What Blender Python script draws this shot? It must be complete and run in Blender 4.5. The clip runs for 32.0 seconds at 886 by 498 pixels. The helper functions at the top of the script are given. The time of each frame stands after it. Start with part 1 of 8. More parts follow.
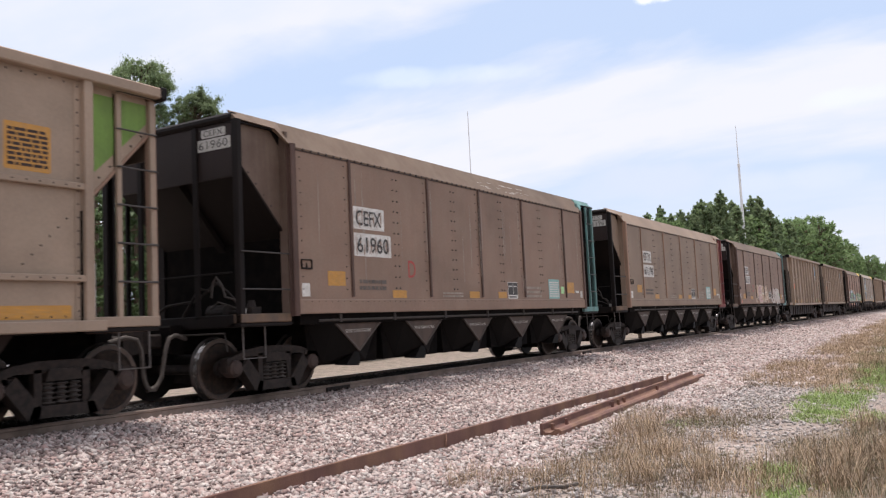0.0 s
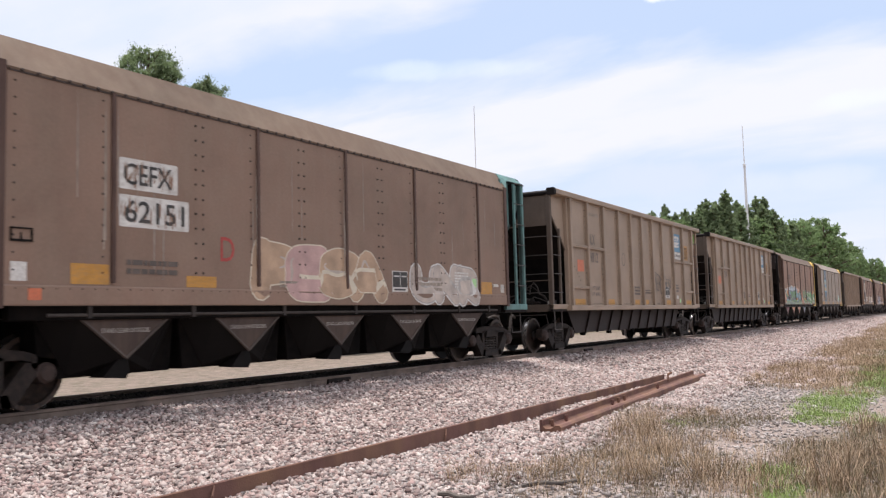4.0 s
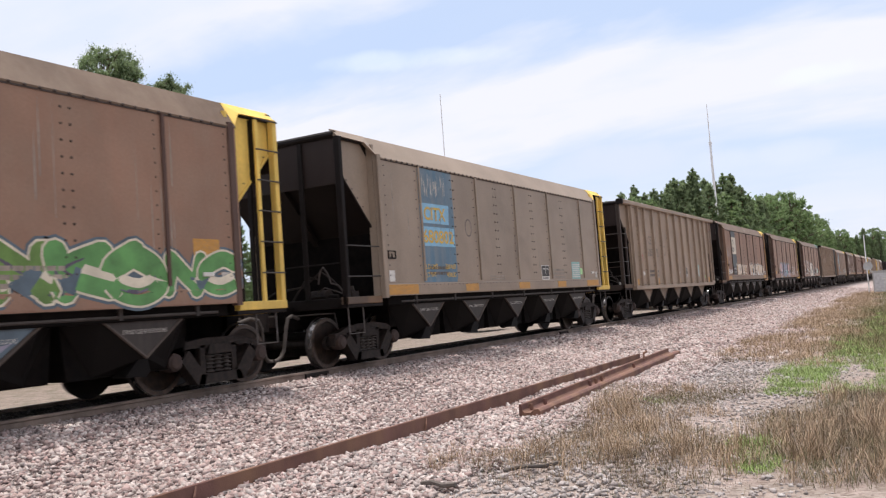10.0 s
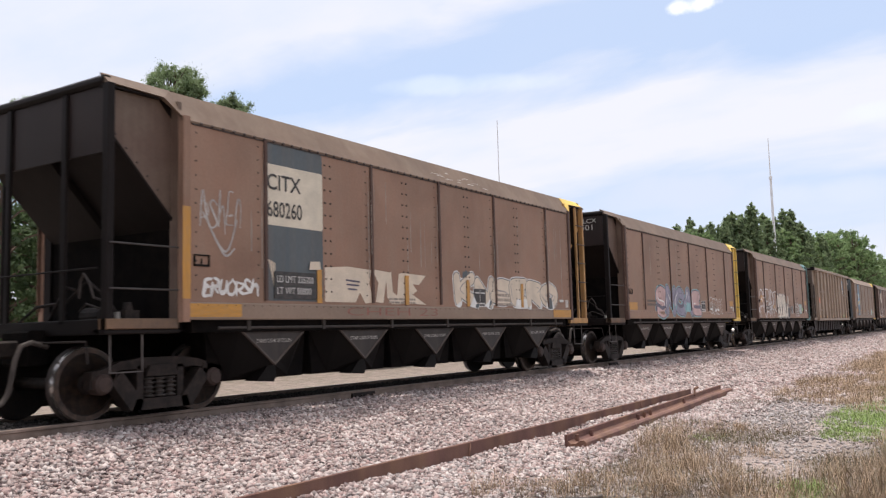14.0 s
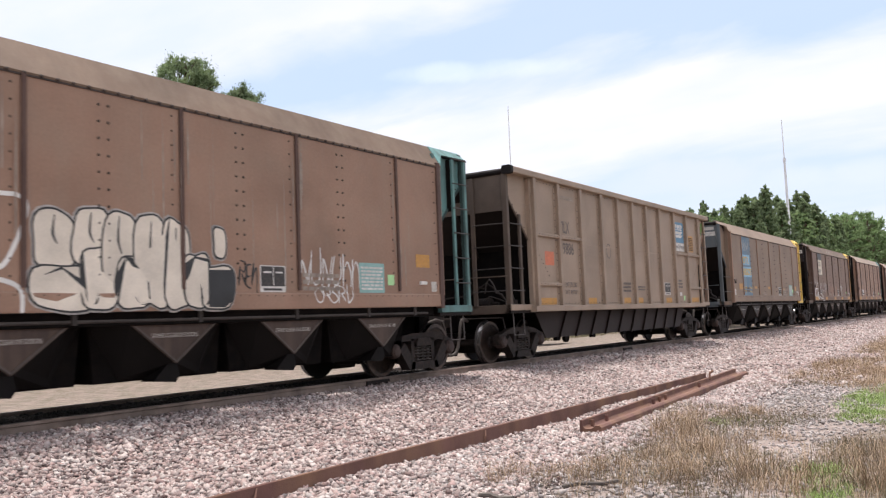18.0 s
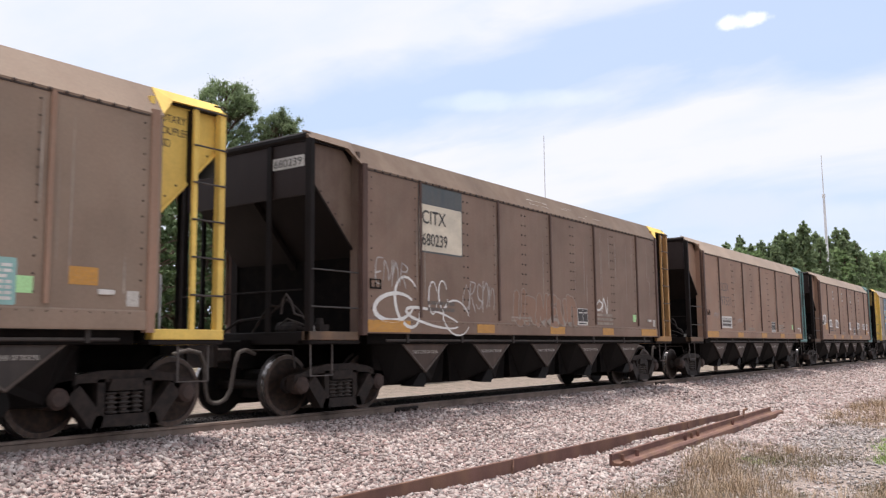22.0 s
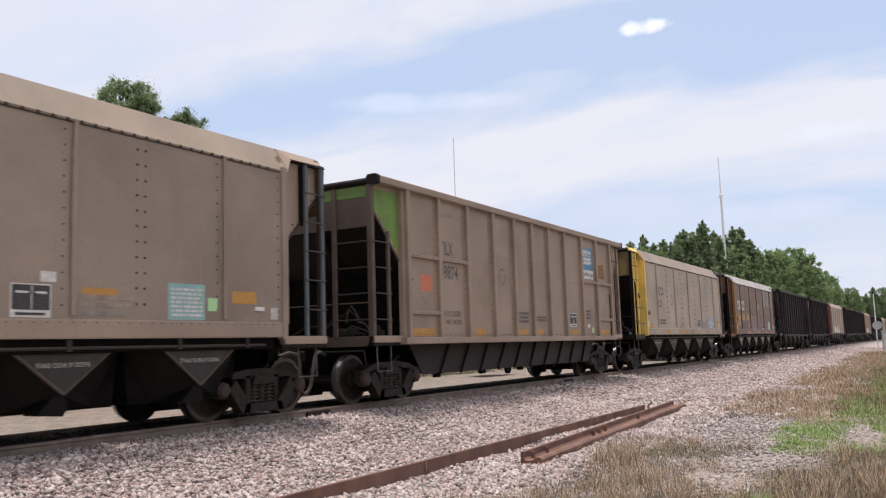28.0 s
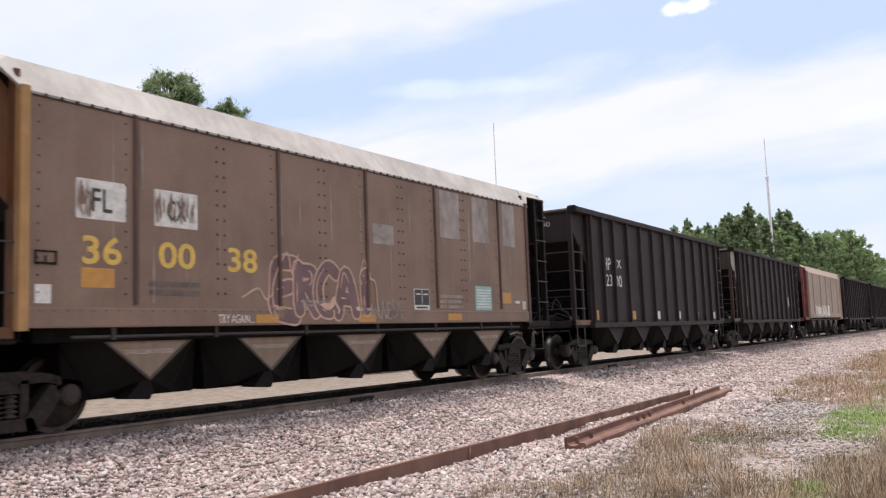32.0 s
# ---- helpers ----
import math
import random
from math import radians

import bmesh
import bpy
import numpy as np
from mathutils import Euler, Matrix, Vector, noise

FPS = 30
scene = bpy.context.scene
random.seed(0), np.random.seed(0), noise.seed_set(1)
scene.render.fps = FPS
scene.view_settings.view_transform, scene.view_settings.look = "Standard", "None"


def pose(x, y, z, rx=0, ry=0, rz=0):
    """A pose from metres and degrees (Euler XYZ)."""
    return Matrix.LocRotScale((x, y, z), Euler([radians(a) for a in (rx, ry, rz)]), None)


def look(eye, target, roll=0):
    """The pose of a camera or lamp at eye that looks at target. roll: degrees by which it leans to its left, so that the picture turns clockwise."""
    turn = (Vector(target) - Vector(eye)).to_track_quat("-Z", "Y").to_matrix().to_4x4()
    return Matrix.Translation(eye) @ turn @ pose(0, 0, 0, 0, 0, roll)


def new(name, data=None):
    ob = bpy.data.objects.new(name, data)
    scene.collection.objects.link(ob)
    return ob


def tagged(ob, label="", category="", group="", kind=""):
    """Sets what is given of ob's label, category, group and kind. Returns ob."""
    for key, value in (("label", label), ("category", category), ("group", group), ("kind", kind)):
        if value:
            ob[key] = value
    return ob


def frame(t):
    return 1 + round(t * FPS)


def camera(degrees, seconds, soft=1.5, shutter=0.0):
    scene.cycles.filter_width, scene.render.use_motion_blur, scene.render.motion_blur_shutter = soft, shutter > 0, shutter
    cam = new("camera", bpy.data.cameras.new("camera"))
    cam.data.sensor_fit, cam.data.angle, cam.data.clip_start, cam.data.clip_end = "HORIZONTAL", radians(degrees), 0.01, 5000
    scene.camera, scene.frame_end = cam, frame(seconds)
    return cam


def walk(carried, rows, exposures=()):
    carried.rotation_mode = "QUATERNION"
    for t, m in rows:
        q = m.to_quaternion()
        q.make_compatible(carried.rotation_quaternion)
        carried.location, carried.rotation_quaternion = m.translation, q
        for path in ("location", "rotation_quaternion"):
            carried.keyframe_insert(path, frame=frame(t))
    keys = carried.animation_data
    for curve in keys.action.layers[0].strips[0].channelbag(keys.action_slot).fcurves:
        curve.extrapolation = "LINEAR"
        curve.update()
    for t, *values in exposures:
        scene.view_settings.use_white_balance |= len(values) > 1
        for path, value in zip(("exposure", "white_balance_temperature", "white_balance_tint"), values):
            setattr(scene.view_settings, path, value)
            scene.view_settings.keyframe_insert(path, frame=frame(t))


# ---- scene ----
# Camera: carried by hand beside a railway; the track runs along y, rail tops at z = 0
D, EYE = 10.32, 0.975
cam = camera(55.0, 32.0, soft=1.25, shutter=0.12)
# seconds, tilt, roll, turn
PATH = [
    (0, 95.01, 2.71, 31.11), (0.5, 94.92, 2.11, 30.89), (1, 94.71, 1.53, 31.13), (1.5, 94.74, 1.41, 31.38),
    (2, 94.84, 1.33, 31.49), (2.5, 94.98, 1.27, 31.69), (3, 94.98, 1.29, 31.49), (3.5, 94.90, 1.41, 31.42),
    (4, 94.63, 1.52, 31.24), (4.5, 94.50, 2.04, 31.13), (6.5, 95.59, 3.38, 31.78), (7, 95.00, 3.46, 32.06),
    (7.5, 94.42, 3.56, 31.92), (8, 94.40, 3.76, 31.69), (8.5, 94.60, 4.00, 31.78), (9, 94.66, 4.23, 31.22),
    (9.5, 94.44, 4.45, 29.96), (10, 93.82, 4.14, 29.58), (10.5, 93.63, 3.43, 30.20), (11, 95.12, 2.15, 30.17),
    (11.5, 95.61, 1.52, 29.75), (12, 95.38, 1.32, 29.71), (12.5, 94.94, 1.33, 29.91), (13, 94.92, 1.58, 30.21),
    (13.5, 95.47, 1.82, 31.04), (14, 95.61, 1.56, 32.84), (14.5, 94.94, 2.06, 33.51), (15, 94.30, 2.31, 33.17),
    (15.5, 94.30, 3.09, 32.63), (17.5, 94.21, 3.25, 32.49), (18, 94.79, 2.31, 33.76), (18.5, 95.50, 2.06, 33.95),
    (19, 95.40, 1.68, 33.25), (19.5, 95.05, 1.01, 33.14), (20, 95.54, 0.61, 34.16), (20.5, 96.12, 0.33, 35.00),
    (21, 96.22, -0.00, 35.64), (21.5, 96.83, 0.11, 35.89), (22, 96.69, 0.59, 35.79), (22.5, 96.20, 1.49, 35.11),
    (23, 95.61, 1.58, 35.33), (23.5, 94.79, 1.30, 34.21), (24, 94.75, -0.86, 32.02), (24.5, 95.67, -1.08, 32.86),
    (25, 93.03, -3.27, 27.80), (25.5, 93.75, -3.78, 30.55), (27.5, 95.79, 0.50, 31.33), (28, 96.68, 1.86, 29.91),
    (28.5, 97.20, 1.70, 30.93), (29, 96.70, 1.75, 32.26), (29.5, 96.73, 1.75, 32.72), (30, 96.46, 1.79, 32.15),
    (30.5, 96.13, 2.42, 32.71), (31, 96.18, 2.08, 33.51), (31.5, 96.26, 2.51, 33.37), (32, 95.85, 2.18, 32.75),
]
walk(cam, [(t, pose(D, 0, EYE, rx, ry, rz)) for t, rx, ry, rz in PATH],
     [(t, e, 6500.0, 14.0) for t, e in ((0.0, 0.44), (4.0, 0.46), (8.0, 0.46), (10.0, 0.45), (11.0, 0.49), (12.0, 0.34), (13.2, 0.35), (15.0, 0.54), (18.0, 0.57), (20.5, 0.54), (22.5, 0.48), (24.0, 0.57), (25.5, 0.52), (28.0, 0.30), (29.0, 0.38), (30.0, 0.46), (31.0, 0.47), (32.0, 0.50))])

# ---- light ----
SUN_EL, SUN_AZ = 82.0, -60.0


def build_sky():
    w = bpy.data.worlds.new("sky")
    scene.world = w
    w.use_nodes = True
    nt = w.node_tree
    nt.nodes.clear()
    N, L = nt.nodes.new, nt.links.new
    out, bg = N("ShaderNodeOutputWorld"), N("ShaderNodeBackground")
    sky = N("ShaderNodeTexSky")
    sky.sky_type, sky.sun_disc = "NISHITA", False
    sky.sun_elevation, sky.sun_rotation = radians(SUN_EL), radians(SUN_AZ)
    sky.air_density, sky.dust_density = 1.0, 1.5
    co = N("ShaderNodeTexCoord")
    sep = N("ShaderNodeSeparateXYZ")
    L(co.outputs["Generated"], sep.inputs[0])
    add = N("ShaderNodeMath"); add.operation = "ADD"; add.inputs[1].default_value = 0.22
    L(sep.outputs["Z"], add.inputs[0])
    div = N("ShaderNodeVectorMath"); div.operation = "DIVIDE"
    L(co.outputs["Generated"], div.inputs[0]); L(add.outputs[0], div.inputs[1])
    # bands of thin cloud across the line of sight, broken up by noise
    band = N("ShaderNodeVectorMath"); band.operation = "DOT_PRODUCT"
    band.inputs[1].default_value = (math.cos(radians(100)), math.sin(radians(100)), 0)
    L(div.outputs[0], band.inputs[0])
    mp = N("ShaderNodeMapping"); mp.inputs["Scale"].default_value = (0.8, 1.5, 1.0)
    mp.inputs["Rotation"].default_value, mp.inputs["Location"].default_value = (0, 0, radians(-12)), (3.1, 0.4, 0)
    L(div.outputs[0], mp.inputs[0])
    n1 = N("ShaderNodeTexNoise")
    n1.inputs["Scale"].default_value, n1.inputs["Detail"].default_value, n1.inputs["Roughness"].default_value = 1.7, 8, 0.55
    n1.inputs["Distortion"].default_value = 0.3
    L(mp.outputs[0], n1.inputs["Vector"])
    ma = N("ShaderNodeMath"); ma.operation = "MULTIPLY_ADD"; ma.inputs[1].default_value = 0.75
    L(n1.outputs["Fac"], ma.inputs[0]); L(band.outputs["Value"], ma.inputs[2])
    mr = N("ShaderNodeMapRange"); mr.inputs["From Min"].default_value, mr.inputs["From Max"].default_value = 1.375, 3.875
    L(ma.outputs[0], mr.inputs[0])
    r = N("ShaderNodeValToRGB"); cr = r.color_ramp
    # 0 = open sky, 1 = cloud
    cr.elements[0].position, cr.elements[0].color = 0.0, (1, 1, 1, 1)
    cr.elements[1].position, cr.elements[1].color = 1.0, (0.75, 0.75, 0.75, 1)
    for x, v in ((1.42, 0.95), (1.60, 0.12), (1.76, 0.10), (1.95, 1.0), (2.38, 1.0), (2.62, 0.30), (2.85, 0.40)):
        e = cr.elements.new((x - 1.0) / 2.5); e.color = (v, v, v, 1)
    L(mr.outputs[0], r.inputs[0])
    n2 = N("ShaderNodeTexNoise")
    n2.inputs["Scale"].default_value, n2.inputs["Detail"].default_value = 2.6, 6
    L(mp.outputs[0], n2.inputs["Vector"])
    cc = N("ShaderNodeValToRGB")
    cc.color_ramp.elements[0].position, cc.color_ramp.elements[1].position = 0.30, 0.55
    cc.color_ramp.elements[0].color, cc.color_ramp.elements[1].color = (0.575, 0.640, 0.760, 1), (0.665, 0.69, 0.745, 1)
    L(n2.outputs["Fac"], cc.inputs[0])
    sc = N("ShaderNodeVectorMath"); sc.operation = "SCALE"; sc.inputs["Scale"].default_value = 0.12
    L(sky.outputs[0], sc.inputs[0])
    veil = N("ShaderNodeMix"); veil.data_type = "RGBA"; veil.inputs[0].default_value = 0.72
    L(sc.outputs[0], veil.inputs[6]); veil.inputs[7].default_value = (0.46, 0.58, 0.765, 1)
    mx = N("ShaderNodeMix"); mx.data_type = "RGBA"
    L(r.outputs[0], mx.inputs[0]); L(veil.outputs[2], mx.inputs[6]); L(cc.outputs[0], mx.inputs[7])
    col = mx.outputs[2]
    # a small puff high up, and a grey-blue bank low over the wood
    for az, el, wide, high, rgb, most in ((15.6, 20.3, 0.027, 0.009, (0.88, 0.90, 0.94), 0.9), (16.5, 8.8, 0.085, 0.022, (0.55, 0.62, 0.745), 0.95), (8.0, 7.9, 0.09, 0.014, (0.57, 0.64, 0.77), 0.85), (4.0, 12.4, 0.06, 0.012, (0.70, 0.76, 0.85), 0.5),
                                          (31.0, 16.5, 0.10, 0.012, (0.76, 0.82, 0.90), 0.35)):
        a, e = radians(az), radians(el)
        acc = None
        for axis, size in (((-math.cos(a), -math.sin(a), 0), wide), ((math.sin(a) * math.sin(e), -math.cos(a) * math.sin(e), math.cos(e)), high)):
            dp = N("ShaderNodeVectorMath"); dp.operation = "DOT_PRODUCT"; dp.inputs[1].default_value = tuple(c / size for c in axis)
            L(co.outputs["Generated"], dp.inputs[0])
            sq = N("ShaderNodeMath"); sq.operation = "POWER"; sq.inputs[1].default_value = 2.0
            L(dp.outputs["Value"], sq.inputs[0])
            if acc is None:
                acc = sq.outputs[0]
            else:
                ad = N("ShaderNodeMath"); ad.operation = "ADD"; L(acc, ad.inputs[0]); L(sq.outputs[0], ad.inputs[1]); acc = ad.outputs[0]
        pn = N("ShaderNodeTexNoise"); pn.inputs["Scale"].default_value, pn.inputs["Detail"].default_value = 1.3 / wide, 8
        L(co.outputs["Generated"], pn.inputs["Vector"])
        wob = N("ShaderNodeMath"); wob.operation = "MULTIPLY_ADD"; wob.inputs[1].default_value = 3.4
        L(pn.outputs["Fac"], wob.inputs[0]); L(acc, wob.inputs[2])
        pr = N("ShaderNodeMapRange"); pr.interpolation_type = "SMOOTHSTEP"
        for nm, v in (("From Min", 3.1), ("From Max", 1.5), ("To Min", 0.0), ("To Max", most)):
            pr.inputs[nm].default_value = v
        L(wob.outputs[0], pr.inputs[0])
        front = N("ShaderNodeMath"); front.operation = "GREATER_THAN"; front.inputs[1].default_value = 0.0
        L(sep.outputs["Y"], front.inputs[0])
        both = N("ShaderNodeMath"); both.operation = "MULTIPLY"; L(pr.outputs[0], both.inputs[0]); L(front.outputs[0], both.inputs[1])
        px = N("ShaderNodeMix"); px.data_type = "RGBA"
        L(both.outputs[0], px.inputs[0]); L(col, px.inputs[6]); px.inputs[7].default_value = (*rgb, 1)
        col = px.outputs[2]
    L(col, bg.inputs["Color"])
    bg.inputs["Strength"].default_value = 1.0
    L(bg.outputs[0], out.inputs[0])


build_sky()
sun = new("sun", bpy.data.lights.new("sun", "SUN"))
sun.data.energy, sun.data.angle, sun.data.color = 3.5, radians(10), (1.0, 0.95, 0.88)
sun.matrix_world = look((0, 0, 0), (-math.sin(radians(SUN_AZ)) * math.cos(radians(SUN_EL)), -math.cos(radians(SUN_AZ)) * math.cos(radians(SUN_EL)), -math.sin(radians(SUN_EL))))

# ---- materials ----
def material(name, base, rough=0.6, metal=0.0, vary=0.25, scale=1.5, streak=0.0, dust=None, dust_amount=0.0, bump=0.15,
             fine=40.0, island=None, spec=0.5, per_object=0.0, bands=False, thin=0.0, grime=0.0):
    """A weathered surface: tone changes at two scales, upright streaks, a dust colour in patches, fine relief.
    island: a second colour that single pieces tend to; thin: the share of light that leaves let through."""
    m = bpy.data.materials.new(name)
    m.use_nodes = True
    nt = m.node_tree
    N, L = nt.nodes.new, nt.links.new
    b = nt.nodes["Principled BSDF"]
    b.inputs["Roughness"].default_value, b.inputs["Metallic"].default_value = rough, metal
    b.inputs["Specular IOR Level"].default_value = spec
    co, info = N("ShaderNodeTexCoord"), N("ShaderNodeObjectInfo")
    sh = N("ShaderNodeVectorMath"); sh.operation = "MULTIPLY_ADD"
    cb = N("ShaderNodeCombineXYZ")
    for i in range(3):
        L(info.outputs["Random"], cb.inputs[i])
    L(cb.outputs[0], sh.inputs[0]); sh.inputs[1].default_value = (37, 53, 71)
    L(co.outputs["Object"], sh.inputs[2])
    n = N("ShaderNodeTexNoise"); n.inputs["Scale"].default_value, n.inputs["Detail"].default_value = scale, 6
    L(sh.outputs[0], n.inputs["Vector"])
    f = N("ShaderNodeTexNoise"); f.inputs["Scale"].default_value, f.inputs["Detail"].default_value = fine, 3
    L(co.outputs["Object"], f.inputs["Vector"])

    def mix(fac, a, c, how="MIX"):
        x = N("ShaderNodeMix"); x.data_type, x.blend_type = "RGBA", how
        if isinstance(fac, float):
            x.inputs[0].default_value = fac
        else:
            L(fac, x.inputs[0])
        for sock, v in ((x.inputs[6], a), (x.inputs[7], c)):
            if isinstance(v, tuple):
                sock.default_value = (*v, 1)
            else:
                L(v, sock)
        return x.outputs[2]

    def ramp(v, lo, hi):
        r = N("ShaderNodeMapRange")
        r.inputs["From Min"].default_value, r.inputs["From Max"].default_value = lo, hi
        L(v, r.inputs[0])
        return r.outputs[0]

    lo, hi = tuple(c * (1 - vary) for c in base), tuple(min(c * (1 + vary), 1) for c in base)
    c = mix(ramp(n.outputs["Fac"], 0.3, 0.7), lo, hi)
    if island:
        g = N("ShaderNodeNewGeometry")
        c = mix(g.outputs["Random Per Island"], c, island)
        h = N("ShaderNodeMath"); h.operation = "MULTIPLY"; h.inputs[1].default_value = 17.31
        L(g.outputs["Random Per Island"], h.inputs[0])
        fr = N("ShaderNodeMath"); fr.operation = "FRACT"; L(h.outputs[0], fr.inputs[0])
        c = mix(0.30 if thin else 0.75, c, ramp_colour(nt, fr.outputs[0]), "MULTIPLY")
    if per_object:
        r2 = N("ShaderNodeMapRange"); r2.inputs["To Min"].default_value, r2.inputs["To Max"].default_value = 1 - per_object, 1 + per_object
        L(info.outputs["Random"], r2.inputs[0])
        v = N("ShaderNodeVectorMath"); v.operation = "SCALE"; L(c, v.inputs[0]); L(r2.outputs[0], v.inputs["Scale"])
        c = v.outputs[0]
    if streak:
        mp = N("ShaderNodeMapping"); mp.inputs["Scale"].default_value = (5, 5, 0.35)
        L(sh.outputs[0], mp.inputs[0])
        s = N("ShaderNodeTexNoise"); s.inputs["Scale"].default_value, s.inputs["Detail"].default_value = 1.6, 5
        L(mp.outputs[0], s.inputs["Vector"])
        k = N("ShaderNodeMath"); k.operation = "MULTIPLY"; k.inputs[1].default_value = streak
        L(ramp(s.outputs["Fac"], 0.42, 0.75), k.inputs[0])
        c = mix(k.outputs[0], c, dust or tuple(min(x * 1.5 + 0.03, 1) for x in base))
    if dust and dust_amount:
        d = N("ShaderNodeTexNoise"); d.inputs["Scale"].default_value, d.inputs["Detail"].default_value = scale * 2.3, 7
        L(sh.outputs[0], d.inputs["Vector"])
        if bands:
            bm = N("ShaderNodeMapping"); bm.inputs["Scale"].default_value = (0.05, 0.55, 0.05)
            L(sh.outputs[0], bm.inputs[0]); L(bm.outputs[0], d.inputs["Vector"])
        k = N("ShaderNodeMath"); k.operation = "MULTIPLY"; k.inputs[1].default_value = dust_amount
        L(ramp(d.outputs["Fac"], 0.42, 0.68), k.inputs[0])
        c = mix(k.outputs[0], c, dust)
    if grime:
        # large ragged smears of soot
        gn = N("ShaderNodeTexNoise"); gn.inputs["Scale"].default_value, gn.inputs["Detail"].default_value = 0.55, 9
        gn.inputs["Roughness"].default_value, gn.inputs["Distortion"].default_value = 0.62, 0.6
        L(sh.outputs[0], gn.inputs["Vector"])
        k = N("ShaderNodeMath"); k.operation = "MULTIPLY"; k.inputs[1].default_value = grime
        L(ramp(gn.outputs["Fac"], 0.50, 0.72), k.inputs[0])
        c = mix(k.outputs[0], c, tuple(x * 0.42 for x in base))
    c = mix(0.35, c, mix(ramp(f.outputs["Fac"], 0.3, 0.7), (0.72, 0.72, 0.72), (1.0, 1.0, 1.0)), "MULTIPLY")
    L(c, b.inputs["Base Color"])
    if thin:
        tr, ms = N("ShaderNodeBsdfTranslucent"), N("ShaderNodeMixShader")
        L(c, tr.inputs["Color"]); ms.inputs[0].default_value = thin
        L(b.outputs[0], ms.inputs[1]); L(tr.outputs[0], ms.inputs[2]); L(ms.outputs[0], nt.nodes["Material Output"].inputs["Surface"])
    if bump:
        bp = N("ShaderNodeBump"); bp.inputs["Strength"].default_value, bp.inputs["Distance"].default_value = bump, 0.01
        L(f.outputs["Fac"], bp.inputs["Height"]); L(bp.outputs[0], b.inputs["Normal"])
    return m


def ramp_colour(nt, value):
    r = nt.nodes.new("ShaderNodeValToRGB")
    r.color_ramp.elements[0].color, r.color_ramp.elements[1].color = (0.30, 0.285, 0.285, 1), (1, 1, 1, 1)
    r.color_ramp.elements[0].position, r.color_ramp.elements[1].position = 0.0, 0.58
    nt.links.new(value, r.inputs[0])
    return r.outputs[0]


def paint(name, rgb, **k):
    """Old coach paint, dulled by coal dust."""
    args = dict(rough=0.62, vary=0.15, scale=0.8, streak=0.15, dust=(0.30, 0.24, 0.18), dust_amount=0.20, bump=0.06, fine=25, spec=0.3, grime=0.32)
    args.update(k)
    return material(name, rgb, **args)


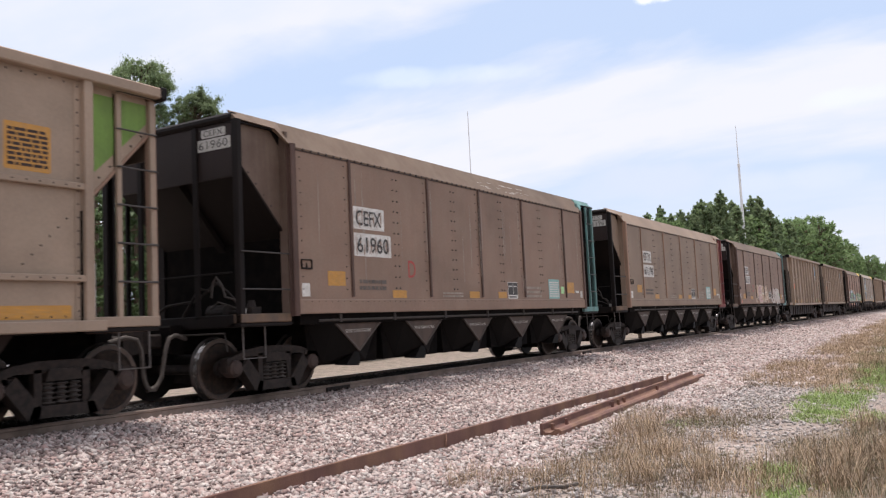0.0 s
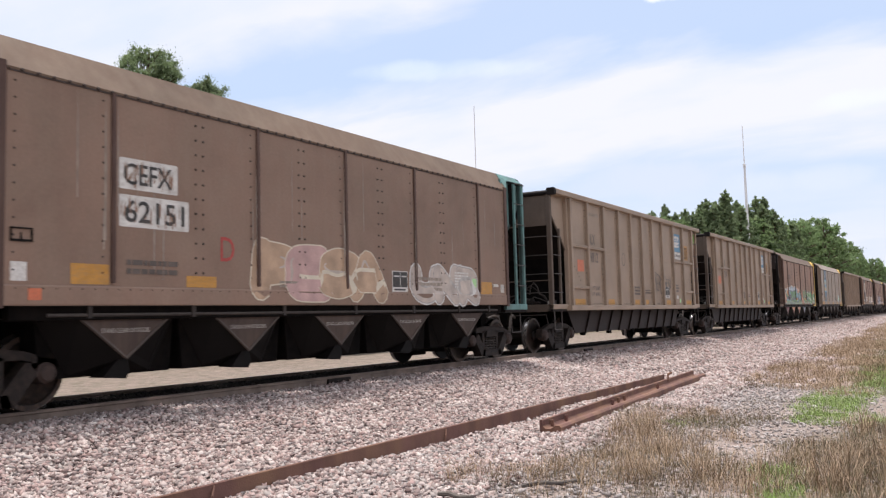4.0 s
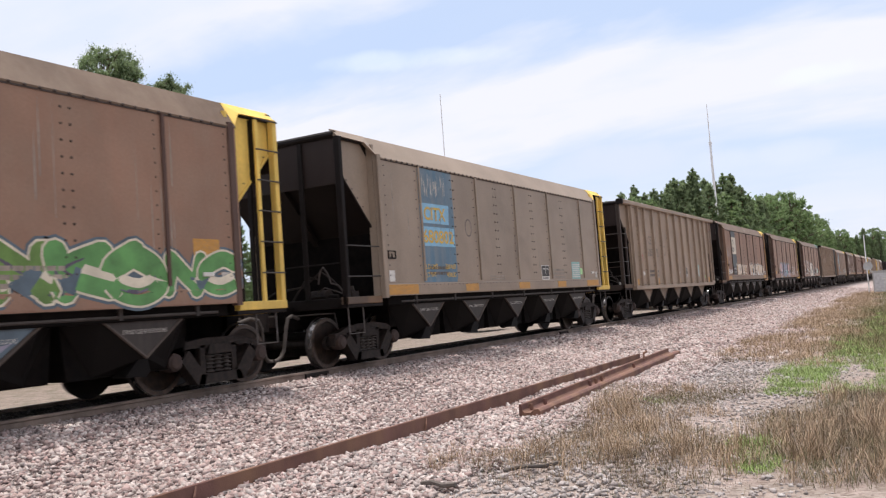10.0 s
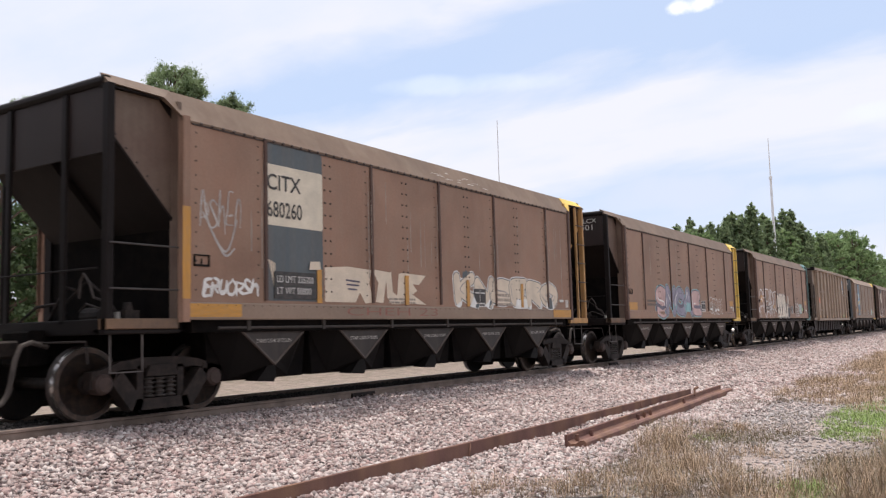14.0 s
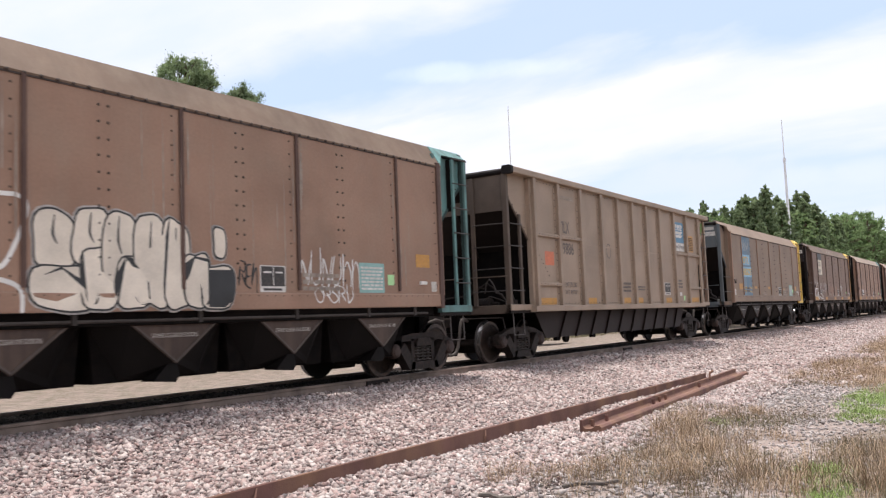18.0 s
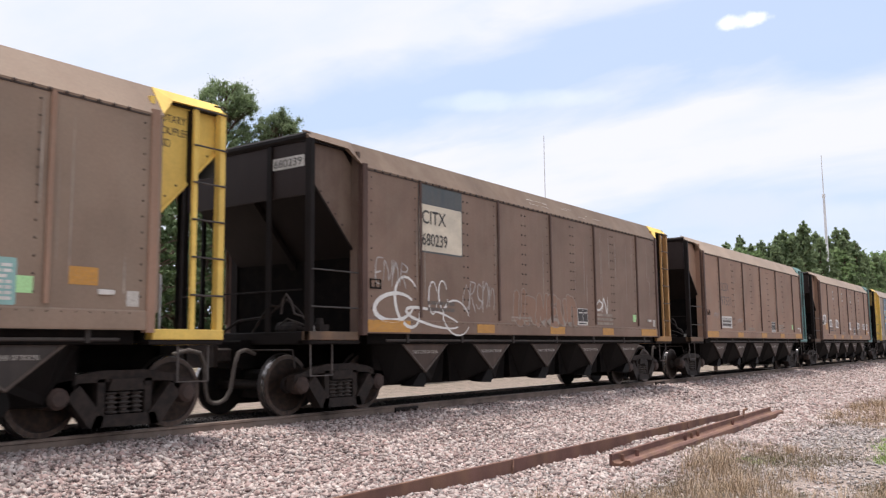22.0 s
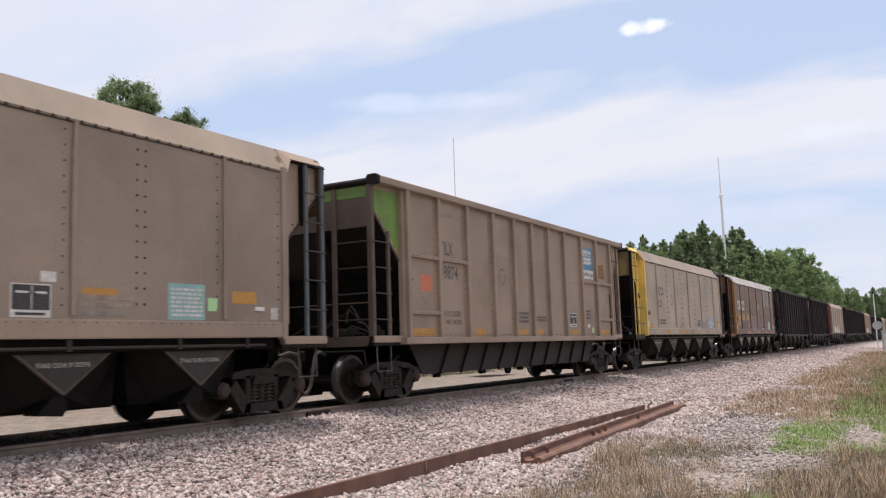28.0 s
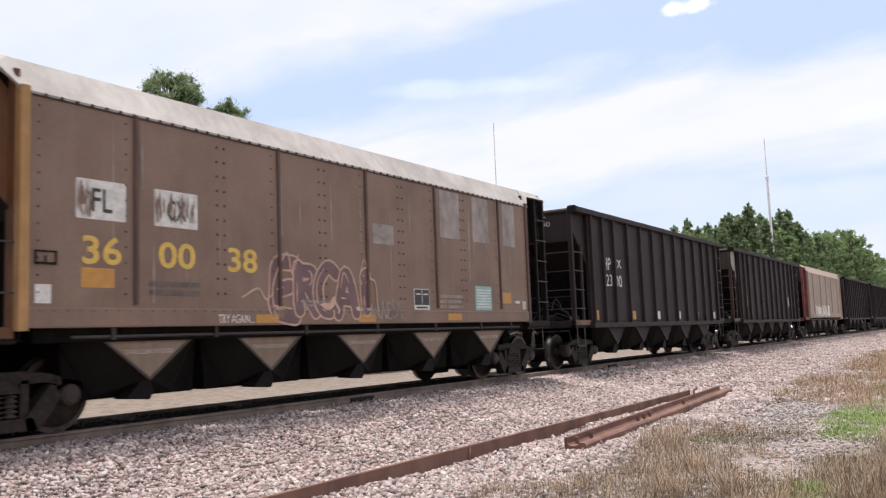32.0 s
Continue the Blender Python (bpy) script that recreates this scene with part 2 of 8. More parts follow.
MAT = {
    "brown": paint("brown_car_paint", (0.318, 0.194, 0.135)),
    "olive_brown": paint("dull_brown_car_paint", (0.262, 0.170, 0.125)),
    "rust_brown": paint("reddish_brown_car_paint", (0.300, 0.175, 0.120)),
    "roof_brown": paint("dusty_brown_roof_paint", (0.150, 0.099, 0.068)),
    "front_brown": paint("dark_brown_end_paint", (0.125, 0.080, 0.060)),
    "taupe": paint("taupe_car_paint", (0.268, 0.192, 0.141)),
    "tan": paint("dusty_tan_metal", (0.345, 0.256, 0.190), rough=0.55),
    "grey_tan": paint("dusty_grey_metal", (0.315, 0.243, 0.184), rough=0.5),
    "pale_tan": paint("pale_dusty_metal", (0.44, 0.35, 0.262), rough=0.5),
    "dark_brown": paint("dark_brown_car_paint", (0.222, 0.144, 0.107)),
    "black_paint": paint("sooty_black_paint", (0.030, 0.021, 0.021), dust=(0.06, 0.045, 0.042), spec=0.2),
    # soot-black steel, its base lowered further to hold the end bays' shade
    "soot": paint("soot_shade_steel", (0.0105, 0.0076, 0.0068), dust=(0.026, 0.019, 0.017), spec=0.15),
    "teal": paint("teal_paint", (0.15, 0.30, 0.285), streak=0.45, dust=(0.06, 0.055, 0.05), dust_amount=0.45),
    # darker copy of the teal: the end posts' shade, with some grime
    "teal_grime": paint("shaded_sooty_teal_paint", (0.060, 0.098, 0.092), streak=0.4, dust=(0.03, 0.027, 0.025), dust_amount=0.4),
    "yellow": paint("yellow_paint", (0.84, 0.58, 0.14), streak=0.18, dust=(0.30, 0.17, 0.07), dust_amount=0.18, grime=0.12),
    "rust_panel": paint("dark_rust_orange_paint", (0.20, 0.088, 0.04), streak=0.4, dust=(0.05, 0.03, 0.022), dust_amount=0.6),
    "ochre": paint("rusty_orange_paint", (0.50, 0.285, 0.11), streak=0.4, dust=(0.10, 0.055, 0.035), dust_amount=0.45),
    "yellow_grime": paint("soot_stained_yellow_paint", (0.22, 0.155, 0.052), streak=0.4, dust=(0.04, 0.03, 0.02), dust_amount=0.7),
    "red": paint("faded_red_paint", (0.25, 0.065, 0.06), streak=0.4, dust=(0.05, 0.03, 0.028), dust_amount=0.5),
    "green": paint("lime_green_paint", (0.175, 0.30, 0.065), streak=0.3, dust=(0.08, 0.08, 0.05), dust_amount=0.4),
    "white_roof": paint("chalky_white_paint", (0.46, 0.43, 0.40), streak=0.35, dust=(0.25, 0.21, 0.18), dust_amount=0.4),
    "blue": paint("faded_blue_paint", (0.115, 0.215, 0.30), streak=0.3, dust=(0.42, 0.36, 0.30)),
    "slate": paint("slate_blue_paint", (0.10, 0.12, 0.13), streak=0.3, dust=(0.2, 0.16, 0.13)),
    "rivet": material("dark_rivet_heads", (0.050, 0.034, 0.028), 0.7, vary=0.3, scale=6, bump=0),
    "post_brown": paint("dark_brown_post_paint", (0.092, 0.051, 0.040), dust=(0.2, 0.14, 0.11)),
    "post_dark": paint("sooty_brown_post_paint", (0.046, 0.033, 0.027), dust=(0.10, 0.075, 0.06)),
    "dead_grass": material("dead_brown_stalks", (0.145, 0.10, 0.068), 0.9, vary=0.35, scale=1.5, island=(0.22, 0.155, 0.10), bump=0),
    # far darker than steel: the shade under the cars is in this base
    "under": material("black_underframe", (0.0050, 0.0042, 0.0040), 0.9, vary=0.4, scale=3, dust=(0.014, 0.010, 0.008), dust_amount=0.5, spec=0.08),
    # brown darkened in its base because the hopper side leans inward, away from light
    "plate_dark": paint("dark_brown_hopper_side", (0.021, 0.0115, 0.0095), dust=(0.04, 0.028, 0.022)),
    "plate_brown": paint("dusty_brown_hopper_plate", (0.060, 0.040, 0.032), dust=(0.14, 0.095, 0.07), streak=0.4),
    "plate_grey": paint("sooty_grey_hopper_plate", (0.040, 0.034, 0.031), dust=(0.085, 0.068, 0.058), streak=0.4),
    "plate_tan": paint("tan_hopper_plate", (0.22, 0.155, 0.11), streak=0.4),
    "end_tan": paint("dark_tan_end_paint", (0.105, 0.078, 0.060), dust=(0.17, 0.125, 0.095), dust_amount=0.4),
    "plate_edge": paint("pale_plate_edge", (0.085, 0.066, 0.056), dust=(0.16, 0.125, 0.10)),
    "step_iron": material("worn_step_iron", (0.11, 0.095, 0.088), 0.5, 0.3, vary=0.3, scale=8),
    "rung": material("dark_grab_iron", (0.055, 0.046, 0.042), 0.55, 0.2, vary=0.3, scale=8),
    # near-black chute base carries the shade below the sill
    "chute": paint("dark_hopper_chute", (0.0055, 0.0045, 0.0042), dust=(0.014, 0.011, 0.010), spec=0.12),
    "rim": material("brown_wheel_rim", (0.050, 0.035, 0.028), 0.45, 0.4, vary=0.4, scale=6, dust=(0.14, 0.085, 0.06), dust_amount=0.5),
    "iron": material("dusty_cast_steel", (0.0165, 0.0115, 0.0095), 0.7, 0.0, vary=0.45, scale=6, dust=(0.052, 0.034, 0.026), dust_amount=0.5, spec=0.3),
    "coil": material("dusty_spring_steel", (0.055, 0.044, 0.038), 0.7, 0.0, vary=0.3, scale=9),
    "sill_dust": paint("dust_coated_sill", (0.10, 0.072, 0.055), dust=(0.36, 0.20, 0.10), dust_amount=0.4),
    "rust": material("rusty_bearing_cap", (0.046, 0.027, 0.021), 0.75, vary=0.35, scale=9),
    "tyre": material("worn_wheel_steel", (0.015, 0.012, 0.011), 0.6, 0.1, vary=0.5, scale=5, dust=(0.040, 0.022, 0.016), dust_amount=0.5),
    "tread": material("polished_wheel_tread", (0.45, 0.42, 0.40), 0.25, 0.9, vary=0.2, scale=5),
    "galv": material("galvanised_steel", (0.55, 0.55, 0.56), 0.4, 0.5, vary=0.15, scale=6),
    "hose": material("grey_rubber_hose", (0.075, 0.062, 0.054), 0.8, vary=0.3, scale=9),
    "white": material("white_stencil_paint", (0.68, 0.66, 0.62), 0.6, vary=0.15, scale=4, dust=(0.40, 0.33, 0.27), dust_amount=0.35, bump=0),
    "dirty_white": material("grimy_white_paint", (0.55, 0.52, 0.47), 0.6, vary=0.2, scale=5, dust=(0.2, 0.16, 0.13), dust_amount=0.5, bump=0),
    "letter": material("black_stencil_paint", (0.035, 0.033, 0.032), 0.6, vary=0.2, scale=4, dust=(0.18, 0.14, 0.11), dust_amount=0.25, bump=0),
    "grey_letter": material("faded_grey_lettering", (0.12, 0.095, 0.08), 0.6, vary=0.3, scale=4, bump=0),
    "ghost": material("worn_ghost_lettering", (0.30, 0.25, 0.205), 0.65, vary=0.3, scale=5, bump=0),
    "orange": material("orange_reflector_sheet", (0.52, 0.25, 0.04), 0.5, vary=0.12, scale=4, dust=(0.35, 0.22, 0.11), dust_amount=0.4, bump=0),
    "red_orange": material("red_orange_sticker", (0.62, 0.16, 0.07), 0.5, vary=0.12, scale=5, dust=(0.35, 0.22, 0.15), dust_amount=0.3, bump=0),
    "red_letter": material("red_stencil_paint", (0.42, 0.06, 0.05), 0.6, vary=0.2, scale=6, bump=0),
    "sky_blue": material("light_blue_paint", (0.22, 0.47, 0.66), 0.5, vary=0.1, scale=5, dust=(0.4, 0.4, 0.38), dust_amount=0.25, bump=0),
    "gold_letter": material("yellow_stencil_paint", (0.66, 0.43, 0.09), 0.6, vary=0.15, scale=5, bump=0),
    "mint": material("mint_notice_sheet", (0.26, 0.45, 0.42), 0.6, vary=0.1, scale=6, bump=0),
    "blue_sheet": material("blue_notice_sheet", (0.16, 0.33, 0.62), 0.6, vary=0.1, scale=6, bump=0),
    "lime": material("pale_green_tag", (0.42, 0.72, 0.34), 0.6, vary=0.1, scale=6, bump=0),
    "logo_blue": material("blue_emblem_paint", (0.085, 0.23, 0.36), 0.5, vary=0.15, scale=4, bump=0),
    "g_white": material("white_spray_paint", (0.72, 0.70, 0.66), 0.5, vary=0.15, scale=3, bump=0),
    "g_cream": material("cream_spray_paint", (0.66, 0.58, 0.45), 0.5, vary=0.15, scale=3, bump=0),
    "g_peach": material("peach_spray_paint", (0.66, 0.35, 0.20), 0.5, vary=0.2, scale=3, bump=0),
    "g_pink": material("pink_spray_paint", (0.52, 0.33, 0.30), 0.5, vary=0.2, scale=3, bump=0),
    "g_green": material("green_spray_paint", (0.12, 0.22, 0.045), 0.5, vary=0.3, scale=3, bump=0),
    "g_teal": material("teal_spray_paint", (0.20, 0.36, 0.37), 0.5, vary=0.3, scale=3, bump=0),
    "g_violet": material("violet_spray_paint", (0.10, 0.08, 0.115), 0.5, vary=0.3, scale=3, bump=0),
    "g_black": material("black_spray_paint", (0.02, 0.02, 0.02), 0.5, vary=0.3, scale=3, bump=0),
    "g_grey": material("grey_spray_paint", (0.30, 0.27, 0.25), 0.5, vary=0.3, scale=3, bump=0),
    "g_tan": material("tan_spray_paint", (0.46, 0.31, 0.20), 0.5, vary=0.25, scale=3, bump=0),
    "g_maroon": material("maroon_spray_paint", (0.16, 0.025, 0.03), 0.5, vary=0.25, scale=3, bump=0),
    "g_mid_green": material("leaf_green_spray_paint", (0.10, 0.27, 0.075), 0.5, vary=0.3, scale=3, bump=0),
    "g_slate": material("slate_blue_spray_paint", (0.085, 0.12, 0.15), 0.5, vary=0.3, scale=3, bump=0),
    "g_lilac": material("lilac_spray_paint", (0.24, 0.22, 0.28), 0.5, vary=0.3, scale=3, bump=0),
    "g_block_cream": material("thick_cream_paint", (0.66, 0.55, 0.42), 0.5, vary=0.1, scale=4, bump=0),
    "g_ash": material("ash_spray_paint", (0.33, 0.29, 0.26), 0.5, vary=0.3, scale=5, bump=0),
    "g_dull_red": material("dull_red_paint_stick", (0.26, 0.10, 0.075), 0.6, vary=0.3, scale=5, bump=0),
    "g_bubble": material("chalky_spray_paint", (0.72, 0.64, 0.53), 0.6, vary=0.15, scale=2.2, bump=0),
    "g_tan_pink": material("peach_outline_paint", (0.52, 0.33, 0.235), 0.5, vary=0.2, scale=4, bump=0),
    "pale_dust": material("thin_pale_wash", (0.30, 0.255, 0.225), 0.6, vary=0.3, scale=3, bump=0),
    "g_mauve": material("mauve_spray_paint", (0.155, 0.085, 0.085), 0.5, vary=0.25, scale=3, bump=0),
    "g_pale_pink": material("pale_pink_spray_paint", (0.50, 0.42, 0.36), 0.5, vary=0.25, scale=4, bump=0),
    "g_ghost": material("thin_white_spray_paint", (0.40, 0.37, 0.34), 0.6, vary=0.3, scale=6, bump=0),
    "rail": material("dusty_running_rail", (0.20, 0.145, 0.115), 0.8, 0.0, vary=0.35, scale=2, dust=(0.33, 0.26, 0.215), dust_amount=0.5),
    "rail_top": material("polished_rail_head", (0.22, 0.18, 0.16), 0.4, 0.7, vary=0.2, scale=2),
    "scrap": material("red_rusted_rail", (0.150, 0.075, 0.060), 0.9, vary=0.3, scale=2, dust=(0.235, 0.130, 0.075), dust_amount=0.7, bump=0.4, fine=60, bands=True),
    "tie": material("weathered_wooden_tie", (0.12, 0.095, 0.075), 0.9, vary=0.35, scale=5, dust=(0.25, 0.2, 0.17), dust_amount=0.5, bump=0.4),
    "stone": material("pink_ballast_stone", (0.525, 0.468, 0.436), 0.85, vary=0.25, scale=2, island=(0.37, 0.255, 0.232), bump=0.3, fine=90),
    "stone_grey": material("grey_ballast_stone", (0.46, 0.425, 0.405), 0.85, vary=0.2, scale=2, island=(0.32, 0.275, 0.26), bump=0.3, fine=90),
    "stone_dark": material("dark_red_ballast_stone", (0.24, 0.165, 0.15), 0.85, vary=0.3, scale=2, island=(0.14, 0.11, 0.105), bump=0.3, fine=90),
    "stone_coal_shade": material("coal_shade_black_stone", (0.035, 0.030, 0.028), 0.85, vary=0.3, scale=2, island=(0.06, 0.05, 0.045), bump=0.3, fine=90),
    "bark": material("pine_bark", (0.13, 0.085, 0.06), 0.9, vary=0.35, scale=4, bump=0.6, fine=14),
    "needles": material("pine_needles", (0.235, 0.315, 0.165), 0.75, vary=0.25, scale=0.3, island=(0.25, 0.315, 0.16), thin=0.5, bump=0, per_object=0.15),
    "leaves": material("broad_leaves", (0.19, 0.285, 0.12), 0.7, vary=0.3, scale=0.3, island=(0.235, 0.32, 0.145), thin=0.5, bump=0, per_object=0.15),
    "belt_leaves": material("dark_broad_leaves", (0.105, 0.165, 0.065), 0.7, vary=0.3, scale=0.3, island=(0.14, 0.20, 0.085), thin=0.4, bump=0, per_object=0.2),
    "dry_grass": material("dry_tan_grass", (0.43, 0.325, 0.22), 0.85, vary=0.3, scale=1.5, island=(0.30, 0.20, 0.12), bump=0),
    "olive_grass": material("olive_weeds", (0.102, 0.104, 0.045), 0.85, vary=0.35, scale=1.2, island=(0.20, 0.155, 0.085), bump=0),
    "verge_grass": material("green_and_brown_weeds", (0.098, 0.122, 0.040), 0.85, vary=0.35, scale=0.7, island=(0.27, 0.20, 0.11), bump=0),
    "green_grass": material("fresh_green_grass", (0.225, 0.37, 0.085), 0.8, vary=0.3, scale=1.5, island=(0.27, 0.33, 0.11), bump=0),
    "wood_grey": material("dark_driftwood", (0.10, 0.085, 0.075), 0.9, vary=0.3, scale=7),
    "cabinet": material("grey_cabinet_paint", (0.42, 0.42, 0.41), 0.5, vary=0.08, scale=3),
    "mast": material("pale_galvanised_mast", (0.84, 0.83, 0.83), 0.5, 0.0, vary=0.1, scale=2),
}


def mural_material():
    """Spray paint in bands: pale blue and white over teal, green and pale green."""
    m = bpy.data.materials.new("banded_spray_paint")
    m.use_nodes = True
    nt = m.node_tree
    N, L = nt.nodes.new, nt.links.new
    b = nt.nodes["Principled BSDF"]
    b.inputs["Roughness"].default_value = 0.5
    co = N("ShaderNodeTexCoord"); sep = N("ShaderNodeSeparateXYZ"); n = N("ShaderNodeTexNoise")
    n.inputs["Scale"].default_value, n.inputs["Detail"].default_value = 2.6, 4
    L(co.outputs["Object"], n.inputs["Vector"]); L(co.outputs["Object"], sep.inputs[0])
    ma = N("ShaderNodeMath"); ma.operation = "MULTIPLY_ADD"; ma.inputs[1].default_value = 0.9
    L(n.outputs["Fac"], ma.inputs[0]); L(sep.outputs["Z"], ma.inputs[2])
    mr = N("ShaderNodeMapRange"); mr.inputs["From Min"].default_value, mr.inputs["From Max"].default_value = 1.65, 2.85
    L(ma.outputs[0], mr.inputs[0])
    r = N("ShaderNodeValToRGB"); cr = r.color_ramp
    cr.elements[0].position, cr.elements[0].color = 0.0, (0.15, 0.18, 0.17, 1)
    cr.elements[1].position, cr.elements[1].color = 1.0, (0.20, 0.27, 0.33, 1)
    for x, c in ((0.12, (0.30, 0.36, 0.24)), (0.3, (0.15, 0.26, 0.045)), (0.5, (0.14, 0.25, 0.05)), (0.6, (0.10, 0.28, 0.22)), (0.7, (0.48, 0.54, 0.56)), (0.85, (0.34, 0.42, 0.48))):
        e = cr.elements.new(x); e.color = (*c, 1)
    L(mr.outputs[0], r.inputs[0]); L(r.outputs[0], b.inputs["Base Color"])
    return m


MAT["g_mural"] = mural_material()


# ---- mesh building ----
class Geo:
    """Collects points and faces for one mesh."""

    def __init__(self):
        self.v, self.f = [], []

    def add(self, pts, faces):
        k = len(self.v)
        self.v += pts
        self.f += [[i + k for i in q] for q in faces]
        return self

    def box(self, x0, x1, y0, y1, z0, z1):
        return self.add([(x0, y0, z0), (x1, y0, z0), (x1, y1, z0), (x0, y1, z0), (x0, y0, z1), (x1, y0, z1), (x1, y1, z1), (x0, y1, z1)],
                        [(3, 2, 1, 0), (4, 5, 6, 7), (0, 1, 5, 4), (1, 2, 6, 5), (2, 3, 7, 6), (3, 0, 4, 7)])

    def prism(self, poly, axis, lo, hi):
        """poly: points of the other two axes in order (y, z), (x, z) or (x, y)."""
        put = {"x": lambda a, b, c: (c, a, b), "y": lambda a, b, c: (a, c, b), "z": lambda a, b, c: (a, b, c)}[axis]
        n = len(poly)
        return self.add([put(a, b, lo) for a, b in poly] + [put(a, b, hi) for a, b in poly],
                        [list(range(n))[::-1], list(range(n, 2 * n))] + [(i, (i + 1) % n, n + (i + 1) % n, n + i) for i in range(n)])

    def bar(self, axis, lo, hi, a0, a1, b0, b1, c=0.012):
        """A long bar with worn, cut-off edges."""
        return self.prism([(a0 + c, b0), (a1 - c, b0), (a1, b0 + c), (a1, b1 - c), (a1 - c, b1), (a0 + c, b1), (a0, b1 - c), (a0, b0 + c)], axis, lo, hi)

    def tube(self, pts, r, n=6):
        pts = [Vector(p) for p in pts]
        k = len(self.v)
        for i, p in enumerate(pts):
            d = (pts[min(i + 1, len(pts) - 1)] - pts[max(i - 1, 0)]).normalized()
            u = d.orthogonal().normalized() if i == 0 else (u - d * u.dot(d)).normalized()
            w = d.cross(u)
            self.v += [tuple(p + (u * math.cos(a) + w * math.sin(a)) * r) for a in (2 * math.pi * j / n for j in range(n))]
        for i in range(len(pts) - 1):
            for j in range(n):
                a, b = k + i * n + j, k + i * n + (j + 1) % n
                self.f.append([a, b, b + n, a + n])
        self.f += [list(range(k, k + n))[::-1], list(range(k + (len(pts) - 1) * n, k + len(pts) * n))]
        return self

    def lathe(self, prof, centre=(0, 0, 0), n=20, axis="x"):
        """prof: (distance along the axis, radius)."""
        k = len(self.v)
        for a, r in prof:
            for j in range(n):
                c, s = math.cos(2 * math.pi * j / n) * r, math.sin(2 * math.pi * j / n) * r
                p = {"x": (a, c, s), "y": (s, a, c), "z": (c, s, a)}[axis]
                self.v.append((p[0] + centre[0], p[1] + centre[1], p[2] + centre[2]))
        for i in range(len(prof) - 1):
            for j in range(n):
                a, b = k + i * n + j, k + i * n + (j + 1) % n
                self.f.append([a, b, b + n, a + n])
        self.f += [list(range(k, k + n))[::-1], list(range(k + (len(prof) - 1) * n, k + len(prof) * n))]
        return self

    def rivet(self, x, y, z, r=0.016, h=0.012):
        k = len(self.v)
        self.v += [(x, y + r * math.cos(a), z + r * math.sin(a)) for a in (math.pi * j / 3 for j in range(6))]
        self.v += [(x + h, y + 0.6 * r * math.cos(a), z + 0.6 * r * math.sin(a)) for a in (math.pi * j / 3 for j in range(6))]
        self.f += [[k + j, k + (j + 1) % 6, k + 6 + (j + 1) % 6, k + 6 + j] for j in range(6)] + [[k + 6 + j for j in range(6)]]
        return self

    def mesh(self, name, smooth=False):
        me = bpy.data.meshes.new(name)
        me.from_pydata(self.v, [], self.f)
        me.materials.append(None)
        if smooth:
            me.shade_smooth()
            bm = bmesh.new(); bm.from_mesh(me)
            for e in bm.edges:
                if len(e.link_faces) == 2 and e.calc_face_angle(0) > 0.6:
                    e.smooth = False
            bm.to_mesh(me); bm.free()
        return me


def part(name, me, mat, parent=None, label=""):
    """Links a mesh (it may be shared) as one object under a thing or a part."""
    ob = new(name, me)
    if not me.materials:
        me.materials.append(None)
    ob.material_slots[0].link = "OBJECT"
    ob.material_slots[0].material = MAT[mat] if isinstance(mat, str) else mat
    ob.parent = parent
    return tagged(ob, label)


def arrays(name, v, f, mat, **tags):
    """One mesh of triangles or quads from arrays, for gravel and grass."""
    me = bpy.data.meshes.new(name)
    n = f.shape[1]
    me.vertices.add(len(v)); me.vertices.foreach_set("co", v.astype(np.float32).ravel())
    me.loops.add(f.size); me.loops.foreach_set("vertex_index", f.astype(np.int32).ravel())
    me.polygons.add(len(f)); me.polygons.foreach_set("loop_start", np.arange(0, f.size, n, dtype=np.int32))
    me.update(calc_edges=True)
    me.materials.append(MAT[mat])
    return tagged(new(name, me), **tags)


TEXTS = {}


def text_mesh(s, bold=0.0):
    """Lettering as a flat mesh in the unit square (read along +y, up +z, seen from +x)."""
    if (s, bold) not in TEXTS:
        cu = bpy.data.curves.new("lettering", "FONT")
        cu.body, cu.offset, cu.resolution_u = s, bold, 3
        ob = bpy.data.objects.new("lettering", cu)
        scene.collection.objects.link(ob)
        me = bpy.data.meshes.new_from_object(ob.evaluated_get(bpy.context.evaluated_depsgraph_get()))
        bpy.data.objects.remove(ob)
        bpy.data.curves.remove(cu)
        co = np.array([v.co for v in me.vertices])
        lo, hi = co.min(0), co.max(0)
        for v in me.vertices:
            v.co = (0, (v.co.x - lo[0]) / (hi[0] - lo[0]), (v.co.y - lo[1]) / (hi[1] - lo[1]))
        me.materials.clear()
        me.materials.append(None)
        TEXTS[(s, bold)] = me
    return TEXTS[(s, bold)]

# ---- ground and track ----
def ground_z(x, y):
    """The height of the ground: track bed, its shoulders, and the flat beside them."""
    a = np.abs(x)
    z = np.interp(x, [-400, -40, -9, -5, -3.4, -1.9, -0.86, -0.70, -0.58, 0.58, 0.70, 0.86, 1.5, 1.9, 3.2, 4.2, 7, 10, 14, 40, 400], [-0.6, -0.6, -0.75, -0.6, -0.55, -0.2, -0.16, -0.11, -0.05, -0.05, -0.11, -0.135, -0.135, -0.2, -0.44, -0.53, -0.58, -0.66, -0.66, -0.8, -0.8])
    return z + np.where(a > 1.6, 0.02 * np.sin(x * 2.1 + y * 0.7) + 0.015 * np.sin(y * 1.9 - x), 0)


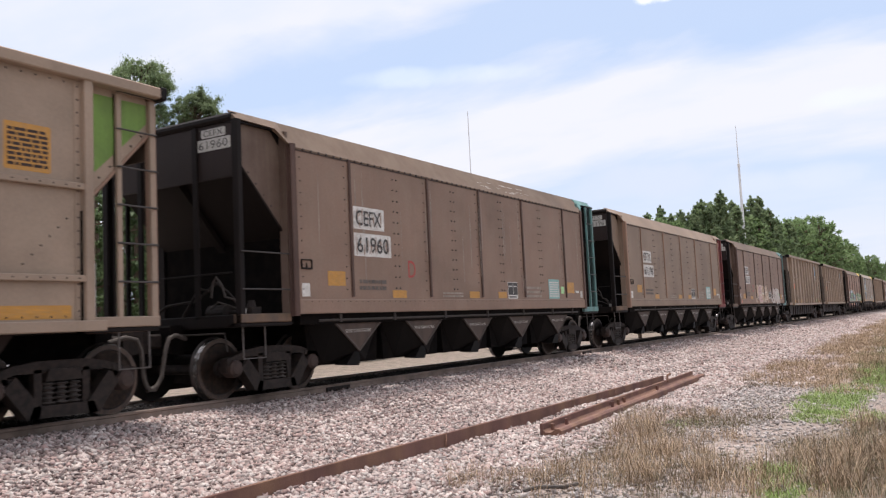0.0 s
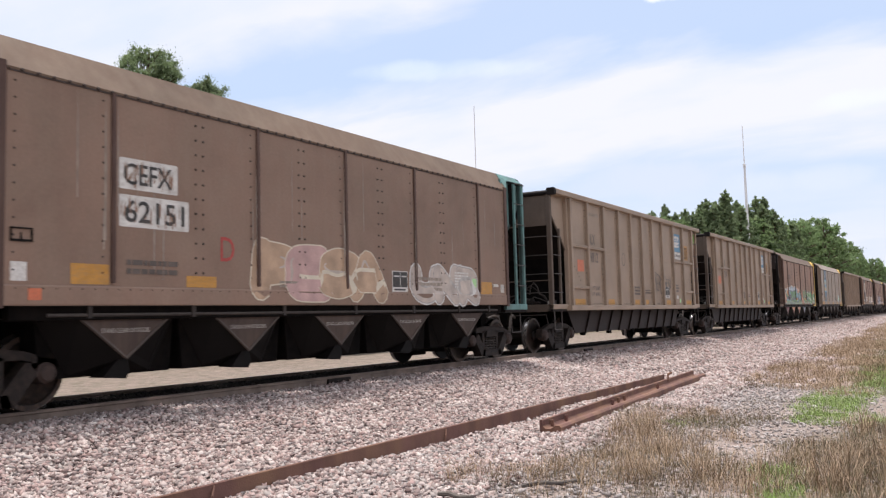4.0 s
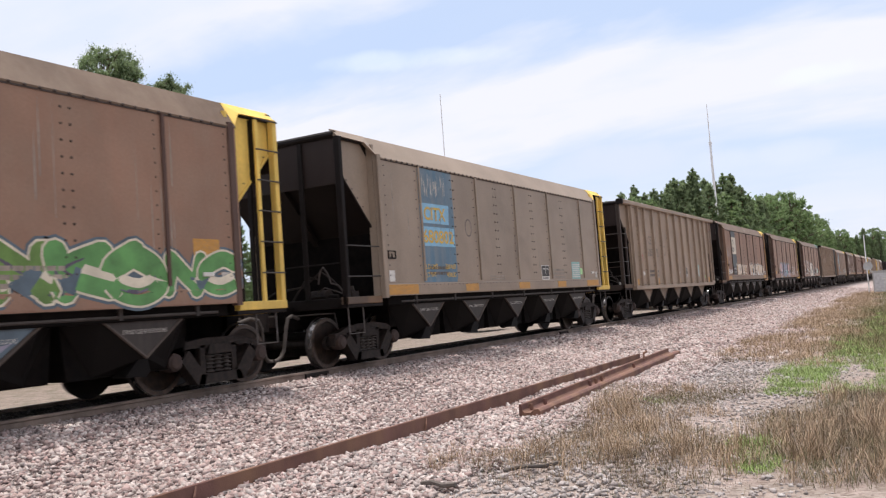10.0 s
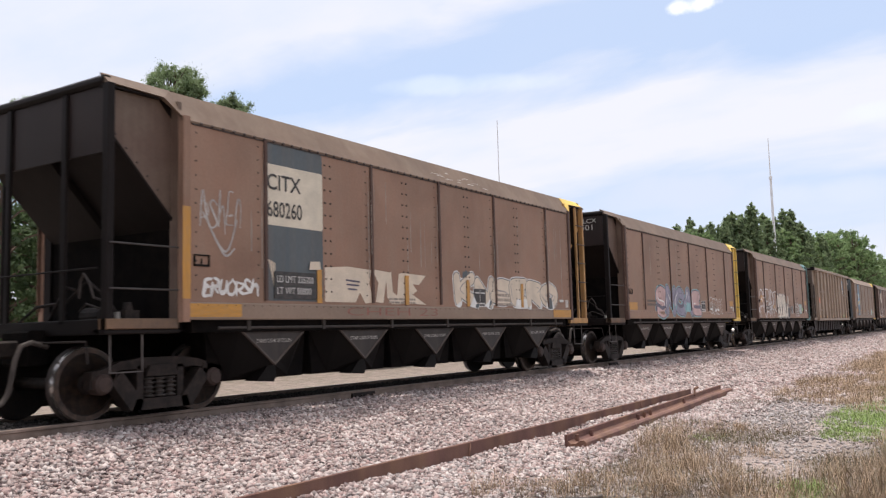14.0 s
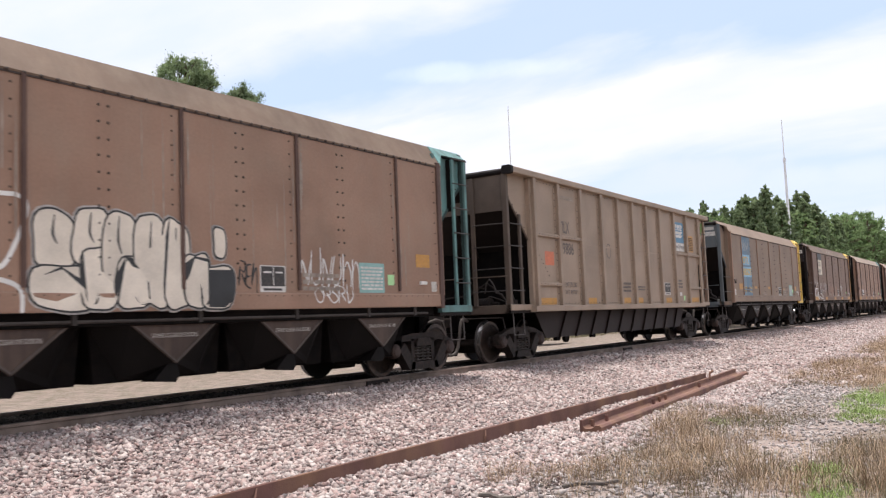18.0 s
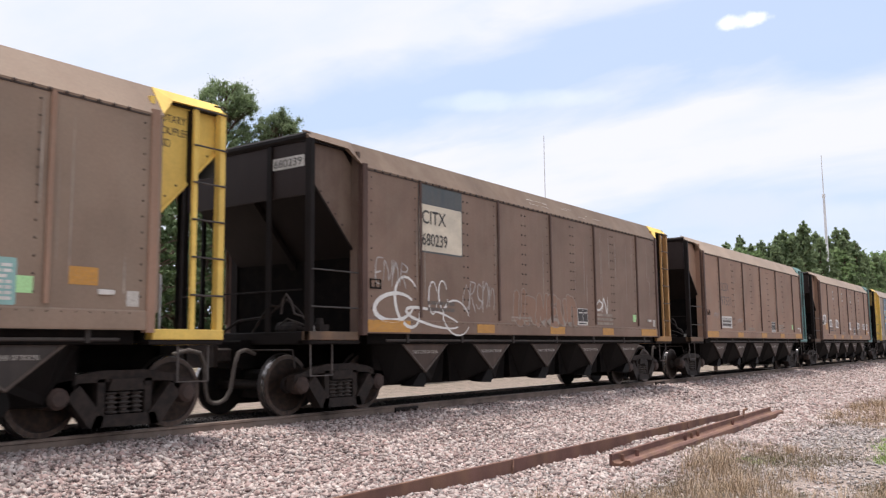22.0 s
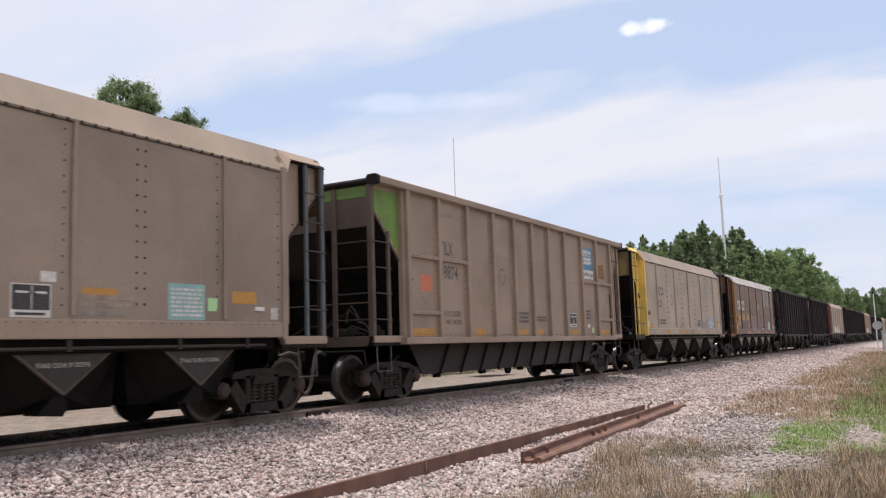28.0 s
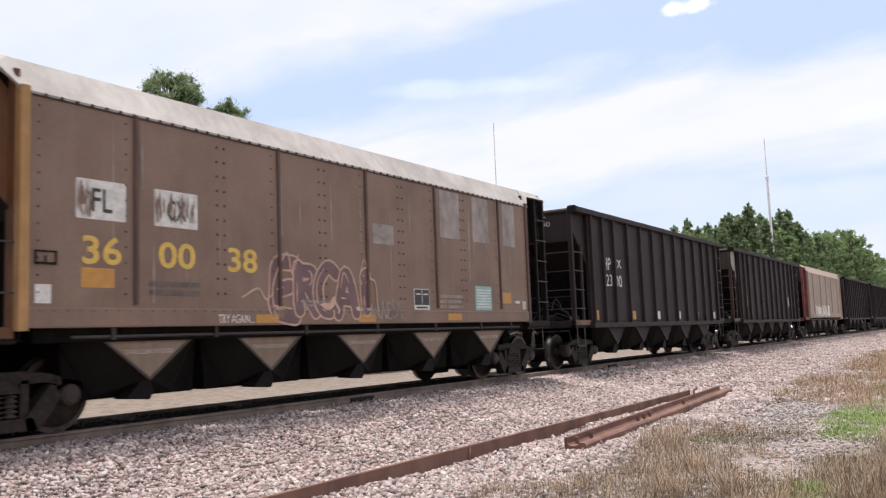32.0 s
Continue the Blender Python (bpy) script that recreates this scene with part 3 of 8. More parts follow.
def ground_material():
    m = bpy.data.materials.new("gravel_and_grass_ground")
    m.use_nodes = True
    nt = m.node_tree
    N, L = nt.nodes.new, nt.links.new
    b = nt.nodes["Principled BSDF"]
    b.inputs["Roughness"].default_value = 0.95
    b.inputs["Specular IOR Level"].default_value = 0.15
    co = N("ShaderNodeTexCoord")
    vo = N("ShaderNodeTexVoronoi"); vo.inputs["Scale"].default_value = 22
    L(co.outputs["Object"], vo.inputs["Vector"])
    sep = N("ShaderNodeSeparateXYZ"); L(co.outputs["Object"], sep.inputs[0])
    n = N("ShaderNodeTexNoise"); n.inputs["Scale"].default_value, n.inputs["Detail"].default_value = 0.5, 6
    L(co.outputs["Object"], n.inputs["Vector"])
    hs = N("ShaderNodeSeparateColor"); L(vo.outputs["Color"], hs.inputs[0])
    r = N("ShaderNodeValToRGB"); r.color_ramp.elements[0].color, r.color_ramp.elements[1].color = (0.21, 0.165, 0.155, 1), (0.52, 0.445, 0.415, 1)
    e = r.color_ramp.elements.new(0.35); e.color = (0.36, 0.29, 0.27, 1)
    L(hs.outputs[0], r.inputs[0])
    # across the track: gravel, then dry grass and soil
    w = N("ShaderNodeMath"); w.operation = "MULTIPLY_ADD"; w.inputs[1].default_value = 9.0
    L(n.outputs["Fac"], w.inputs[0]); L(sep.outputs["X"], w.inputs[2])
    zone = N("ShaderNodeValToRGB"); cr = zone.color_ramp
    cr.interpolation = "LINEAR"
    mr = N("ShaderNodeMapRange"); mr.inputs["From Min"].default_value, mr.inputs["From Max"].default_value = -40, 40
    L(w.outputs[0], mr.inputs[0]); L(mr.outputs[0], zone.inputs[0])

    def pos(x):
        return (x + 4.5 + 40) / 80
    cr.elements[0].position, cr.elements[0].color = pos(-34), (1, 1, 1, 1)
    cr.elements[1].position, cr.elements[1].color = pos(12.5), (1, 1, 1, 1)
    for x, v in ((-18.5, 1.0), (-16.5, 0.8), (-9.0, 0.7), (-6.0, 0.35), (-2.2, 0.15), (6.0, 0.0)):
        q = cr.elements.new(pos(x)); q.color = (v, v, v, 1)
    soil = N("ShaderNodeTexNoise"); soil.inputs["Scale"].default_value, soil.inputs["Detail"].default_value = 2.5, 7
    L(co.outputs["Object"], soil.inputs["Vector"])
    sr = N("ShaderNodeValToRGB")
    sr.color_ramp.elements[0].position, sr.color_ramp.elements[1].position = 0.35, 0.65
    sr.color_ramp.elements[0].color, sr.color_ramp.elements[1].color = (0.09, 0.082, 0.045, 1), (0.215, 0.165, 0.13, 1)
    L(soil.outputs["Fac"], sr.inputs[0])
    mx = N("ShaderNodeMix"); mx.data_type = "RGBA"
    L(zone.outputs[0], mx.inputs[0]); L(r.outputs[0], mx.inputs[6]); L(sr.outputs[0], mx.inputs[7])
    # coal spilt between the rails, its black deepened for the train's shade
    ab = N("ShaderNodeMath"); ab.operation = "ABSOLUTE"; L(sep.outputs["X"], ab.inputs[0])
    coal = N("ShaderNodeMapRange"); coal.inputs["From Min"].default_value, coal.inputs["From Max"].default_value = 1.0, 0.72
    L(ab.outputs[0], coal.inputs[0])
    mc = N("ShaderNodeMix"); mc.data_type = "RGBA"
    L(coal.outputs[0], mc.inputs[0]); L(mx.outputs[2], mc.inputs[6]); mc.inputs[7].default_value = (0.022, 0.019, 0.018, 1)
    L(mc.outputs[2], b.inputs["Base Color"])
    bp = N("ShaderNodeBump"); bp.inputs["Strength"].default_value, bp.inputs["Distance"].default_value = 0.9, 0.03
    L(vo.outputs["Distance"], bp.inputs["Height"]); bp.invert = True
    L(bp.outputs[0], b.inputs["Normal"])
    return m


def build_ground():
    xs = np.unique(np.concatenate([np.linspace(-30, 30, 121), [-0.86, -0.70, -0.58, 0.58, 0.70, 0.86, 1.25, 1.75, 1.9], [-3000, -1500, -700, -300, -140, -80, -50, 50, 80, 140, 300, 700, 1500, 3000]]))
    ys = np.unique(np.concatenate([np.linspace(-20, 60, 161), np.linspace(60, 220, 60), [-3000, -1500, -600, -200, -90, -50, 300, 500, 900, 1600, 3000]]))
    X, Yg = np.meshgrid(xs, ys)
    v = np.stack([X, Yg, ground_z(X, Yg)], -1).reshape(-1, 3)
    i = np.arange((len(ys) - 1) * len(xs)).reshape(len(ys) - 1, len(xs))[:, :-1].ravel()
    f = np.stack([i, i + 1, i + 1 + len(xs), i + len(xs)], -1)
    MAT["ground"] = ground_material()
    ob = arrays("ground", v, f, "ground", label="pinkish gravel railway bed running into dry grass", category="ground", kind="structure")
    ob.data.shade_smooth()


RAIL_SHAPE = [(-0.07, -0.172), (0.07, -0.172), (0.07, -0.158), (0.012, -0.135), (0.010, -0.045), (0.036, -0.035), (0.036, -0.006), (0.028, 0.0),
              (-0.028, 0.0), (-0.036, -0.006), (-0.036, -0.035), (-0.010, -0.045), (-0.012, -0.135), (-0.07, -0.158)]
GAUGE = 0.7535


def build_track():
    track = tagged(new("railway_track"), "dusty steel rails on wooden ties in pink ballast", "track", kind="structure")
    for sx in (1, -1):
        me = Geo().prism([(sx * GAUGE + a, b) for a, b in RAIL_SHAPE], "y", -60, 400).mesh("rail")
        part("rail", me, "rail", track)
        head = Geo().bar("y", -60, 400, sx * GAUGE - 0.027, sx * GAUGE + 0.027, -0.002, 0.0035, 0.001).mesh("rail_head")
        part("rail_head", head, "rail_top", track, "wheel-polished rail head")
    tie = Geo().bar("x", -1.3, 1.3, -0.115, 0.115, -0.36, -0.181, 0.015).mesh("tie")
    plate = Geo().box(-0.10, 0.17, -0.09, 0.09, -0.183, -0.165).mesh("tie_plate")
    spike = Geo().box(0.075, 0.10, 0.03, 0.05, -0.18, -0.135).box(0.06, 0.105, 0.025, 0.055, -0.15, -0.135).mesh("spike")
    anchor = Geo().box(0.0, 0.10, 0.13, 0.155, -0.20, -0.165).mesh("rail_anchor")
    y, k = 1.0, 0
    while y < 90:
        o = part("tie", tie, "tie", track)
        o.location = (0.03 * math.sin(k * 12.9), y, 0.004 * math.sin(k * 7.7))
        if y < 30:
            for me, nm, mt in ((plate, "tie_plate", "iron"), (spike, "spike", "iron"), (anchor, "rail_anchor", "iron")):
                q = part(nm, me, mt, track)
                q.location = (GAUGE, y, 0)
        y += 0.52
        k += 1
    # bolted joint in the rail
    for yj in (12.1, 24.0):
        j = Geo().bar("y", yj - 0.32, yj + 0.32, GAUGE + 0.012, GAUGE + 0.05, -0.14, -0.04, 0.008).mesh("joint_bar")
        jb = part("joint_bar", j, "iron", track, "bolted steel joint bar")
        for i in range(4):
            part("bolt", Geo().lathe([(0, 0.016), (0.03, 0.016)], (GAUGE + 0.05, yj - 0.24 + 0.16 * i, -0.09), 6).mesh("bolt"), "rust", jb)


build_ground()
build_track()

# ---- train ----
LEN = 14.2                      # end post to end post
TURN = pose(0, LEN, 0, 0, 0, 180)   # the far side and the other end
SHEET = {"smooth": 1.60, "tall": 1.53, "ribbed": 1.53}
HOPPERS = (2.87, 5.0, 7.15, 9.28, 11.43)   # the five discharge hoppers along a car
KIT = {}                        # shared meshes of the cars


def slope_x(z):
    return 1.60 - max(0.0, z - 3.84) * 0.66


def truck_kit():
    k = {}
    g = Geo()
    # cast side frame: top member, pedestals over the bearings, diagonals down to the spring seat, columns
    g.prism([(-1.0, 0.60), (-0.62, 0.72), (-0.30, 0.76), (0.30, 0.76), (0.62, 0.72), (1.0, 0.60), (1.0, 0.52), (0.60, 0.62), (-0.60, 0.62), (-1.0, 0.52)], "x", 0.99, 1.11)
    for s in (-1, 1):
        g.prism([(s * 1.03, 0.50), (s * 1.03, 0.61), (s * 0.70, 0.66), (s * 0.70, 0.52)][::s], "x", 0.96, 1.12)
        g.prism([(s * 1.04, 0.40), (s * 1.04, 0.56), (s * 0.99, 0.56), (s * 0.99, 0.40)][::s], "x", 0.98, 1.10)
        g.prism([(s * 0.77, 0.40), (s * 0.77, 0.58), (s * 0.66, 0.58), (s * 0.70, 0.40)][::s], "x", 0.98, 1.12)
        g.prism([(s * 0.77, 0.46), (s * 0.62, 0.60), (s * 0.30, 0.22), (s * 0.33, 0.10), (s * 0.48, 0.10)][::s], "x", 0.96, 1.15)
        g.prism([(s * 0.37, 0.20), (s * 0.37, 0.66), (s * 0.27, 0.66), (s * 0.27, 0.20)][::s], "x", 1.0, 1.11)
    g.prism([(-0.40, 0.24), (-0.46, 0.10), (0.46, 0.10), (0.40, 0.24)], "x", 0.95, 1.15)
    k["side_frame"] = g.mesh("side_frame")
    k["bolster"] = Geo().prism([(-0.28, 0.20), (0.28, 0.20), (0.24, 0.60), (-0.24, 0.60)], "x", -0.97, 0.97).prism([(-0.25, 0.52), (0.25, 0.52), (0.20, 0.66), (-0.20, 0.66)], "x", -1.15, 1.15).mesh("bolster")
    g = Geo()
    prof = []
    for i in range(5):
        z = 0.245 + i * 0.056
        prof += [(z, 0.045), (z + 0.008, 0.075), (z + 0.018, 0.085), (z + 0.028, 0.075), (z + 0.036, 0.045)]
    for y in (-0.17, 0.0, 0.17):
        g.lathe(prof, (1.07, y, 0), 10, "z")
    k["spring"] = g.mesh("spring", True)
    k["cap"] = Geo().lathe([(0.98, 0.135), (1.08, 0.135), (1.15, 0.125), (1.17, 0.095), (1.18, 0.09), (1.185, 0.05)], (0, 0, 0), 16).mesh("bearing_cap", True)
    k["wheel"] = Geo().lathe([(0.70, 0.08), (0.70, 0.37), (0.675, 0.41), (0.675, 0.472), (0.695, 0.485), (0.712, 0.475), (0.722, 0.4575), (0.805, 0.453),
                              (0.812, 0.445), (0.812, 0.385), (0.785, 0.365), (0.765, 0.24), (0.785, 0.13), (0.86, 0.115), (0.86, 0.07)], (0, 0, 0), 36).mesh("wheel", True)
    k["tread"] = Geo().lathe([(0.7235, 0.4588), (0.805, 0.4545), (0.805, 0.44), (0.7235, 0.44)], (0, 0, 0), 36).mesh("tread", True)
    k["rim"] = Geo().lathe([(0.80, 0.4535), (0.815, 0.447), (0.816, 0.392), (0.80, 0.388)], (0, 0, 0), 36).mesh("rim", True)
    k["axle"] = Geo().lathe([(-1.05, 0.07), (-0.7, 0.085), (0, 0.075), (0.7, 0.085), (1.05, 0.07)], (0, 0, 0), 12).mesh("axle", True)
    k["beam"] = Geo().bar("x", -0.75, 0.75, -0.06, 0.06, 0.38, 0.46).mesh("brake_beam")
    return k


def body_kit(kind):
    """Lists of (name, mesh, colour key, label) for one half of a car; the other half is the same, turned about."""
    s = SHEET[kind]
    near, mid = [], []

    def n(name, g, key, label="", smooth=False):
        near.append((name, g.mesh(name, smooth), key, label))

    def c(name, g, key, label="", smooth=False):
        mid.append((name, g.mesh(name, smooth), key, label))

    if kind == "smooth":
        n("side_sheet", Geo().box(s - 0.015, s, 1.05, 13.15, 1.44, 3.86), "body")
        n("side_sill", Geo().prism([(s - 0.03, 1.23), (s + 0.012, 1.23), (s + 0.018, 1.25), (s + 0.018, 1.44), (s + 0.002, 1.46), (s - 0.03, 1.46)], "y", 1.16, 13.04), "low")
        g = Geo()
        for y0, y1 in ((1.05, 13.15),):
            g.prism([(1.615, 3.825), (1.62, 3.85), (slope_x(4.25), 4.27), (slope_x(4.25) - 0.05, 4.27), (1.585, 3.83)], "y", y0, y1)
        n("roof_slope", g, "roof")
        # dark line under the roof lip: the seam, plus the lip's painted shadow
        n("roof_seam", Geo().box(s - 0.001, s + 0.013, 1.2, 12.95, 3.806, 3.824), "rivet")
        # hoods over the end bays: a sloping sheet whose lower edge steps up, with a folded lip under it
        for tag, flip in (("front", 0), ("rear", 1)):
            poly = [(0.02, 4.13, 0.05), (0.02, 4.27, 0.0), (1.05, 4.27, 0.0), (1.05, 3.88, 0.005), (0.84, 4.11, 0.05)]
            pts = [((LEN - y) if flip else y, z, o) for y, z, o in poly]
            g = Geo().add([(slope_x(z - 0.02) + 0.014 + o, y, z) for y, z, o in pts] + [(slope_x(z - 0.02) - 0.02, y, z) for y, z, o in pts],
                          [(0, 1, 2, 3, 4), (9, 8, 7, 6, 5)] + [(i, 5 + i, 5 + (i + 1) % 5, (i + 1) % 5) for i in range(5)])
            n("hood", g, tag + "_roof")
            # near-black soffit: the shade under the hood is put into its colour
            n("hood_soffit", Geo().prism([(1.30, 4.09), (slope_x(4.11) + 0.03, 4.09), (slope_x(4.11) + 0.03, 4.112), (1.30, 4.112)], "y", *sorted((pts[0][0], pts[4][0]))).prism([(pts[4][0], 4.10), (pts[3][0], 3.88), (pts[3][0], 4.2), (pts[4][0], 4.2)][::-1 if flip else 1], "x", 1.36, 1.385), "soot")
        for y in (2.55, 5.05, 7.15, 9.27, 11.74):
            n("side_post", Geo().bar("z", 1.50, 3.83, s - 0.002, s + 0.034, y - 0.03, y + 0.03, 0.008), "post")
        for y, key in ((1.11, "front_post"), (13.04, "rear_post")):
            n("corner_post", Geo().bar("z", 1.20, 3.90, s - 0.09, s + 0.035, y - 0.06, y + 0.06, 0.015), key)
        g = Geo()
        for i in range(59):
            g.rivet(s + 0.016, 1.35 + i * 0.195, 3.835, 0.025, 0.022)
        for y in (3.93, 6.03, 8.15, 10.26):
            for j in range(11):
                for dy in (-0.065, 0.065):
                    g.rivet(s, y + dy, 1.66 + 0.2 * j, 0.019, 0.014)
        for y in (1.28, 2.41, 4.91, 7.01, 9.13, 11.60, 12.90):
            for j in range(12):
                g.rivet(s, y, 1.62 + 0.19 * j, 0.015, 0.010)
        for i in range(70):
            g.rivet(s + 0.015, 1.3 + i * 0.166, 1.42, 0.012, 0.008)
        n("rivets", g, "rivet")
        for a, key in ((1.05, "front"), (13.03, "rear")):
            n("jamb", Geo().box(s - 0.24, s - 0.088, a, a + 0.06, 1.2, 4.1), key)
        lad_f, lad_r = None, (13.68, 14.18)
        diag = (3.57, 2.56)
        top, chord = 4.15, None
        posts = (0.0, 0.10)
    else:
        z0, z1 = (1.20, 4.08) if kind == "tall" else (1.16, 4.02)
        top = z1 + 0.02
        n("side_sheet", Geo().box(s - 0.015, s, 1.0, 13.2, z0, z1), "body")
        n("side_sill", Geo().bar("y", 0.90, 13.3, s - 0.04, s + 0.11, z0 - 0.12, z0 + 0.01), "low")
        n("chord_cap", Geo().bar("y", LEN - 0.04, LEN + 0.05, s - 0.10, s + 0.13, z1 - 0.02, z1 + 0.155, 0.015), "soot")
        n("chord_cap", Geo().bar("y", -0.04, 0.08, s - 0.10, s + 0.13, z1 - 0.03, z1 + 0.155, 0.03), "soot")
        n("top_chord", Geo().bar("y", 0.0, LEN, s - 0.08, s + 0.12, z1, z1 + 0.14, 0.015), "roof")
        ys = (1.12, 2.33, 3.58, 4.86, 5.99, 7.06, 8.15, 9.27, 10.59, 11.83, 13.10) if kind == "tall" else \
             (1.06, 1.86, 2.65, 3.74, 4.84, 5.92, 7.02, 8.10, 9.20, 10.30, 11.36, 12.22, 13.12)
        w = 0.06 if kind == "tall" else 0.045
        for y in ys:
            n("side_rib", Geo().bar("z", z0, z1, s - 0.002, s + 0.09, y - w, y + w, 0.01).box(s - 0.001, s + 0.009, y - w - 0.09, y - w, z0 + 0.03, z1 - 0.02), "post")
        g = Geo()
        for y in ys[1:]:
            for j in range(18):
                g.rivet(s + 0.008, y - w - 0.045, z0 + 0.12 + j * (z1 - z0 - 0.2) / 17, 0.014, 0.010)
        for a, b in zip(ys, ys[1:]):
            for j in range(7):
                g.rivet(s, a + 0.1 + (b - a - 0.2) * j / 6, z1 - 0.05, 0.014, 0.010)
                g.rivet(s, a + 0.1 + (b - a - 0.2) * j / 6, z0 + 0.06, 0.014, 0.010)
        if kind == "tall":
            for y0, y1, z in ((1.18, 2.27, 2.83), (2.39, 3.52, 2.83), (1.18, 2.27, 1.71), (10.65, 11.77, 2.80), (11.89, 13.04, 2.80), (11.89, 13.04, 1.71)):
                n("side_rail", Geo().bar("y", y0, y1, s - 0.002, s + 0.075, z - 0.05, z + 0.03, 0.01), "low")
                for j in range(7):
                    g.rivet(s + 0.073, y0 + 0.08 + (y1 - y0 - 0.16) * j / 6, z - 0.01, 0.013, 0.01)
            for (ya, za), (yb, zb) in (((1.35, 1.9), (1.8, 2.35)), ((12.3, 1.85), (12.85, 2.4))):
                for j in range(6):
                    g.rivet(s, ya + (yb - ya) * j / 5, za + (zb - za) * j / 5 if ya > 5 else zb - (zb - za) * j / 5, 0.014, 0.01)
            for y0, y1 in ((3.58, 4.86), (4.86, 5.99), (5.99, 7.06), (7.06, 8.15), (8.15, 9.27), (9.27, 10.59)):
                n("seam_strip", Geo().box(s - 0.001, s + 0.006, y0 + 0.06, y1 - 0.06, 2.70, 2.725), "body")
        n("rivets", g, "rivet")
        for a in (0.97, 13.15):
            n("corner_post", Geo().bar("z", z0, z1 + 0.01, s - 0.10, s - 0.001, a, a + 0.08, 0.008), "low")
        lad_f, lad_r = (0.02, 0.60), (13.58, 14.18)
        diag = (3.62, 2.62)
        posts = (0.0, 0.10)
    # end bays: tapered side sheets, posts, ladders, sills, steps
    xe = s - (0.22 if kind == "smooth" else 0.09)
    xp = s - (0.08 if kind == "smooth" else 0.03)      # the ladder's and the end posts' outer face
    for tag, flip in (("front", 0), ("rear", 1)):
        fy = (lambda y: LEN - y) if flip else (lambda y: y)
        lid = top - 0.03 if kind == "smooth" else top + 0.03
        poly = [(fy(0.08), lid), (fy(0.08), diag[0]), (fy(1.12), diag[1] - 0.08), (fy(1.12), lid)]
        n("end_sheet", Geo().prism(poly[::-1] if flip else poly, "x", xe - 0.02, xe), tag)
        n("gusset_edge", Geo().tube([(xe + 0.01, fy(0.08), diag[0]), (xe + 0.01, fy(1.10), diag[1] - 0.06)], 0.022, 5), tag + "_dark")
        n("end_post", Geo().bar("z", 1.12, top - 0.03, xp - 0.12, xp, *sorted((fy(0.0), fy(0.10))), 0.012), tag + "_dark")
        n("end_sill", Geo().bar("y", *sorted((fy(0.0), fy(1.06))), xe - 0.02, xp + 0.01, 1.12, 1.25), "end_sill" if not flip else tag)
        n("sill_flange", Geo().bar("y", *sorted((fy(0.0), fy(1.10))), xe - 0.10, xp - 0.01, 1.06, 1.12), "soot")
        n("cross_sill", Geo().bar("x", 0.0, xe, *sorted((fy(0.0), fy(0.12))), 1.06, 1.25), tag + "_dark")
        y0, y1 = fy(0.14), fy(0.60)
        n("step", Geo().tube([(xe + 0.02, y0, 1.1), (xe + 0.03, y0, 0.60), (xe + 0.03, y1, 0.60), (xe + 0.02, y1, 1.1)], 0.014, 6), "step")
        lad = lad_r if flip else lad_f
        g = Geo()
        for i in range(5):
            g.rivet(xe, fy(0.2 + 0.16 * i), diag[0] - 0.04 - 0.155 * i, 0.016, 0.012)
        n("rivets", g, "rivet")
        if lad:
            x0, x1 = xp - 0.05, xp + 0.005
            full = (4.07 if kind == "smooth" else top - 0.05)
            n("ladder_stile", Geo().bar("z", 1.12, full if flip else 1.2, x0, x1, lad[0], lad[0] + 0.075, 0.01), tag + "_ladder")
            n("ladder_stile", Geo().bar("z", 1.12, full if flip else 3.22, x0, x1, lad[1] - 0.085, lad[1], 0.01), tag + "_ladder")
            # bracket in near black: grime, plus this face's shade in the colour
            if flip:
                n("ladder_bracket", Geo().box(xe, x0 + 0.01, lad[0] - 0.006, lad[0] + 0.006, diag[1] + 0.5, full), "soot")
            for i in range(6 if flip else 4):
                z = (1.68 if flip else 1.55) + 0.48 * i
                n("rung", Geo().tube([(xp + 0.012, lad[0] - 0.01, z), (xp + 0.03, lad[0] + 0.05, z), (xp + 0.034, (lad[0] + lad[1]) / 2, z - 0.004), (xp + 0.03, lad[1] - 0.05, z), (xp + 0.012, lad[1] + 0.01, z)], 0.013, 6), "rung")
        else:
            for z in (1.61, 2.16):
                n("grab_rail", Geo().tube([(xp + 0.015, fy(0.03), z), (xp + 0.03, fy(0.1), z), (xp + 0.03, fy(1.0), z), (xp + 0.01, fy(1.08), z)], 0.013, 6), "rung")
    # valve pipework in the bay behind the rear corner
    n("pipework", Geo().tube([(0.86, 13.5, 1.15), (0.86, 13.5, 2.45), (0.86, 13.58, 2.55), (0.7, 13.6, 2.56)], 0.022, 6).tube([(0.98, 13.62, 1.15), (0.98, 13.62, 1.95), (0.86, 13.6, 2.02), (0.86, 13.52, 2.02)], 0.018, 6)
      .tube([(0.7, 13.66, 1.2), (0.7, 13.66, 2.3)], 0.016, 6).bar("z", 1.5, 1.72, 0.8, 0.94, 13.46, 13.58, 0.02).bar("z", 2.12, 2.26, 0.82, 0.93, 13.47, 13.55, 0.02), "pipes")
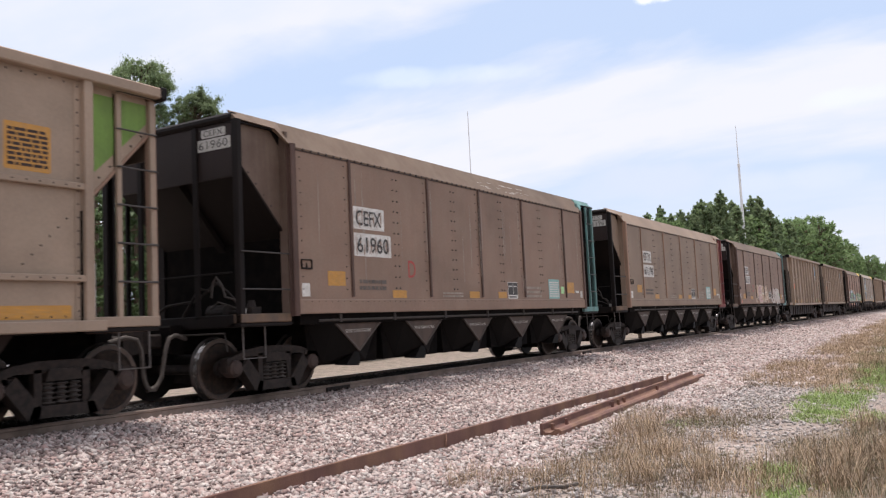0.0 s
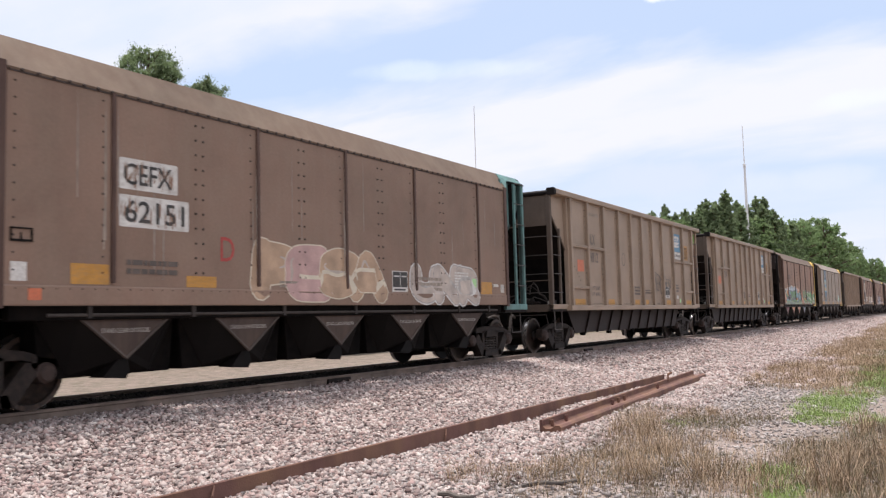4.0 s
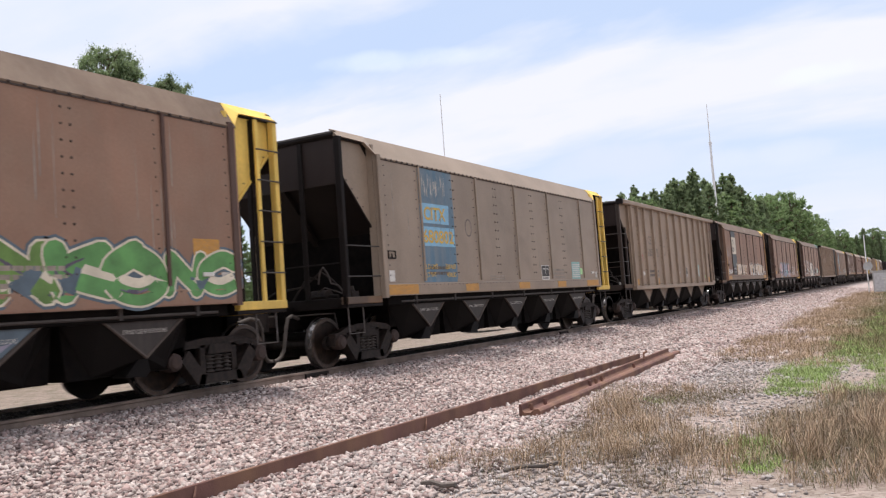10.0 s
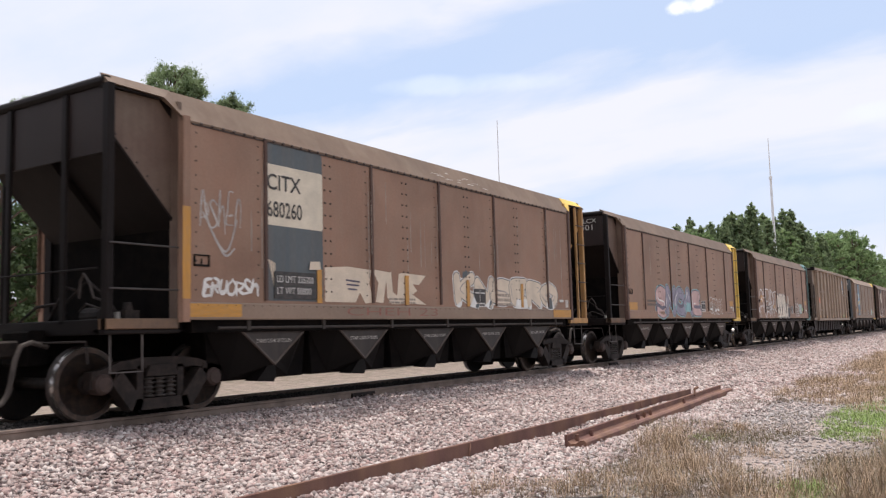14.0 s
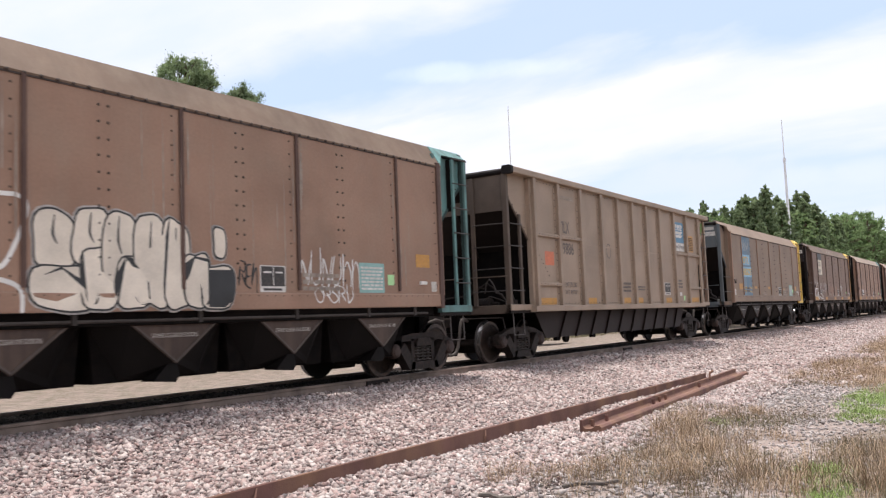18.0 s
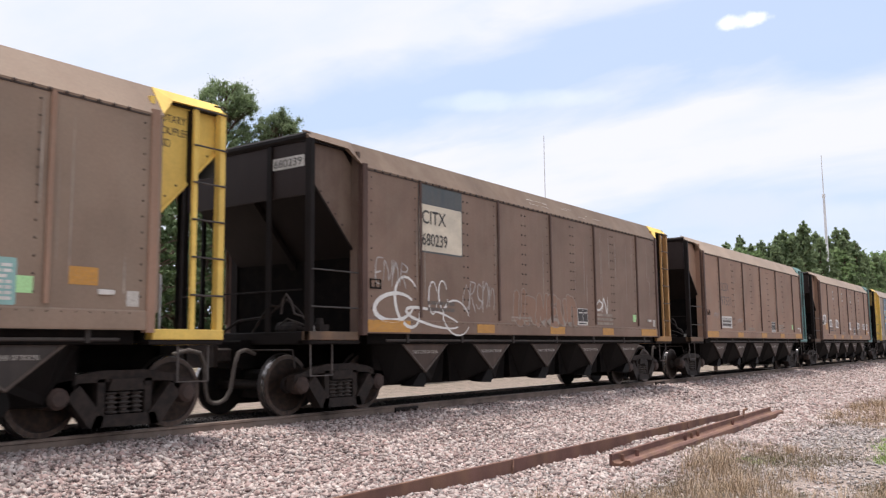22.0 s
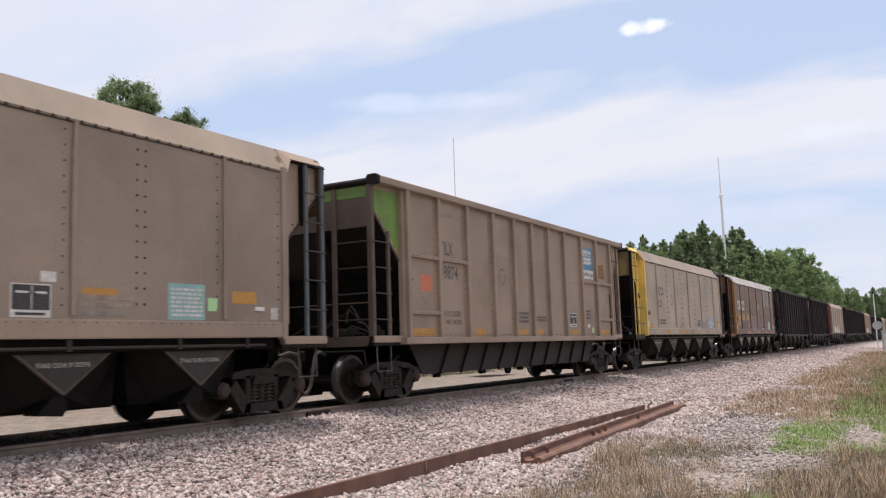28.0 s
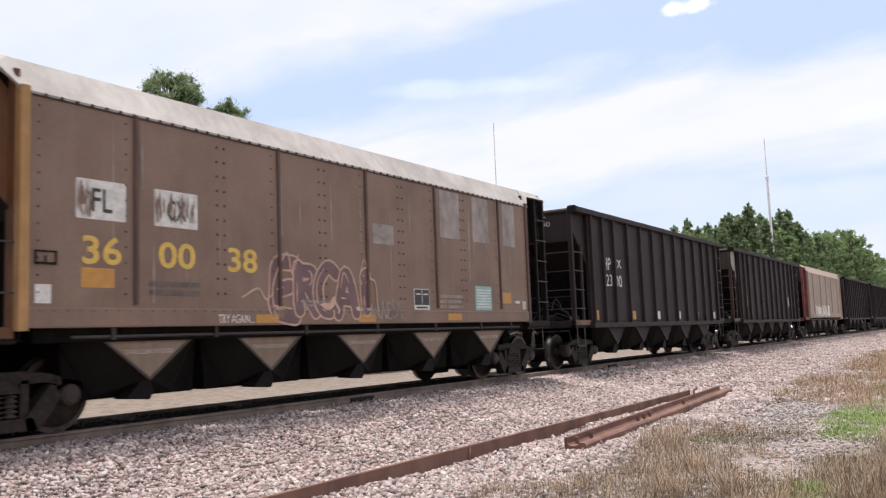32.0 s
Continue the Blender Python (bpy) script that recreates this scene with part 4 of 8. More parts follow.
    if kind != "tall":
        for yc in HOPPERS:
            n("hopper_plate", Geo().prism([(yc - 0.64, 1.09), (yc, 0.60), (yc + 0.64, 1.09)], "x", 1.43, 1.45), "plate")
            g = Geo()
            for sg in (-1, 1):
                g.tube([(1.455, yc + sg * 0.66, 1.085), (1.455, yc, 0.585)], 0.02, 5)
            n("plate_flange", g, "plate_edge")
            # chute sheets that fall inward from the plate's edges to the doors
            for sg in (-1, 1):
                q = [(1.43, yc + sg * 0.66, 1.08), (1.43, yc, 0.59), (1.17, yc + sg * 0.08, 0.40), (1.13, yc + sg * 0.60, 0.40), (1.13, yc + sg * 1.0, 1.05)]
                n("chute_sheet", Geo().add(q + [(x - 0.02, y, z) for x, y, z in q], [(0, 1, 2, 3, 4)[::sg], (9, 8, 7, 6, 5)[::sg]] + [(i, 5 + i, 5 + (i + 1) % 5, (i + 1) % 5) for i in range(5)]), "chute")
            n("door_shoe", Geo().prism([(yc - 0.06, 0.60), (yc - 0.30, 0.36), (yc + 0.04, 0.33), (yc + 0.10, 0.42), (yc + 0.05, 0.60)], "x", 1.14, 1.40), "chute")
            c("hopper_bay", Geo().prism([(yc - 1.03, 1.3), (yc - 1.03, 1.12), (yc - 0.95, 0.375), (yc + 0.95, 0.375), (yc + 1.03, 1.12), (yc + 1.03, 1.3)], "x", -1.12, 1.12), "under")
        g = Geo().tube([(1.50, 1.75, 1.12), (1.50, 12.7, 1.12)], 0.022, 6)
        n("air_pipe", g, "pipe")
        for y in (2.3, 3.9, 5.7, 7.5, 9.3, 11.0, 12.3):
            n("pipe_bracket", Geo().box(1.47, 1.53, y - 0.03, y + 0.03, 1.08, 1.24), "pipe")
        # black bar that draws the shadow band between sill and pipe
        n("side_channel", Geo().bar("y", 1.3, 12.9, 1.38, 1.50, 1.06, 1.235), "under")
    else:
        n("hopper_side", Geo().prism([(1.75, 1.09), (2.25, 0.46), (11.95, 0.46), (12.45, 1.09)], "x", 1.12, 1.14), "plate", "sloping dust-brown hopper side with shade in its colour")
        for i in range(10):
            y = 2.9 + i * 0.93
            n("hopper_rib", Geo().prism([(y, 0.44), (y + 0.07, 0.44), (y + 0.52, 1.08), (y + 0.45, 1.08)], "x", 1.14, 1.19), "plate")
        for i in range(5):
            n("door_hinge", Geo().box(1.05, 1.16, 2.8 + 2.1 * i, 2.95 + 2.1 * i, 0.38, 0.47), "under")
        c("hopper_bay", Geo().prism([(1.75, 1.25), (1.75, 1.09), (2.3, 0.47), (11.9, 0.47), (12.45, 1.09), (12.45, 1.25)], "x", -1.12, 1.12), "under")
        n("side_channel", Geo().bar("y", 1.0, 13.2, 1.14, 1.46, 1.085, 1.2), "under")
    # ends: plate, beams, posts, sloping floor, fittings (one end; the other is turned)
    e = []

    def d(name, g, key, label="", smooth=False):
        e.append((name, g.mesh(name, smooth), key, label))
    zt = diag[0]
    yb = 0.07 + (zt - 1.12) * 0.96 / (diag[0] - diag[1])
    d("end_plate", Geo().box(-xe, xe, 0.045, 0.07, 3.28, top - 0.03), "endplate")
    # baffle in the underframe's black: the recess's shade is in its colour
    d("inner_baffle", Geo().box(-xe - 0.12, xe + 0.08, 1.15, 1.18, 1.1, diag[0] - 1.07 * (diag[0] - diag[1]) / 0.96), "under")
    d("end_beam", Geo().bar("x", -xe - 0.02, xe + 0.02, -0.02, 0.14, top - 0.04, top + 0.085, 0.04), "endbeam")
    for x in (-0.62, 0.62):
        d("end_post", Geo().bar("z", 1.2, top - 0.05, x - 0.05, x + 0.05, 0.0, 0.05, 0.01), "front_dark")
    if kind != "smooth":
        for i in range(4):
            z = 1.55 + 0.48 * i
            d("end_rung", Geo().tube([(0.62, -0.01, z), (0.66, -0.05, z), (xe - 0.08, -0.05, z), (xe - 0.02, -0.01, z)], 0.012, 6), "rung")
    # underside of the sloping floor: soot plus shade in one black
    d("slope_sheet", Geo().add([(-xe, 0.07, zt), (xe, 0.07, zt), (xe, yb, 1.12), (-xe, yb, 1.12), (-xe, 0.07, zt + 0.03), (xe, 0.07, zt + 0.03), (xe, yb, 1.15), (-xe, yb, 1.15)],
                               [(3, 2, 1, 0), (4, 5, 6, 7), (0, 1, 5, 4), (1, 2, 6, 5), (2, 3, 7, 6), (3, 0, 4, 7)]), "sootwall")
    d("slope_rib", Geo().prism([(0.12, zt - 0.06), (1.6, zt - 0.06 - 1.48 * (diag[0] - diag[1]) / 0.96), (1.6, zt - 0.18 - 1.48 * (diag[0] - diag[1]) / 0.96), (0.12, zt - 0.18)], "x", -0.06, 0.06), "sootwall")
    d("end_floor", Geo().box(-xe, xe, 0.05, 1.6, 1.09, 1.11), "under")
    d("brake_cylinder", Geo().lathe([(-0.30, 0.05), (-0.28, 0.13), (0.10, 0.13), (0.12, 0.05), (0.30, 0.03)], (0.55, 0.62, 1.30), 14), "iron")
    d("brake_valve", Geo().box(1.12, 1.32, 0.42, 0.62, 1.12, 1.36).lathe([(1.36, 0.07), (1.46, 0.05)], (1.22, 0.52, 0), 10, "z"), "iron")
    d("brake_pipe", Geo().tube([(-0.9, 0.3, 1.2), (-0.3, 0.25, 1.45), (0.3, 0.3, 1.5), (0.75, 0.28, 1.75), (0.95, 0.32, 1.6), (1.15, 0.4, 1.35)], 0.02, 6), "iron")
    d("brake_hose", Geo().tube([(0.78, 0.14, 1.52), (0.84, 0.12, 1.74), (0.93, 0.10, 1.82), (1.02, 0.12, 1.70), (1.05, 0.16, 1.52), (1.16, 0.22, 1.48), (1.20, 0.3, 1.36)], 0.017, 6).tube([(0.70, 0.2, 1.36), (0.9, 0.16, 1.45), (1.05, 0.2, 1.40), (1.2, 0.4, 1.3)], 0.014, 6), "coil")
    d("brake_rod", Geo().tube([(0.2, 0.1, 1.25), (0.55, 0.08, 1.62), (0.62, 0.08, 1.66), (0.8, 0.08, 1.62)], 0.018, 6).tube([(0.4, 0.3, 1.14), (0.9, 0.3, 1.2), (1.25, 0.35, 1.2)], 0.03, 6), "iron")
    d("grab_rail", Geo().tube([(-xe, -0.02, 1.86), (xe, -0.02, 1.86)], 0.012, 6), "front_dark")
    d("white_fitting", Geo().box(1.30, 1.36, 0.70, 0.78, 1.13, 1.24), "dirty_white")
    d("white_fitting", Geo().box(1.18, 1.24, 0.36, 0.40, 1.2, 1.34), "dirty_white")
    d("coupler", Geo().bar("y", -0.62, 0.3, -0.09, 0.09, 0.80, 1.02, 0.03).prism([(-0.15, -0.80), (0.12, -0.80), (0.17, -0.62), (0.12, -0.5), (-0.15, -0.5)], "z", 0.74, 1.06), "iron")
    d("striker", Geo().bar("x", -0.28, 0.28, -0.22, 0.05, 0.70, 1.14, 0.03), "under")
    d("air_hose", Geo().tube([(0.42, -0.05, 0.93), (0.47, -0.28, 0.99), (0.51, -0.44, 0.95), (0.52, -0.51, 0.80), (0.50, -0.54, 0.58), (0.49, -0.57, 0.40), (0.47, -0.63, 0.29), (0.45, -0.72, 0.24), (0.45, -0.80, 0.235)], 0.032, 8), "hose", "", True)
    d("uncoupling_lever", Geo().tube([(0.1, -0.15, 1.0), (0.5, -0.12, 0.98), (xe - 0.1, -0.1, 0.98), (xe - 0.05, -0.1, 0.72)], 0.014, 6), "iron")
    c("centre_sill", Geo().bar("y", -0.1, LEN + 0.1, -0.18, 0.18, 0.72, 1.08), "under")
    return near, mid, e


KIT["truck"] = truck_kit()
for _k in ("smooth", "tall", "ribbed"):
    KIT[_k] = body_kit(_k)
TRAIN = []


FINE = ("rivets", "seam_strip", "door_hinge", "pipe_bracket", "door_shoe", "hopper_rib", "gusset_edge", "rung", "brake_cylinder", "brake_valve", "brake_pipe",
        "white_fitting", "uncoupling_lever", "step", "grab_rail", "air_hose", "slope_rib", "end_rung", "pipework", "brake_hose", "brake_rod", "roof_seam", "chute_sheet", "plate_flange", "hood_soffit", "ladder_bracket", "sill_flange")


def freight_car(kind, label, colours, y0, far=False):
    """One hopper car; colours: body, roof, low, post, front, rear, plate ... by key."""
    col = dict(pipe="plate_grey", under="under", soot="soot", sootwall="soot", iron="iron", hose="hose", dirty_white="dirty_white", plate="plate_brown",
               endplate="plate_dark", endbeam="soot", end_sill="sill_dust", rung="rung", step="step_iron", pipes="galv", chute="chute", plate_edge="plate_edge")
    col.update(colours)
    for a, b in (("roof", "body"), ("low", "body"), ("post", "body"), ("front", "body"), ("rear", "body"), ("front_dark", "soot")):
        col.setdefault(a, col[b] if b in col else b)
    # teal rear posts take the copy with shade in its colour
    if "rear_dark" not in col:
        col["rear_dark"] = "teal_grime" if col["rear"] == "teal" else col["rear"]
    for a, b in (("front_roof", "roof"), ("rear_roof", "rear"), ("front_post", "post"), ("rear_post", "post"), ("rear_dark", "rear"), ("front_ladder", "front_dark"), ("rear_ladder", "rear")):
        col.setdefault(a, col.get(b, b))
    car = tagged(new("hopper_car"), label, "freight car", "cars of the coal train")
    near, mid, ends = KIT[kind]
    for turned in (0, 1):
        for name, me, key, lb in near + ends:
            if turned and (name in ("rivets", "seam_strip", "door_hinge", "pipe_bracket", "door_shoe", "hopper_rib", "side_rail", "gusset_edge", "roof_seam", "chute_sheet", "plate_flange", "hood_soffit", "ladder_bracket", "sill_flange", "grab_rail", "rung", "step", "pipework", "brake_hose", "brake_rod", "white_fitting", "brake_valve", "brake_pipe", "brake_cylinder", "end_rung")):
                continue
            if far and (name in FINE or (turned and name not in ("side_sheet", "roof_slope", "top_chord", "side_sill", "end_plate", "slope_sheet"))):
                continue
            k = key
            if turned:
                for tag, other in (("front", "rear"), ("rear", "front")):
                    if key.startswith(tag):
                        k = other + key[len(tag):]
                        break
            # far sheets seen from inside: soot, with the recess's shade in the colour
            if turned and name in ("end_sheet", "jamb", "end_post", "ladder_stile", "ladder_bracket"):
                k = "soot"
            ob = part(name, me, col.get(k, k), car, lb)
            if name == "rivets":
                tagged(ob, kind="stuff")
            if turned:
                # the coupled hoses hang on the same side of both cars
                ob.matrix_basis = TURN @ Matrix.Diagonal((-1, 1, 1, 1)) if name == "air_hose" else TURN
    for name, me, key, lb in mid:
        part(name, me, col.get(key, key), car, lb)
    T, wheels = KIT["truck"], []
    for yc in (1.125, LEN - 1.125):
        tr = new("truck")
        tr.parent, tr.location = car, (0, yc, 0)
        for s in (0, 1):
            for name, me, mt in (("side_frame", T["side_frame"], "iron"), ("spring", T["spring"], "coil")):
                ob = part(name, me, mt, tr)
                if s:
                    ob.rotation_euler = (0, 0, math.pi)
            for ya in (-0.875, 0.875):
                ob = part("bearing_cap", T["cap"], "rust", tr)
                ob.location = (0, ya, 0.457)
                if s:
                    ob.rotation_euler = (0, 0, math.pi)
        part("bolster", T["bolster"], "iron", tr)
        for yb in (-0.56, 0.56):
            part("brake_beam", T["beam"], "under", tr).location = (0, yb, 0)
        for ya in (-0.875, 0.875):
            ax = part("wheelset", T["axle"], "iron", tr)
            ax.location = (0, ya, 0.457)
            wheels.append((ax, ya))
            for s in (0, 1):
                for nm, me, mt in (("wheel", T["wheel"], "tyre"), ("wheel_tread", T["tread"], "tread")):
                    w = part(nm, me, mt, ax)
                    if s:
                        w.rotation_euler = (0, 0, math.pi)
            if not far:
                part("rim", T["rim"], "rim", ax)
    car.location = (0, y0, 0)
    TRAIN.append((car, y0, wheels))
    return car


# ---- markings ----
BOXES = {}


def sill_out(kind, z):
    """How far the sill stands out from the sheet above it."""
    return 0.019 if kind == "smooth" and z < 1.46 else 0.0


def on_side(g, kind, lift=0.0):
    """Lays flat paint over sheet and sill."""
    g.v = [(x + lift + sill_out(kind, z), y, z) for x, y, z in g.v]
    return g


def mark(car, name, y0, y1, z0, z1, mat, lift=1, kind="smooth", label="", end=False):
    """A painted or stuck-on rectangle on the near side (or on the front end plate), a few millimetres proud."""
    if "unit" not in BOXES:
        BOXES["unit"] = Geo().prism([(0.02, 0), (0.98, 0), (1, 0.03), (1, 0.97), (0.98, 1), (0.02, 1), (0, 0.97), (0, 0.03)], "x", 0, 0.004).mesh("patch")
    ob = part(name, BOXES["unit"], mat, car, label)
    if end:
        ob.matrix_basis = pose(y0, 0.045 - 0.004 * lift, z0, 0, 0, -90) @ Matrix.Diagonal((1, y1 - y0, z1 - z0, 1))
    else:
        ob.matrix_basis = pose(SHEET[kind] - 0.001 + 0.004 * (lift - 1) + sill_out(kind, z1), y0, z0) @ Matrix.Diagonal((1, y1 - y0, z1 - z0, 1))
    return ob


def words(car, s, y0, y1, z0, z1, mat, lift=2, kind="smooth", end=False, bold=0.0):
    ob = part("lettering", text_mesh(s, bold), mat, car)
    if end:
        ob.matrix_basis = pose(y0, 0.045 - 0.004 * lift, z0, 0, 0, -90) @ Matrix.Diagonal((1, y1 - y0, z1 - z0, 1))
    else:
        ob.matrix_basis = pose(SHEET[kind] + 0.001 + 0.004 * lift - 0.004 + sill_out(kind, z1), y0, z0) @ Matrix.Diagonal((1, y1 - y0, z1 - z0, 1))
    return ob


def lines(car, y0, y1, z0, z1, n, mat, kind="smooth", lift=2, seed=0):
    """Small print that is too small to read: bars, joined into one mesh."""
    rng = random.Random(seed)
    g = Geo()
    h = (z1 - z0) / (n * 1.7)
    for i in range(n):
        z = z1 - (i + 1) * (z1 - z0) / n
        y = y0
        while y < y1 - 0.03:
            w = min(rng.uniform(0.04, 0.16), y1 - y)
            g.box(0, 0.002, y, y + w, z, z + h)
            y += w + 0.02
    ob = tagged(part("small_print", g.mesh("small_print"), mat, car), kind="stuff")
    ob.location = (SHEET[kind] + 0.001 + 0.004 * (lift - 1), 0, 0)


def data_panel(car, y0=8.38, kind="smooth"):
    mark(car, "data_panel", y0, y0 + 0.50, 1.47, 1.85, "white", 1, kind)
    mark(car, "data_field", y0 + 0.018, y0 + 0.482, 1.555, 1.835, "letter", 2, kind)
    mark(car, "data_field", y0 + 0.245, y0 + 0.257, 1.565, 1.825, "white", 3, kind)
    mark(car, "data_field", y0 + 0.06, y0 + 0.21, 1.74, 1.765, "white", 3, kind)
    mark(car, "data_field", y0 + 0.30, y0 + 0.44, 1.74, 1.765, "white", 3, kind)
    mark(car, "data_field", y0 + 0.06, y0 + 0.42, 1.495, 1.525, "letter", 2, kind)


def notice(car, y0=10.65, kind="smooth", mat="mint"):
    mark(car, "notice", y0, y0 + 0.66, 1.47, 1.96, mat, 1, kind)
    lines(car, y0 + 0.05, y0 + 0.61, 1.52, 1.92, 7, "white", kind, 2, 3)


def emblem(car, y0, z0):
    """Blue square with a white device and a white strip under it."""
    mark(car, "emblem", y0, y0 + 1.0, z0, z0 + 0.66, "logo_blue", 1, "tall")
    g = Geo()
    for a in (0.12, 0.37, 0.62):
        g.prism([(a, 0.40), (a + 0.19, 0.40), (a + 0.19, 0.43), (a + 0.08, 0.43), (a + 0.08, 0.58), (a, 0.58)], "x", 0, 0.004)
        g.prism([(a + 0.10, 0.47), (a + 0.19, 0.47), (a + 0.21, 0.52), (a + 0.19, 0.58), (a + 0.10, 0.58)], "x", 0, 0.004)
    for z in (0.27, 0.16):
        g.prism([(0.16, z), (0.70, z), (0.86, z + 0.09), (0.20, z + 0.09)], "x", 0, 0.004)
    ob = part("emblem_device", g.mesh("emblem_device"), "white", car)
    ob.location = (SHEET["tall"] + 0.003, y0, z0)
    mark(car, "emblem_strip", y0 - 0.05, y0 + 1.0, z0 - 0.27, z0 - 0.01, "white", 1, "tall")
    words(car, "Rapid Discharge", y0 + 0.02, y0 + 0.9, z0 - 0.22, z0 - 0.07, "letter", 3, "tall")


def ring(car, y, z, kind="smooth"):
    g = Geo()
    n = 24
    for i in range(n):
        a, b = 2 * math.pi * i / n, 2 * math.pi * (i + 1) / n
        g.add([(0, 0.13 * math.cos(a), 0.17 * math.sin(a)), (0, 0.155 * math.cos(a), 0.2 * math.sin(a)), (0, 0.155 * math.cos(b), 0.2 * math.sin(b)), (0, 0.13 * math.cos(b), 0.17 * math.sin(b))], [(0, 1, 2, 3)])
    ob = part("round_stencil", g.mesh("round_stencil"), "grey_letter", car)
    ob.location = (SHEET[kind] + 0.002, y, z)


def blob(g, rng, y0, y1, z0, z1, x, grow=0.0, wob=0.22, n=18, phase=None):
    """A rounded, uneven letter-like patch."""
    cy, cz, ry, rz = (y0 + y1) / 2, (z0 + z1) / 2, (y1 - y0) / 2 + grow, (z1 - z0) / 2 + grow
    ph = phase or [rng.uniform(0, 6.28) for _ in range(4)]
    pts = []
    for i in range(n):
        a = 2 * math.pi * i / n
        sq = (abs(math.cos(a)) ** 4 + abs(math.sin(a)) ** 4) ** -0.25
        r = sq * (1 + wob * (0.45 * math.sin(2 * a + ph[0]) + 0.35 * math.sin(3 * a + ph[1]) + 0.25 * math.sin(5 * a + ph[2])) - wob * 0.5)
        pts.append((x, cy + ry * r * math.cos(a), min(max(cz + rz * r * math.sin(a), z0 - 0.1), z1 + 0.12)))
    g.add(pts, [list(range(n))])
    return ph


def curve(pts, n=5):
    """A smooth line through a few points."""
    P = [pts[0]] + list(pts) + [pts[-1]]
    out = []
    for i in range(1, len(P) - 2):
        for k in range(n):
            t = k / n
            out.append(tuple(0.5 * (2 * P[i][c] + (P[i + 1][c] - P[i - 1][c]) * t + (2 * P[i - 1][c] - 5 * P[i][c] + 4 * P[i + 1][c] - P[i + 2][c]) * t * t
                                    + (3 * P[i][c] - P[i - 1][c] - 3 * P[i + 1][c] + P[i + 2][c]) * t ** 3) for c in (0, 1)))
    return out + [tuple(pts[-1])]


def ribbon(g, pts, r, x, taper=0.0):
    """A flat painted stroke with rounded ends; it climbs a hair so that it never lies in its own plane."""
    k, n = len(g.v), len(pts)
    for i, (y, z) in enumerate(pts):
        (ya, za), (yb, zb) = pts[max(i - 1, 0)], pts[min(i + 1, n - 1)]
        d = math.hypot(yb - ya, zb - za) or 1
        w = r * (1 - taper * abs(2 * i / (n - 1) - 1))
        ny, nz = -(zb - za) / d * w, (yb - ya) / d * w
        xi = x + 0.0003 * i / n
        g.v += [(xi, y - ny, z - nz), (xi, y + ny, z + nz)]
    g.f += [[k + 2 * i, k + 2 * i + 2, k + 2 * i + 3, k + 2 * i + 1] for i in range(n - 1)]
    for i, j in ((0, 1), (n - 1, n - 2)):
        (y, z), (yo, zo) = pts[i], pts[j]
        a0 = math.atan2(z - zo, y - yo) - math.pi / 2
        w = r * (1 - taper)
        xi = x + 0.0003 * i / n
        g.add([(xi, y + w * math.cos(a0 + math.pi * q / 5), z + w * math.sin(a0 + math.pi * q / 5)) for q in range(6)], [list(range(6))])


GLYPHS = [[[(.2, 0), (.2, 1)], [(.22, .55), (.5, .95), (.8, .6), (.8, 0)]], [[(.85, .85), (.45, 1), (.2, .75), (.5, .5), (.8, .25), (.5, 0), (.12, .15)]],
          [[(.2, 1), (.2, .3), (.5, 0), (.8, .3), (.8, 1)]], [[(.2, 0), (.2, 1)], [(.2, .95), (.75, .8), (.7, .55), (.25, .5)], [(.4, .5), (.85, 0)]],
          [[(.8, .95), (.25, .92), (.2, .5), (.25, .08), (.85, .05)], [(.25, .5), (.7, .52)]], [[(.5, 1), (.15, .6), (.2, .15), (.5, 0), (.82, .2), (.85, .6), (.5, 1)]],
          [[(.12, 0), (.2, .5), (.25, 1), (.5, .5), (.75, .02), (.85, .5), (.88, 1)]]]


# letter strokes in a unit box
LETTER = {}
LETTER["S"] = [[(.88, .85), (.5, 1), (.15, .8), (.3, .55), (.75, .45), (.85, .15), (.5, 0), (.08, .12)]]
LETTER["A"] = [[(.05, 0), (.3, .6), (.5, 1), (.7, .6), (.92, 0)], [(.25, .35), (.75, .35)]]
LETTER["Y"] = [[(.1, 1), (.25, .6), (.5, .48), (.75, .6), (.9, 1)], [(.5, .48), (.48, 0)]]
LETTER["E"] = [[(.88, 1), (.2, .95), (.15, .5), (.2, .05), (.9, 0)], [(.2, .5), (.7, .52)]]
LETTER["R"] = [[(.18, 0), (.18, 1)], [(.2, .97), (.75, .9), (.75, .6), (.25, .5)], [(.4, .48), (.85, 0)]]
LETTER["I"] = [[(.5, 0), (.5, .62)], [(.5, .85), (.55, 1)]]
LETTER["K"] = [[(.18, 0), (.2, 1)], [(.85, 1), (.3, .5), (.9, 0)]]
LETTER["N"] = [[(.12, 0), (.18, 1)], [(.18, .98), (.8, .02)], [(.82, 0), (.85, 1)]]
LETTER["O"] = [[(.5, 1), (.12, .65), (.15, .2), (.5, 0), (.85, .25), (.85, .7), (.5, 1)]]
LETTER["U"] = [[(.12, 1), (.15, .3), (.5, 0), (.82, .3), (.88, 1)]]
LETTER["P"] = [[(.2, 0), (.2, 1)], [(.2, .98), (.8, .88), (.8, .55), (.25, .45)]]
LETTER["C"] = [[(.9, .85), (.5, 1), (.12, .6), (.2, .15), (.6, 0), (.92, .2)]]
LETTER["Z"] = [[(.1, .95), (.9, 1), (.5, .5), (.1, .05), (.95, 0)]]


